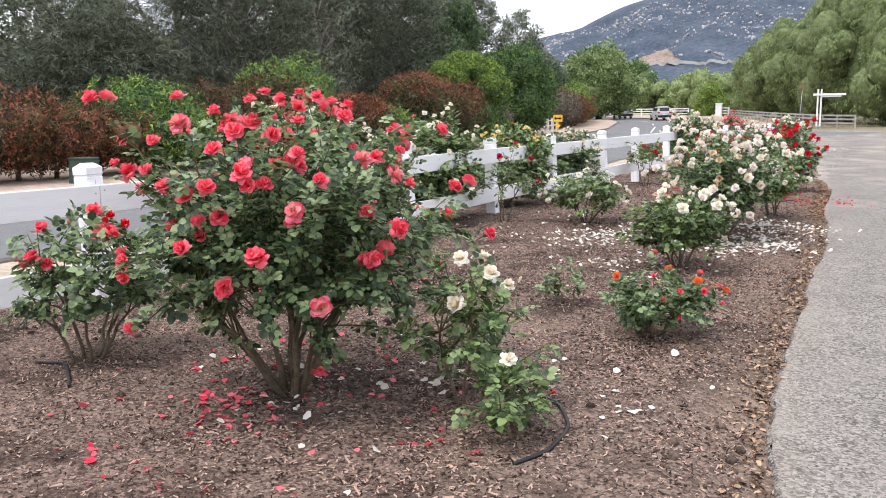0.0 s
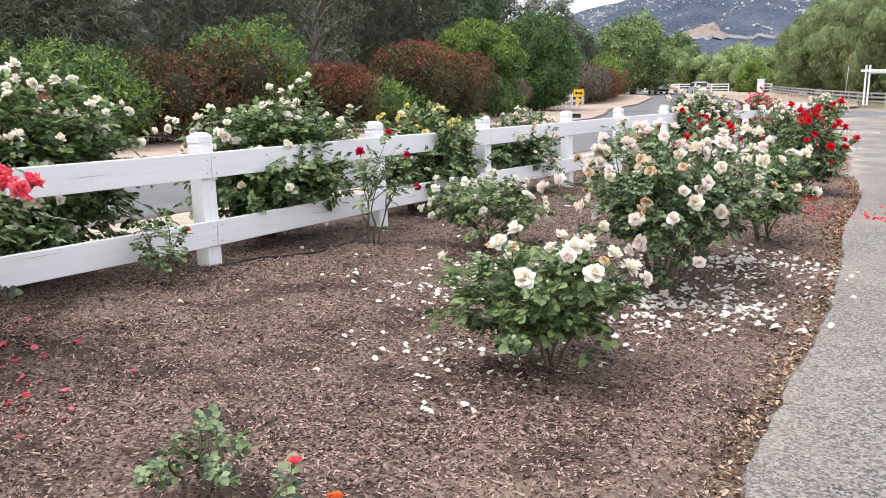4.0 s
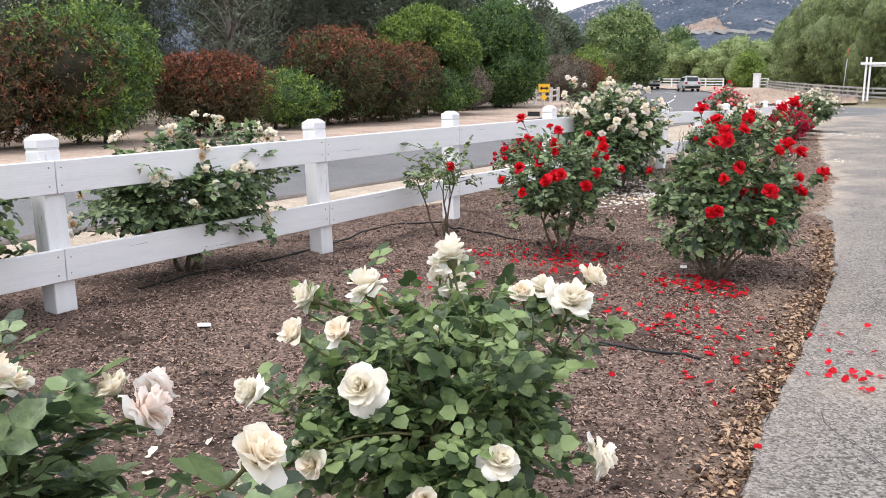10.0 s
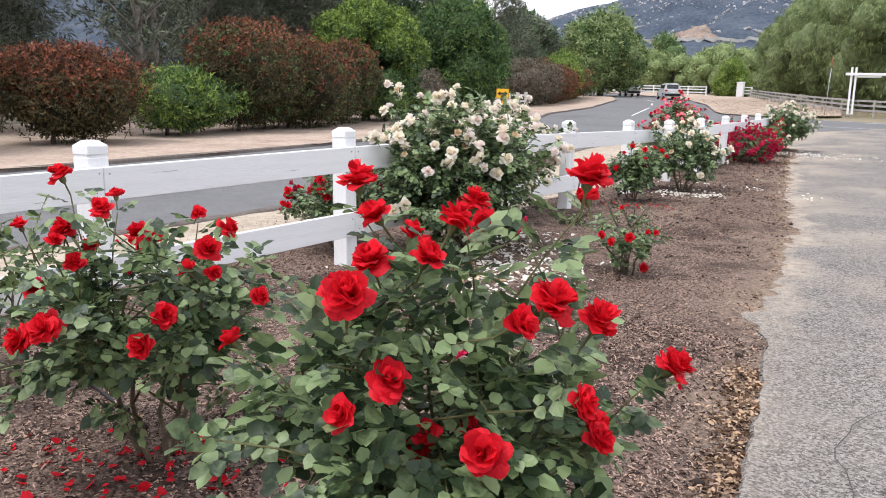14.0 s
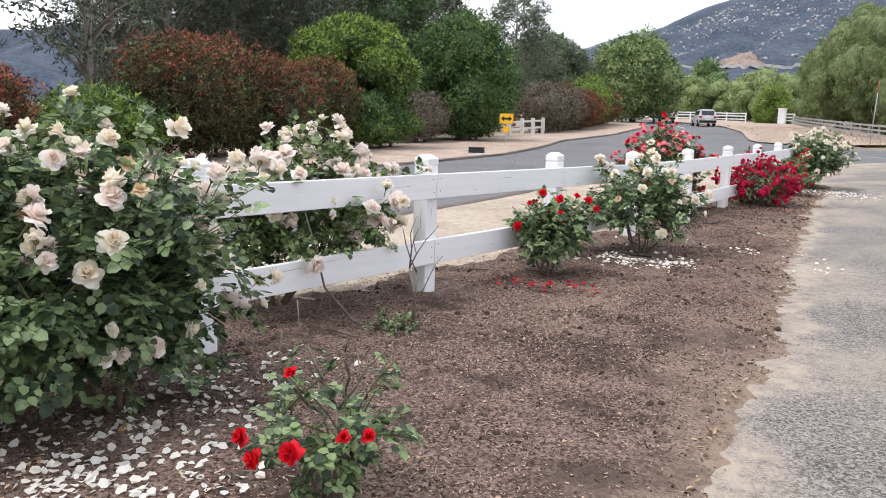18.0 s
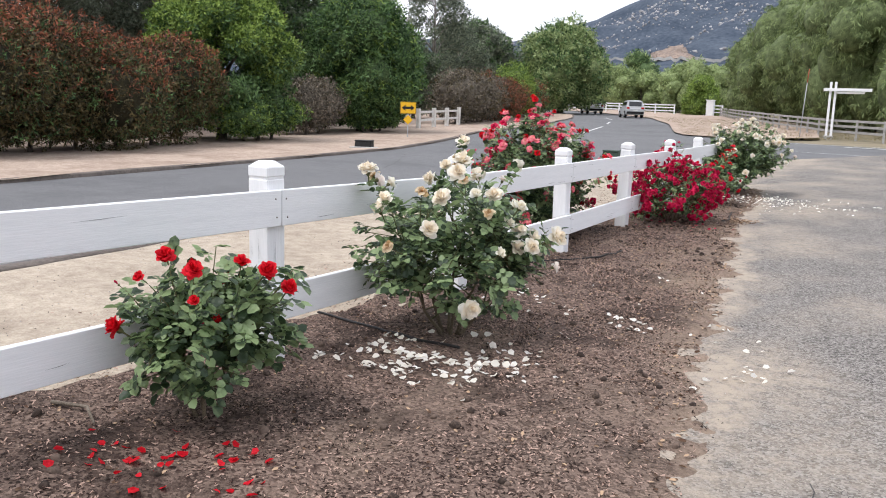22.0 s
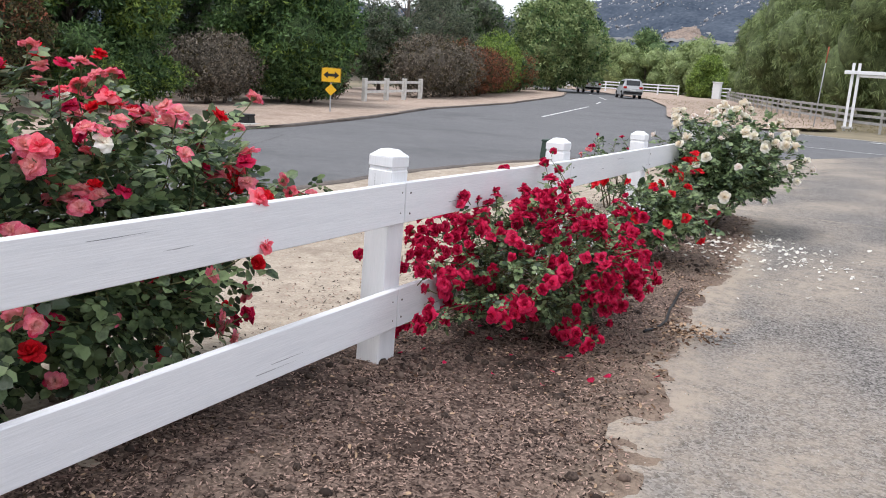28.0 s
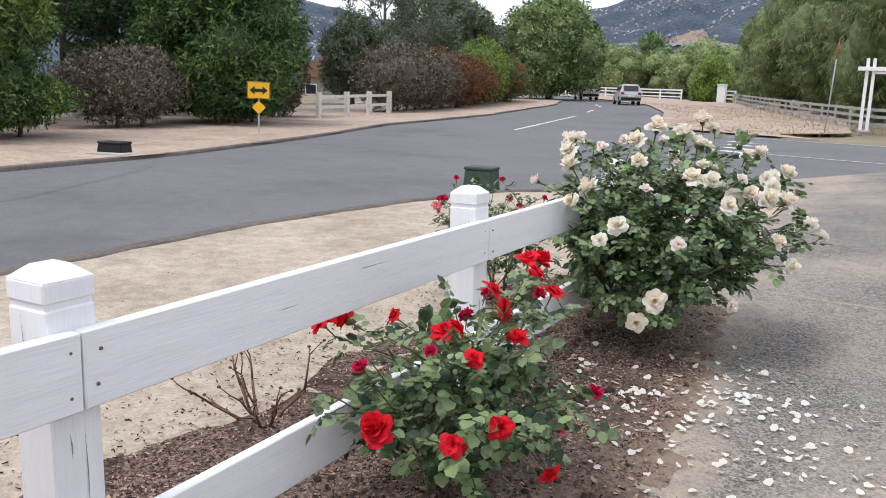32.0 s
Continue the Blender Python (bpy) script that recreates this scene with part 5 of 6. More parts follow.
for i, (x, y, h, s, n) in enumerate(((-33, 52, 15, 4.6, 5200), (-30, 60, 13, 3.8, 4200), (-36, 66, 16, 4.6, 5000), (-33, 77, 13, 3.8, 3000), (-37, 88, 9, 4.2, 2600), (-42, 48, 17, 5.0, 3200), (-27, 43, 14, 4.4, 2600), (-27, 15, 9, 4.6, 2600), (-24, 29.5, 12, 3.4, 700), (-25.5, 31.5, 13, 3.4, 900), (-34, 20, 11, 5.0, 3000))):
    tree("open grey-green gum tree with bare pale limbs", x, y, h, s, [(GUM, 0.45), (PINE, 0.55)] if n > 4000 else [(GUM, 1.0)], n, 0.34, 330 + i, 0.2, 0.26, 0.3, 28, TUFT_V * (0.6, 1, 1), TUFT_F, 0.0, 0.2, bark=PALE, ball=(0.14, 0.28))
tree("broad fresh green tree beside the road bend", -34, 108, 10.0, 5.6, [(OLIVE, 0.6), (DEEP, 0.4)], 9000, 0.5, 350, 0.35, 0.2, lumps=24, dome=True, solid=0.66)
tree("tall grey-green tree beside the road bend", -41, 100, 9, 4.8, [(GUM, 0.6), (DEEP, 0.4)], 7000, 0.46, 351, 0.3, 0.25, lumps=16)
for i in range(11):
    t = i / 10
    tree("rounded pale green orchard tree", -62 + 42 * t, 156 - 12 * t + 3 * math.sin(i * 2.1), 6.4 + 0.9 * math.sin(i * 1.7), 4.0, [(OLIVE, 1.0)], 2200, 0.5, 360 + i, 0.2, 0.12, 0.2, 14, solid=0.85, dome=True)
tree("bright green bushy tree by the gate", -21.6, 124, 4.4, 2.7, [(BRIGHT, 1.0)], 3500, 0.3, 375, 0.16, 0.05, lumps=12)
for i, (x, y, h, s) in enumerate(((5.5, 75, 12.5, 6.0), (0.0, 82, 12.5, 5.6), (-3.5, 92, 11.5, 5.4), (-8.0, 102, 11.0, 5.4), (-12.0, 113, 9.5, 5.0), (8.5, 88, 14, 6.0))):
    tree("large weeping pepper tree", x, y, h, s, [(PEPPER, 1.0)], 7500, 0.5, 380 + i, 0.4, 0.16, 0.6, 44, FROND_V, FROND_F, 0.85, 0.75, ball=(0.2, 0.34))
for i in range(12):
    t = i / 11
    tree("dark distant tree in the valley", -120 + 118 * t, 300 + 20 * math.sin(i * 2.7), 14 + 4 * math.sin(i * 1.9), 9, [(DEEP, 0.6), (OLIVE, 0.4)], 1500, 1.0, 400 + i, 0.4, 0.1, 0, 8, solid=0.85)
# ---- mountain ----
# the brush is tinted blue: distance haze is put into its colour
ROCKY = mat("hazy_brush_slope", (0.028, 0.042, 0.066), (0.085, 0.105, 0.135), 0.02, 0.95, coords="Object")
ROCK = mat("granite", (0.26, 0.25, 0.25), (0.46, 0.44, 0.44), 0.05, 0.9, island=2.0)
CUT = mat("bare_cut", (0.15, 0.115, 0.095), (0.36, 0.28, 0.225), 0.04, 0.95)
RIDGE = [(-75, 2.6), (-60, 4.6), (-45, 6.2), (-38, 5.4), (-30, 4.4), (-25, 4.6), (-22, 5.7), (-18.6, 6.6), (-16, 7.7), (-12, 9.2), (-7, 10.2), (0, 9.4), (8, 8.0), (20, 6.5), (35, 5.0), (60, 3.0)]


def slope(az, d):
    """Height of the mountain side at an azimuth in degrees and a distance in metres."""
    top = 1650 * math.tan(radians(float(np.interp(az, *zip(*RIDGE)))))
    t = min(1.0, max(0.0, (d - 620) / 1030))
    x, y = d * math.sin(radians(az)), d * math.cos(radians(az))
    rough = noise.fractal((x / 170, y / 170, 3.0), 1.0, 2.0, 5)
    z = top * (0.62 * t ** 1.2 + 0.38 * t ** 2.5) + rough * 34 * (t * (1.12 - t)) * 3.2
    z -= abs(noise.noise((x / 240, y / 240, 7.0))) * 150 * t * (1.08 - t)
    return Vector((x, y, z + 2.0))


AZ, DS = np.linspace(-78, 62, 210), np.linspace(560, 1900, 60)
MV = [slope(a, d) for d in DS for a in AZ]
for k, d in enumerate(DS):
    if d > 1650:
        for j in range(len(AZ)):
            MV[k * len(AZ) + j].z -= (d - 1650) * 0.35
mi = np.arange(len(MV)).reshape(len(DS), len(AZ))
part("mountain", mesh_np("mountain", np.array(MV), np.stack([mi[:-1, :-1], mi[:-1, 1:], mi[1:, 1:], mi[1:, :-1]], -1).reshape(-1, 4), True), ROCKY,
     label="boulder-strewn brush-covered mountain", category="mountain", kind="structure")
q = np.random.default_rng(77)
ico = bmesh.new()
bmesh.ops.create_icosphere(ico, subdivisions=1, radius=1.0)
IV, IF = np.array([v.co for v in ico.verts]), np.array([[v.index for v in f.verts] for f in ico.faces])
ico.free()
IV = IV * (1, 0.85, 0.7)
PEB_V = np.array([(1, 0, 0), (0, 0.8, 0.1), (-0.9, 0.1, 0), (0.1, -0.9, 0), (0, 0.1, 0.7), (0, 0, -0.6)])
PEB_F = np.array([(0, 1, 4), (1, 2, 4), (2, 3, 4), (3, 0, 4), (1, 0, 5), (2, 1, 5), (3, 2, 5), (0, 3, 5)])
az, dd = q.uniform(-45, 4, 12000), 880 + 770 * q.random(12000) ** 0.6
where = np.array([slope(a, d) for a, d in zip(az, dd)])
keep = np.array([noise.noise(Vector(p) / 120) > -0.02 for p in where])
where = where[keep]
spin = frames_from(q.normal(0, 1, (len(where), 3)), q.normal(0, 1, (len(where), 3)))
part("boulders", scatter("boulders", PEB_V, PEB_F, where, spin, 0.8 + 3.4 * q.random(len(where)) ** 2.6), ROCK, label="pale granite boulders strewn over the mountain side", category="boulders", kind="stuff")

# ---- the mulch, litter and driveway edge ----
q = np.random.default_rng(9)
n = 560000
yy = np.concatenate([q.uniform(-7.5, 35.2, int(n * 0.7)), q.uniform(-6.5, 12, int(n * 0.3))])
uu = q.random(len(yy))
bb, ee = np.array([bed_back(v) for v in yy]), np.array([edge_x(v) for v in yy])
xx = bb + (ee + np.where(yy > 12.6, 0.16, -0.02) - bb) * uu ** 0.75
lumpy = 0.35 * (np.sin(xx * 2.1 + 1.3 * np.sin(yy * 1.7)) * np.sin(yy * 2.7 + 1.1 * np.sin(xx * 2.3)) + 0.5 * np.sin(xx * 5.3 + yy * 3.1))
lumpy += np.where(yy > 12, -0.5 * np.exp(-np.maximum(0, np.array([edge_x(v) for v in yy]) - xx) / 0.25), 0)
lumpy += np.where(yy > 12, 0.3 * np.sin(xx * 9.1 + 2 * np.sin(yy * 4.3)) * np.sin(yy * 8.3 + 2 * np.sin(xx * 5.1)), 0)
keep = q.random(len(yy)) < 0.6 + 0.9 * lumpy
xx, yy = xx[keep], yy[keep]
CHIP_V = np.array([(-0.18, 0, 0), (-0.14, 0.95, 0.1), (0.2, 1, 0.02), (0.14, 0.05, 0.1)])
CHIP_F = np.array([(0, 3, 2, 1)])
litter("wood_chips", "loose brown and grey wood chips", CHIP_V, CHIP_F, CHIP, xx, yy, np.where(yy < 12, 0.0175, 0.0165), 0, 91, 0.55, "wood chips", bed_top(xx, yy) + 0.003)
long_ones = q.random(len(xx)) < np.where(yy < 12, 0.06, 0.05)
litter("wood_shreds", "long curled shreds of bark among the chips", CHIP_V * (0.55, 1, 1.4), CHIP_F, CHIP, xx[long_ones], yy[long_ones] + 0.01, np.where(yy[long_ones] < 12, 0.036, 0.028), 0, 94, 0.5, "wood chips", bed_top(xx[long_ones], yy[long_ones]) + 0.006)
n = 6100
yy = np.concatenate([q.uniform(-7, 4, 1500), q.uniform(4, 11.5, 4200), q.uniform(11.5, 34.5, 400)])
xx = np.array([edge_x(v) for v in yy]) - np.abs(q.normal(0.03, 0.085, n) + 0.05 * np.sin(yy * 1.9)) - 0.01
litter("dry_leaves", "curled tan dry leaves along the driveway edge", PETAL_V * (0.62, 1.3, 1.5), PETAL_F, DRY_LEAF, xx, yy, 0.027, 0, 92, 0.5, "dry leaves", bed_top(xx, yy) + 0.006)
n = 8000
yy, uu = q.uniform(-9, 34.5, n), q.random(n)
xx = np.array([bed_back(v) for v in yy]) * (1 - uu) + np.array([edge_x(v) for v in yy]) * uu
litter("dry_leaf_litter", "scattered pale dry leaf scraps", PETAL_V * (0.6, 1.2, 1), PETAL_F, DRY_LEAF, xx, yy, 0.022, 0, 93, 0.5, "dry leaves", bed_top(xx, yy) + 0.006)
# clods and small stones, in loose heaps
n = 15000
yy, uu = q.uniform(-9, 34.8, n), q.random(n)
xx = np.array([bed_back(v) for v in yy]) * (1 - uu) + np.array([edge_x(v) for v in yy]) * uu
keep = np.array([noise.noise((a * 1.6, b * 1.6, 14.0)) + 0.25 * noise.noise((a * 5, b * 5, 1.0)) for a, b in zip(xx, yy)]) > q.uniform(0.0, 0.45, n)
xx, yy = xx[keep], yy[keep]
n = len(xx)
spin = frames_from(q.normal(0, 1, (n, 3)), q.normal(0, 1, (n, 3)))
CLOD = mat("soil_clod", (0.035, 0.024, 0.019), (0.16, 0.115, 0.09), 8.0, 0.95, island=1.5)
part("soil_clods", scatter("soil_clods", IV, IF, np.stack([xx, yy, bed_top(xx, yy) + 0.002], -1), spin, 0.007 + 0.03 * q.random(n) ** 2.2), CLOD, label="dark crumbly soil clods", category="soil", kind="stuff")
n = 5200
yy = q.uniform(-6, 42, n)
xx = np.array([(edge_x(v) if v < 35.4 else -0.6) for v in yy]) + np.abs(q.normal(0, 1.1, n)) + 0.05
GRIT = mat("grit", (0.1, 0.095, 0.09), (0.5, 0.47, 0.43), 8.0, 0.9, island=3.0)
spin = frames_from(q.normal(0, 1, (n, 3)), q.normal(0, 1, (n, 3)))
part("grit", scatter("grit", PEB_V, PEB_F, np.stack([xx, yy, ground_z(yy) - 0.022 + 0 * xx], -1), spin, q.uniform(0.002, 0.005, n)), GRIT, label="loose grit on the asphalt", category="gravel", kind="stuff")
n = 5000
yy, uu = q.uniform(4, 40, n), q.random(n)
xx = np.array([kerb_x(v) + 0.15 for v in yy]) * (1 - uu) + np.array([min(bed_back(v), 0) for v in yy]) * uu
part("pebbles", scatter("pebbles", PEB_V, PEB_F, np.stack([xx, yy, ground_z(yy) - 0.008 + 0 * xx], -1), frames_from(q.normal(0, 1, (n, 3)), q.normal(0, 1, (n, 3))), q.uniform(0.002, 0.007, n)), GRIT, label="small stones on the sandy strip", category="gravel", kind="stuff")
n = 9000
yy = q.uniform(12, 35, n)
xx = np.minimum(np.array([bed_back(v) for v in yy]), -0.1) + 0.1 - np.abs(q.normal(0, 0.55, n))
litter("bark_scraps", "scattered grey bark scraps on the sand", CHIP_V, CHIP_F, CHIP, xx, yy, 0.022, -0.003, 96, 0.5, "bark scraps")
TAR = mat("crack_shadow", (0.05, 0.048, 0.045), (0.11, 0.104, 0.098), 9.0, 0.95)


def strip(bm, pts, width, z):
    """A thin flat ribbon on the ground along points."""
    prev = None
    for i, (x, y) in enumerate(pts):
        a, b = pts[max(i - 1, 0)], pts[min(i + 1, len(pts) - 1)]
        d = Vector((b[0] - a[0], b[1] - a[1])).normalized() * width / 2
        pair = [bm.verts.new((x - d.y, y + d.x, float(ground_z(y)) + z)), bm.verts.new((x + d.y, y - d.x, float(ground_z(y)) + z))]
        if prev:
            bm.faces.new((prev[0], prev[1], pair[1], pair[0]))
        prev = pair


r = random.Random(4)
for x, y, long_, turn in ((4.75, 6.2, 4.5, 0.1), (4.45, 9.6, 3.0, -0.25), (5.2, 2.4, 3.5, 0.2), (4.2, 14.2, 3.2, -0.1), (3.9, 17.5, 2.2, 0.5), (5.3, 11.5, 4.0, 0.05)):
    bm, pts = bmesh.new(), []
    for k in range(26):
        pts.append((x, y))
        turn += r.uniform(-0.35, 0.35) - 0.12 * turn
        x, y = x + math.sin(turn) * long_ / 25, y + math.cos(turn) * long_ / 25
    strip(bm, pts, 0.006, -0.012)
    part("crack", bm, TAR, label="dark crack in the driveway asphalt", category="crack", kind="structure")

for x, y, long_, turn in ((-6.8, 31.0, 5.0, -1.2), (-8.5, 33.5, 6.0, -0.5), (-9.3, 38.0, 5.0, 0.3)):
    bm, pts = bmesh.new(), []
    for k in range(30):
        pts.append((x, y))
        turn += r.uniform(-0.1, 0.1)
        x, y = x + math.sin(turn) * long_ / 29, y + math.cos(turn) * long_ / 29
    strip(bm, pts, 0.012, -0.07)
    part("crack", bm, TAR, label="dark crack in the road asphalt", category="crack", kind="structure")
q2 = np.random.default_rng(21)
litter("dry_leaves", "small heap of tan dry leaves on the mulch", PETAL_V * (0.7, 1.3, 1.2), PETAL_F, DRY_LEAF, 1.24 + q2.normal(0, 0.12, 260), 28.6 + q2.normal(0, 0.14, 260), 0.024, 0.004, 97, 0.6, "dry leaves")

# ---- road markings ----
def marking(label, pts, width):
    bm = bmesh.new()
    strip(bm, pts, width, -0.062)
    part("road_marking", bm, LINE, label=label, category="road marking", kind="structure")


lane = lambda y: float(lerp(y, [(50, -11.3), (57, -12.5), (73, -16.4), (90, -21.5), (110, -31), (130, -45)]))
for a, b in ((57, 72), (78, 83), (90, 96), (103, 110)):
    marking("long white centre line on the road", [(lane(v), v) for v in np.linspace(a, b, 8)], 0.13)
marking("white edge line of the side road", [(-5.2, 60.2), (-2, 59.8), (6, 58.6), (14, 57.2)], 0.14)
for k in range(4):
    marking("white crossing bar on the side road", [(-4.6 + 0.25 * k, 57.6 - 1.5 * k), (-3.7 + 0.25 * k, 57.2 - 1.5 * k)], 0.5)
marking("faint white stop line on the side road", [(-3.4, 53.0), (3, 51.4), (10, 49.8)], 0.12)
marking("white bar painted on the side road", [(0.3, 58.2), (3.0, 57.6)], 0.5)
n = 9000
yy = q.uniform(62, 104, n)
xx = np.array([near2_x(v) for v in yy]) + q.uniform(0.5, 14, n) * np.clip((yy - 60) / 8, 0.3, 1)
litter("grass", "short dry roadside grass", BLADE_V * (0.5, 1, 1), BLADE_F, GRASS, xx, yy, 0.09, 0.0, 95, 1.2, "grass")

# ---- hoses, sticks, stakes ----
HOSE = mat("black_hose", (0.012, 0.012, 0.013), (0.035, 0.033, 0.032), 20.0, 0.55)
DEAD = mat("dead_wood", (0.09, 0.07, 0.05), (0.24, 0.2, 0.16), 14.0, 0.9, 0.5, 60)


def smooth(pts, steps=6):
    out, P = [], [np.array(p, float) for p in pts]
    for i in range(len(P) - 1):
        a, b, c, d = P[max(i - 1, 0)], P[i], P[i + 1], P[min(i + 2, len(P) - 1)]
        for t in np.linspace(0, 1, steps, endpoint=False):
            out.append(0.5 * (2 * b + (c - a) * t + (2 * a - 5 * b + 4 * c - d) * t * t + (3 * b - a - 3 * c + d) * t ** 3))
    return out + [P[-1]]


def hose(pts, radius=0.0095):
    path = [(x, y, float(bed_top([x], [y])[0]) + radius * 0.8) for x, y in smooth(pts)]
    part("irrigation_hose", tube(bmesh.new(), path, [radius] * len(path), 8), HOSE, label="thin black irrigation hose lying on the mulch", category="hose", group="irrigation hoses")


for pts in ([(-0.16, 5.54), (-0.15, 6.2), (-0.06, 7.36), (-0.28, 8.73), (0.05, 9.34), (0.43, 9.1), (1.01, 8.94), (1.31, 8.88)],
            [(4.06, -5.95), (4.13, -5.78), (4.12, -5.49), (3.98, -5.24), (3.82, -5.15)],
            [(-0.17, 23.03), (0.12, 23.36), (0.41, 23.95), (0.58, 24.32), (0.66, 24.7)],
            [(0.14, -0.07), (0.19, 0.47), (0.39, 1), (0.19, 1.72), (-0.4, 3.14)],
            [(-0.27, 20.49), (0.21, 20.44), (0.66, 20.36), (1.02, 20.3)],
            [(3.6, 4.04), (3.85, 3.76), (3.97, 3.42)], [(3.23, 6.08), (3.52, 6.08), (3.81, 6.09)],
            [(0.98, -5.93), (1.22, -5.92), (1.57, -6.15)], [(0.83, 29.9), (0.86, 29.69), (0.94, 29.16), (1.02, 28.72), (0.98, 28.4)], [(-0.4, 30.18), (-0.36, 31.2), (-0.62, 32.21)], [(-0.53, 27.12), (-0.34, 26.08), (-0.57, 25.23)]):
    hose(pts)


def stick(label, pts, r0, r1, material=DEAD, name="stick"):
    part(name, tube(bmesh.new(), pts, list(np.linspace(r0, r1, len(pts))), 6), material, label=label, category="stick")


stick("broken dark stick lying on the mulch", [(2.35, 18.15, 0.02), (2.37, 18.29, 0.03), (2.38, 18.44, 0.025)], 0.012, 0.007)
stick("broken dark stick lying on the mulch", [(0.38, 15.5, 0.02), (0.52, 15.47, 0.035), (0.68, 15.47, 0.02)], 0.012, 0.008)
stick("curved dry branch lying on the mulch", [(-0.18, 18.26, 0.02), (0.06, 18.28, 0.04), (0.23, 18.19, 0.02)], 0.012, 0.007)
stick("bare upright dead rose stem", [(2.87, -3.74, -0.02), (2.89, -3.72, 0.16), (2.92, -3.69, 0.36)], 0.009, 0.005)
stick("long leafless rose stem leaning on the fence", [(0.62, 15.77, -0.02), (0.41, 15.74, 0.05), (0.29, 15.57, 0.3), (0.23, 15.53, 0.6), (0.19, 15.45, 0.9)], 0.011, 0.006)


def bare_bush(label, x, y, height, spread, stems, seed, hips=0, material=DEAD):
    """A leafless shrub of forking twigs, with dried hips at their ends."""
    r = random.Random(seed)
    thing = tagged(empty("bare_shrub", x, y, 0), label, "shrub")
    ends = []

    def grow(p, d, long_, rad, level):
        bm = bmesh.new()
        e = p + d * long_ + Vector((r.uniform(-1, 1), r.uniform(-1, 1), 0)) * 0.03
        m = (p + e) / 2 + Vector((r.uniform(-1, 1), r.uniform(-1, 1), r.uniform(-1, 1))) * long_ * 0.06
        part("stem" if level == 0 else "twig", tube(bm, [p, m, e], [rad, rad * 0.8, rad * 0.62], 5), material, thing)
        if level < 2:
            for k in range(r.choice((2, 3)) if level == 0 else 2):
                grow(e if k else m, (d + Vector((r.uniform(-1, 1), r.uniform(-1, 1), r.uniform(-0.2, 0.6))) * 0.75).normalized(), long_ * r.uniform(0.45, 0.7), rad * 0.6, level + 1)
        else:
            ends.append(e)

    for k in range(stems):
        a = math.tau * k / stems + r.uniform(-0.5, 0.5)
        grow(Vector((0.02 * math.cos(a), 0.02 * math.sin(a), -0.02)), Vector((math.cos(a) * spread, math.sin(a) * spread, height)).normalized(), height * 0.55, 0.011, 0)
    if hips:
        ball = mesh_np("dry_hip", IV * 0.011, IF)
        ball.materials.append(HIP)
        for e in ends[:hips]:
            part("dry_hip", ball, None, thing).matrix_basis = Matrix.Translation(e)
    return thing


HIP = mat("dry_hip", (0.06, 0.025, 0.02), (0.16, 0.06, 0.04), 10.0, 0.8)
bare_bush("leafless grey rose bush in the mulch", 0.79, 15.98, 0.85, 0.14, 2, 31)
bare_bush("leafless brown shrub with dried seed heads", -0.84, 30.83, 0.5, 0.55, 6, 32, 40, mat("brown_twig", (0.1, 0.055, 0.035), (0.2, 0.12, 0.08), 12.0, 0.9))
bare_bush("thin half-dead rose stems in the mulch", 2.2, 13.5, 0.82, 0.12, 3, 41)
rose_bush("low green sprout under a bare stem", 0.72, 15.83, 0.4, 0, 0.14, 0.72, 15.83, [], 14, LEAF, 8, 3, 0.4, 10, 33, name="sprout")
rose_bush("spindly yellow-green rose sprout", 2.47, -3.74, 0.22, 0.1, 0.5, 2.47, -3.74, [(CRIMSON, "bud", 1, 0.035)], 9, LEAF_LIGHT, 9, 2, 0.55, 20, 34, name="sprout")
rose_bush("low leafy rose seedling on the mulch", 3.14, -3.02, 0.4, 0.04, 0.32, 3.14, -3.02, [], 10, LEAF, 8, 3, 0.55, 20, 35, name="sprout")
rose_bush("low pink-tinged rose seedling", 3.27, -4.98, 0.5, 0.02, 0.22, 3.37, -4.98, [], 8, LEAF, 8, 3, 0.5, 12, 36, name="sprout")
# plant label under the tall scarlet bush
TAG = mat("plant_tag", (0.62, 0.62, 0.6), (0.75, 0.75, 0.72), 20.0, 0.5)
tag = tagged(empty("plant_tag", 3.16, 8.0, 0.0, 24), "small white plant tag on a wire stake", "plant tag")
part("plate", box(bmesh.new(), 0.05, 0.003, 0.025, pose(0, 0, 0.11, -30), 0.001), TAG, tag)
part("stake", tube(bmesh.new(), [(0, 0, -0.04), (0, 0.004, 0.12)], [0.003, 0.003], 6), HOSE, tag)
tag = tagged(empty("plant_tag", 1.04, 5.08, 0.0, 50), "flat white scrap lying on the mulch", "plant tag")
part("plate", box(bmesh.new(), 0.08, 0.06, 0.004, pose(0, 0, 0.02, 6, 4), 0.0015), TAG, tag)

# ---- roadside: signs, boxes, posts, fences ----
YEL = mat("sign_yellow", (0.75, 0.42, 0.01), (0.85, 0.5, 0.02), 3.0, 0.45)
BLK = mat("sign_black", (0.01, 0.01, 0.01), (0.025, 0.025, 0.025), 8.0, 0.5)
STEEL = mat("galvanised", (0.3, 0.31, 0.32), (0.46, 0.47, 0.48), 8.0, 0.45)
BOXGREEN = mat("box_green", (0.03, 0.055, 0.04), (0.06, 0.085, 0.065), 4.0, 0.6)
OLDWHITE = mat("weathered_white", (0.5, 0.49, 0.46), (0.72, 0.71, 0.68), 3.0, 0.8, 0.4, 20)
GREYWOOD = mat("grey_rail_paint", (0.26, 0.25, 0.235), (0.44, 0.43, 0.41), 3.0, 0.85, 0.4, 20)
CONCRETE = mat("concrete", (0.36, 0.35, 0.33), (0.5, 0.48, 0.45), 2.0, 0.9, 0.5, 30)
RUSTY = mat("rust_red", (0.28, 0.07, 0.04), (0.45, 0.14, 0.08), 6.0, 0.8)


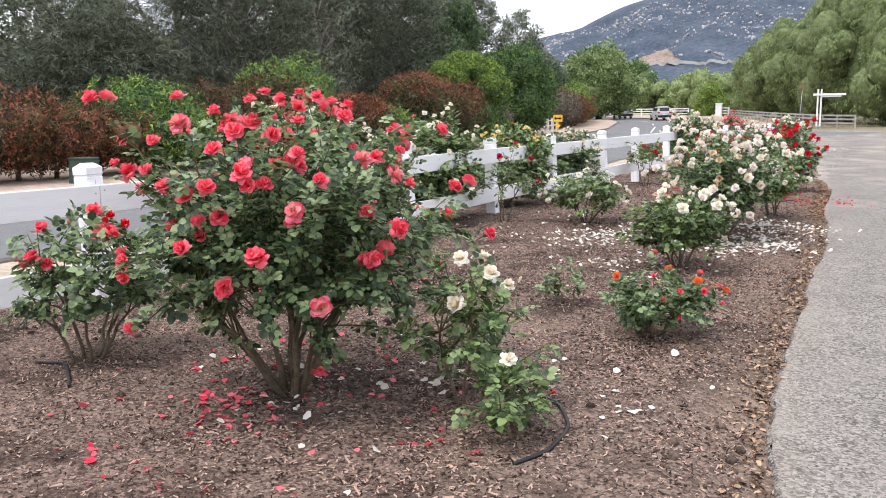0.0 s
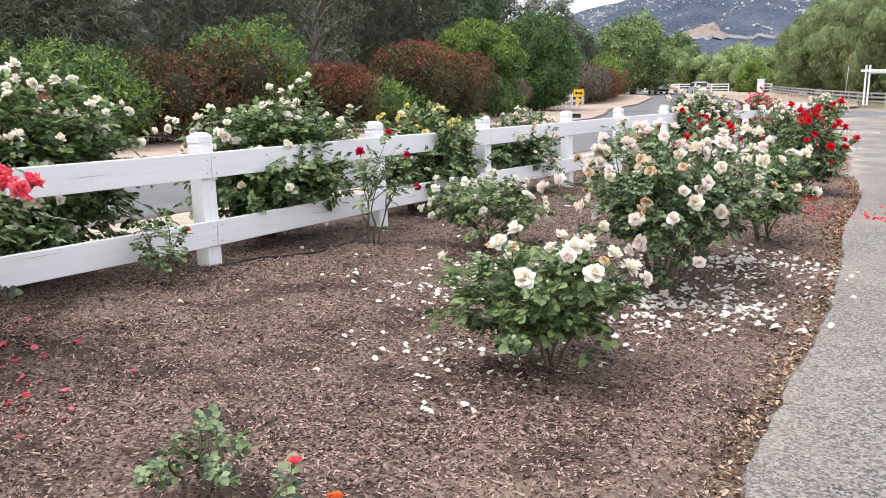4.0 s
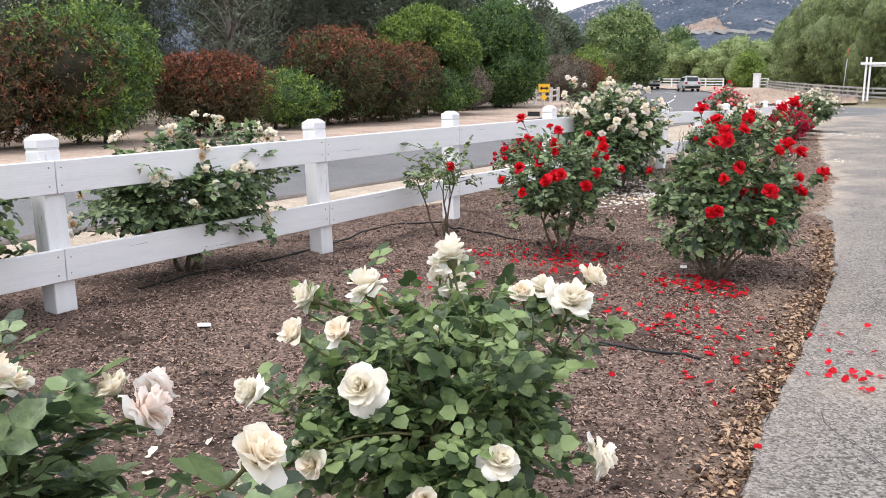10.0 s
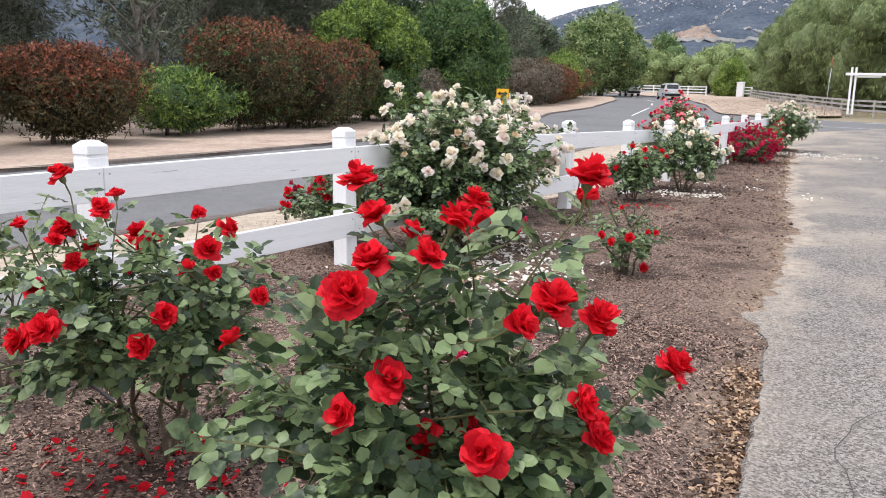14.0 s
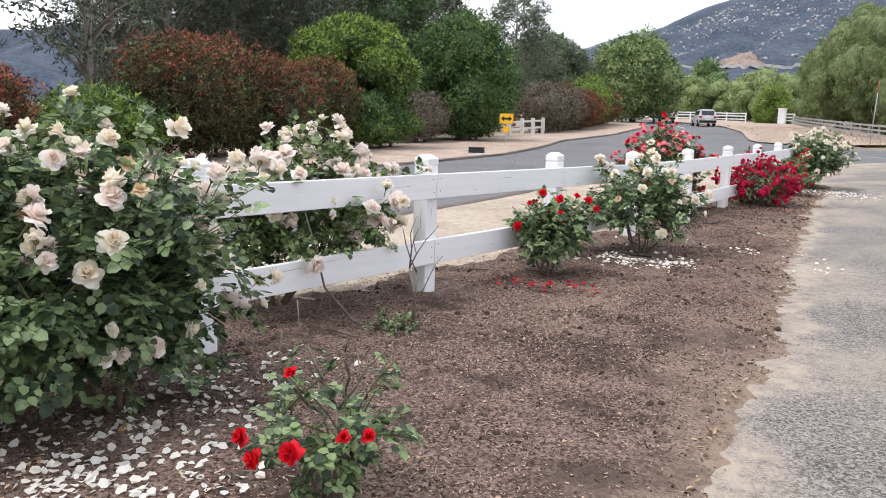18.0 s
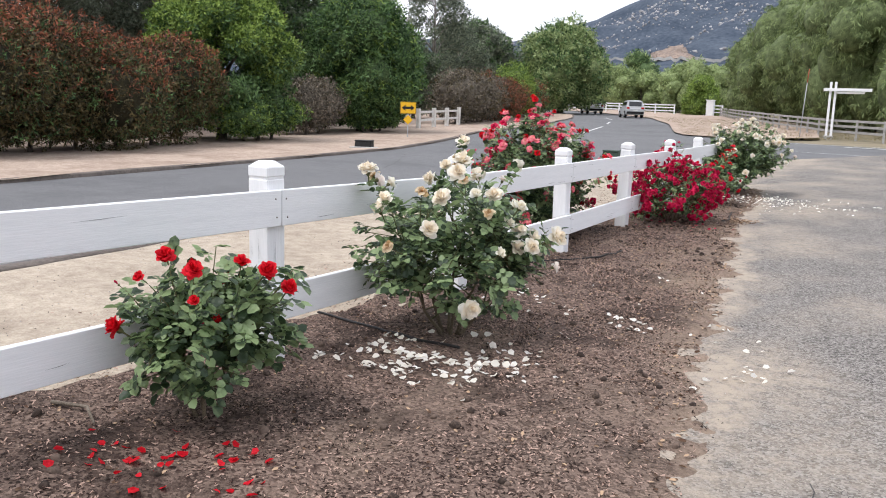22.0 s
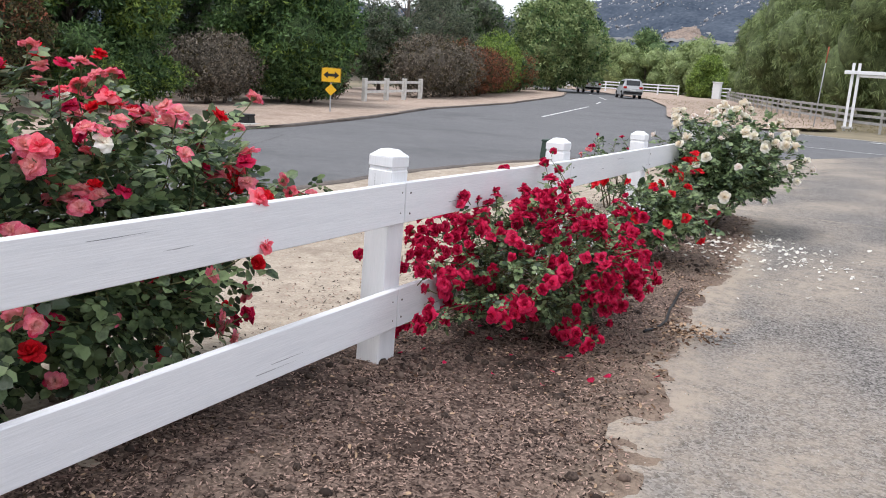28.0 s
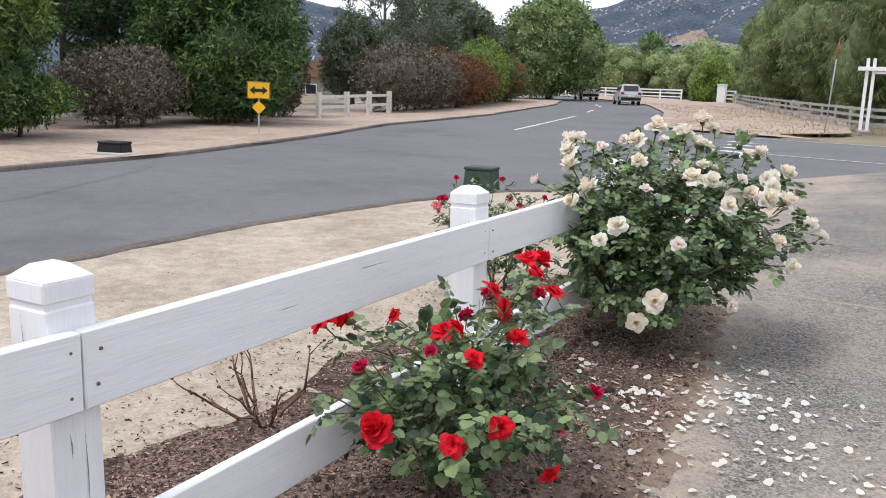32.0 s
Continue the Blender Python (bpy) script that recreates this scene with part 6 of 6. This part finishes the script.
def sign(x, y):
    g = float(ground_z(y))
    thing = tagged(empty("road_sign", x, y, g, 33), "yellow warning sign with a black double arrow", "road sign")
    part("pole", box(bmesh.new(), 0.05, 0.04, 1.75, pose(0, 0.03, 0.68), 0.006), STEEL, thing)
    part("arrow_plate", box(bmesh.new(), 0.7, 0.012, 0.52, pose(0, 0, 1.29), 0.004), YEL, thing)
    part("diamond_plate", box(bmesh.new(), 0.3, 0.012, 0.3, pose(0, 0, 0.77, 0, 45), 0.004), YEL, thing)
    bm = bmesh.new()
    for sgn in (-1, 1):
        pts = [(0, -0.05), (0.12, -0.05), (0.12, -0.13), (0.28, 0), (0.12, 0.13), (0.12, 0.05), (0, 0.05)]
        bm.faces.new([bm.verts.new((sgn * a, -0.0115, 1.29 + b)) for a, b in pts])
    part("arrow", bm, BLK, thing, "black double-headed arrow")
    bm = bmesh.new()
    for dx in (-0.335, 0.335):
        box(bm, 0.012, 0.003, 0.5, pose(dx, -0.0085, 1.29))
    for dz in (-0.247, 0.247):
        box(bm, 0.66, 0.003, 0.012, pose(0, -0.0085, 1.29 + dz))
    part("border", bm, BLK, thing, "thin black border")


sign(-16.55, 47.3)


def lid_box(label, x, y, w, d, h, rz, body, lid, name):
    thing = tagged(empty(name, x, y, float(ground_z(y)), rz), label, "utility box")
    bm = bmesh.new()
    got = bmesh.ops.create_cube(bm, size=1.0, matrix=pose(0, 0, h / 2 - 0.05) @ Matrix.Diagonal((w, d, h, 1)))
    for v in got["verts"]:
        if v.co.z > h / 2:
            v.co.x *= 0.9
            v.co.y *= 0.9
    bmesh.ops.bevel(bm, geom=list(bm.edges), offset=0.015, segments=2, affect="EDGES")
    part("body", bm, body, thing)
    part("lid", box(bmesh.new(), w * 0.96, d * 0.96, 0.05, pose(0, 0, h - 0.03), 0.012), lid, thing)
    return thing


lid_box("low black drainage box at the kerb", -13.5, 39.7, 0.62, 0.42, 0.26, 18, BLK, BLK, "drain_box")
part("pad", box(bmesh.new(), 0.9, 0.6, 0.06, pose(-13.4, 39.55, float(ground_z(39.55)) + 0.0, 0, 0, 18), 0.01), CONCRETE, label="thin concrete pad under a box", category="pad")
lid_box("green utility cabinet behind the fence", -4.65, 40.0, 0.5, 0.45, 0.36, 8, BOXGREEN, BOXGREEN, "utility_box")
lid_box("small green utility cabinet under the trees", -11.9, 4.4, 0.55, 0.5, 0.62, 10, BOXGREEN, BOXGREEN, "utility_box")


def tee_post(x, y):
    g = float(ground_z(y))
    thing = tagged(empty("sign_post", x, y, g, 8), "tall white double post with a cross arm", "sign post")
    for dx in (-0.13, 0.13):
        part("upright", box(bmesh.new(), 0.13, 0.13, 3.3, pose(dx, 0, 1.45), 0.01), WHITE, thing)
    part("arm", box(bmesh.new(), 2.5, 0.1, 0.17, pose(0.75, -0.12, 2.66), 0.01), WHITE, thing)
    part("foot", box(bmesh.new(), 0.5, 0.4, 0.12, pose(0, 0, 0.0), 0.02), CONCRETE, thing)
    part("hanging_board", box(bmesh.new(), 1.5, 0.05, 0.12, pose(0.9, -0.12, 2.5), 0.01), OLDWHITE, thing)


tee_post(-1.45, 68.8)
pole = tagged(empty("marker_pole", -2.75, 66.8, float(ground_z(66.8))), "leaning grey pole with a red top", "pole")
part("shaft", tube(bmesh.new(), [(0, 0, -0.2), (0.08, 0, 1.8), (0.14, 0, 3.2)], [0.035, 0.03, 0.025], 8), STEEL, pole)
part("red_tip", tube(bmesh.new(), [(0.13, 0, 3.0), (0.17, 0, 3.75)], [0.032, 0.028], 8), RUSTY, pole)


def ranch_fence(label, pts, height, rails, step, material, r=0.07):
    """A far post-and-rail fence along points (x, y)."""
    x0, y0 = pts[0]
    thing = tagged(empty("far_fence", x0, y0, float(ground_z(y0))), label, "fence")
    o = thing.matrix_basis.translation
    spots = []
    for (a, b), (c, d) in zip(pts, pts[1:]):
        k = max(1, round(math.hypot(c - a, d - b) / step))
        spots += [(a + (c - a) * i / k, b + (d - b) * i / k) for i in range(k)]
    spots.append(pts[-1])
    for x, y in spots:
        p = part("post", box(bmesh.new(), r * 2, r * 2, height + 0.4, pose(0, 0, height / 2 - 0.2), 0.01), material, thing)
        p.matrix_basis = Matrix.Translation(Vector((x, y, float(ground_z(y)))) - o)
    for (xa, ya), (xb, yb) in zip(spots, spots[1:]):
        for h in rails:
            a, b = Vector((xa, ya, float(ground_z(ya)) + h)), Vector((xb, yb, float(ground_z(yb)) + h))
            rl = part("rail", box(bmesh.new(), 0.04, (b - a).length - 0.01, 0.13), material, thing)
            rl.matrix_basis = Matrix.Translation((a + b) / 2 - o) @ (b - a).to_track_quat("Y", "Z").to_matrix().to_4x4()
    return thing


ranch_fence("old white post and rail fence in a gap", [(-21.3, 55.9), (-21.9, 58.6), (-22.4, 61.0), (-22.9, 63.4)], 1.1, (0.45, 0.9), 2.5, OLDWHITE, 0.1)
ranch_fence("grey-white paddock fence under pepper trees", [(1.5, 66.2), (-1.4, 69.6), (-6.0, 81.5), (-13.6, 104.7), (-18.5, 121)], 1.0, (0.3, 0.62, 0.92), 2.4, GREYWOOD, 0.06)
ranch_fence("white paddock fence along the bend", [(-25.0, 124.5), (-33, 126.5), (-42, 131)], 1.25, (0.4, 0.8, 1.15), 2.4, WHITE, 0.08)
ranch_fence("white gate fence beside a pillar", [(-18.4, 121.5), (-20.9, 122.6)], 1.3, (0.4, 0.8, 1.2), 1.3, WHITE, 0.08)
pillar = tagged(empty("gate_pillar", -19.9, 121.8, float(ground_z(121.8))), "square white gate pillar with a cap", "pillar")
part("shaft", box(bmesh.new(), 0.85, 0.85, 1.9, pose(0, 0, 0.85), 0.02), WHITE, pillar)
part("cap", box(bmesh.new(), 1.0, 1.0, 0.12, pose(0, 0, 1.84), 0.03), WHITE, pillar)
ranch_fence("weathered rail fence behind the shrubs", [(-20.6, 40.5), (-22.2, 48.0)], 0.95, (0.4, 0.8), 2.4, OLDWHITE)

# ---- house in the gap between the trees ----
ROOF = mat("roof_tile", (0.16, 0.09, 0.06), (0.28, 0.17, 0.12), 2.0, 0.85, 0.5, 10)
STUCCO = mat("stucco", (0.26, 0.23, 0.19), (0.36, 0.32, 0.27), 1.0, 0.9)
GLASS = mat("dark_window", (0.02, 0.022, 0.025), (0.05, 0.052, 0.055), 2.0, 0.15)
hx, hy = -54.5, 99.0
house = tagged(empty("house", hx, hy, float(ground_z(hy)) - 1.3, 30), "small tan house with a brown pitched roof", "house")
part("wall", box(bmesh.new(), 8, 7, 3.0, pose(0, 0, 1.4)), STUCCO, house)
bm = bmesh.new()
A = [bm.verts.new(p) for p in ((-4.7, -4, 2.85), (4.7, -4, 2.85), (4.7, 4, 2.85), (-4.7, 4, 2.85), (0, -4, 5.4), (0, 4, 5.4))]
for f in ((0, 1, 4), (2, 3, 5), (0, 4, 5, 3), (4, 1, 2, 5), (3, 2, 1, 0)):
    bm.faces.new([A[i] for i in f])
part("roof", bm, ROOF, house)
for dx in (-2.2, 2.2):
    w = part("window", box(bmesh.new(), 1.2, 0.08, 1.1, pose(dx, -3.53, 1.6)), WHITE, house)
    part("pane", box(bmesh.new(), 1.0, 0.02, 0.9, pose(dx, -3.585, 1.6)), GLASS, w)

# ---- cars on the far road ----
RUBBER = mat("tyre_rubber", (0.012, 0.012, 0.012), (0.03, 0.03, 0.03), 20.0, 0.9)
LAMP = mat("tail_lamp", (0.3, 0.008, 0.006), (0.5, 0.02, 0.015), 8.0, 0.25)
CARGLASS = mat("car_glass", (0.012, 0.014, 0.016), (0.03, 0.033, 0.036), 4.0, 0.08, spec=0.6)


def car(label, x, y, rz, paint, tall):
    z = float(ground_z(y)) - 0.06
    thing = tagged(empty("car", x, y, z, rz), label, "car")
    sec = [(-2.25, 0.45, 0.95), (-2.3, 0.8, 1.0), (-2.2, 1.02, 0.98), (-2.0, tall, 0.72), (-1.2, tall + 0.06, 0.74), (0.2, tall, 0.74), (0.95, 1.05, 0.9), (2.05, 0.92, 0.88), (2.28, 0.62, 0.9), (2.2, 0.4, 0.9)]
    bm = bmesh.new()
    L = [[bm.verts.new((s * w * 0.93, l, h)) for l, h, w in sec] + [bm.verts.new((s * 0.9, 2.1, 0.3)), bm.verts.new((s * 0.9, -2.15, 0.3))] for s in (-1, 1)]
    n = len(L[0])
    bm.faces.new(L[0]), bm.faces.new(L[1][::-1])
    for i in range(n):
        bm.faces.new((L[0][i], L[1][i], L[1][(i + 1) % n], L[0][(i + 1) % n]))
    bmesh.ops.recalc_face_normals(bm, faces=list(bm.faces))
    bmesh.ops.bevel(bm, geom=list(bm.edges), offset=0.06, segments=2, affect="EDGES")
    part("body", bm, paint, thing)
    part("rear_window", box(bmesh.new(), 1.22, 0.03, (tall - 1.1) * 0.8, pose(0, -2.115, (1.06 + tall) / 2, -14), 0.01), CARGLASS, thing)
    for s in (-1, 1):
        part("side_window", box(bmesh.new(), 0.02, 2.1, (tall - 1.1) * 0.62, pose(s * 0.785, -0.55, (1.06 + tall) / 2, 0, s * -17), 0.01), CARGLASS, thing)
        part("tail_light", box(bmesh.new(), 0.3, 0.08, 0.2, pose(s * 0.72, -2.24, 0.95), 0.02), LAMP, thing)
        for l in (-1.4, 1.4):
            wheel = part("wheel", tube(bmesh.new(), [(s * 0.72, l, 0.34), (s * 0.93, l, 0.34)], [0.34, 0.34], 20), RUBBER, thing)
            part("rim", tube(bmesh.new(), [(s * 0.9, l, 0.34), (s * 0.945, l, 0.34)], [0.2, 0.19], 14), STEEL, wheel)
    part("bumper", box(bmesh.new(), 1.7, 0.12, 0.22, pose(0, -2.3, 0.5), 0.04), RUBBER, thing)
    part("number_plate", box(bmesh.new(), 0.5, 0.02, 0.14, pose(0, -2.345, 0.72), 0.005), TAG, thing)


SILVER = mat("silver_paint", (0.42, 0.43, 0.44), (0.5, 0.51, 0.52), 1.0, 0.3, spec=0.5)
car("silver sport utility car driving away on the road", -23.0, 100.0, 28, SILVER, 1.68)
car("white estate car driving away on the road", -32.0, 113.0, 34, WHITE, 1.5)

# ---- cut slope and road on the mountain ----
def reach(el, az):
    """The distance at which the slope first stands that many degrees high."""
    for d in range(640, 1650, 6):
        p = slope(az, d)
        if math.degrees(math.atan2(p.z - 1.5, math.hypot(p.x, p.y))) > el:
            return d
    return 1640


V_ = []
for el in np.linspace(3.5, 4.5, 16):
    k = el - 3.5
    for u in np.linspace(-1, 1, 30):
        a = -14.7 + 0.5 * k + u * (1.6 * (1 - k) ** 0.8 + 0.1) * (1 + 0.5 * noise.noise((el * 3, u * 0.5, 2.0)))
        d = reach(el + 0.12 * noise.noise((u * 2.5, 4.0, k)), a)
        V_.append(slope(a, d) + Vector((0, -1, 0.8)))
i_ = np.arange(len(V_)).reshape(16, 30)
part("cut_slope", mesh_np("cut_slope", np.array(V_), np.stack([i_[:-1, :-1], i_[:-1, 1:], i_[1:, 1:], i_[1:, :-1]], -1).reshape(-1, 4), True), CUT, label="bare tan cut slope above a road", category="hillside", kind="structure")
verts = []
for a in np.linspace(-24, -8, 80):
    p = slope(a, reach(3.42, a))
    verts += [p + Vector((0, -2, 1.0)), p + Vector((0, -2, 4.2))]
part("mountain_road", mesh_np("mountain_road", np.array(verts), np.array([(2 * i, 2 * i + 2, 2 * i + 3, 2 * i + 1) for i in range(79)])), CONCRETE, label="pale road embankment along the mountain foot", category="road", kind="structure")

# ---- nails and splits in the fence ----
NAIL = mat("nail_rust", (0.08, 0.06, 0.05), (0.2, 0.16, 0.14), 20.0, 0.7)
nail = bmesh.new()
bmesh.ops.create_cone(nail, cap_ends=True, segments=8, radius1=0.006, radius2=0.004, depth=0.005, matrix=pose(0, 0, 0, 0, 90))
NAIL_MESH = bpy.data.meshes.new("nail")
nail.to_mesh(NAIL_MESH), nail.free()
NAIL_MESH.materials.append(NAIL)
r = random.Random(12)
for y, x, top, lean in POSTS[1:-1]:
    for drop in RAILS:
        for dy in (-0.045, 0.045):
            for dz in (-0.055, 0.055):
                nl = part("nail", NAIL_MESH, None, fence)
                nl.matrix_basis = pose(x + 0.1195 - lean * drop / 1.1, y + dy + r.uniform(-0.012, 0.012), top - drop + dz + r.uniform(-0.015, 0.015))
SPLIT = mat("wood_split", (0.16, 0.16, 0.165), (0.36, 0.36, 0.36), 30.0, 0.9)
for y, x, top, lean in POSTS[1:]:
    for k in range(r.choice((2, 3, 4))):
        # drying splits down the faces of a post, thin wedges set just proud
        face, at_ = r.choice((0, 1)), r.uniform(-0.05, 0.05)
        z0 = -r.choice((0.12, 0.16, 0.44, 0.5))
        z1 = z0 - r.uniform(0.05, 0.25)
        mid_x = at_ + r.uniform(-0.008, 0.008)
        w = r.uniform(0.0012, 0.003)
        bm = bmesh.new()
        if face:
            P = [(at_, -0.0765, z0), (mid_x + w, -0.0765, (z0 + z1) / 2), (mid_x, -0.0765, z1), (mid_x - w, -0.0765, (z0 + z1) / 2)]
        else:
            P = [(0.0765, at_, z0), (0.0765, mid_x + w, (z0 + z1) / 2), (0.0765, mid_x, z1), (0.0765, mid_x - w, (z0 + z1) / 2)]
        bm.faces.new([bm.verts.new(p) for p in P])
        part("split", bm, SPLIT, fence).matrix_basis = pose(x, y, top, 0, math.degrees(math.atan2(lean, 1.1)))
for (y0, *_), (y1, *_) in zip(POSTS[1:], POSTS[2:]):
    for drop in RAILS:
        for k in range(2):
            y = y0 + (y1 - y0) * r.uniform(0.06, 0.8)
            long_, z = r.uniform(0.1, 0.5), POST_TOP(y) - drop + r.uniform(-0.085, 0.075)
            bm = bmesh.new()
            bm.faces.new([bm.verts.new((0, a * long_, b)) for a, b in ((0, 0), (0.5, -0.0014), (1, 0.004), (0.5, 0.0018))])
            part("split", bm, SPLIT, fence).matrix_basis = Matrix.Translation(((POST_X(y) - LEAN(y) * drop / 1.1 + POST_X(y + long_) - LEAN(y + long_) * drop / 1.1) / 2 + 0.1205, y, z))
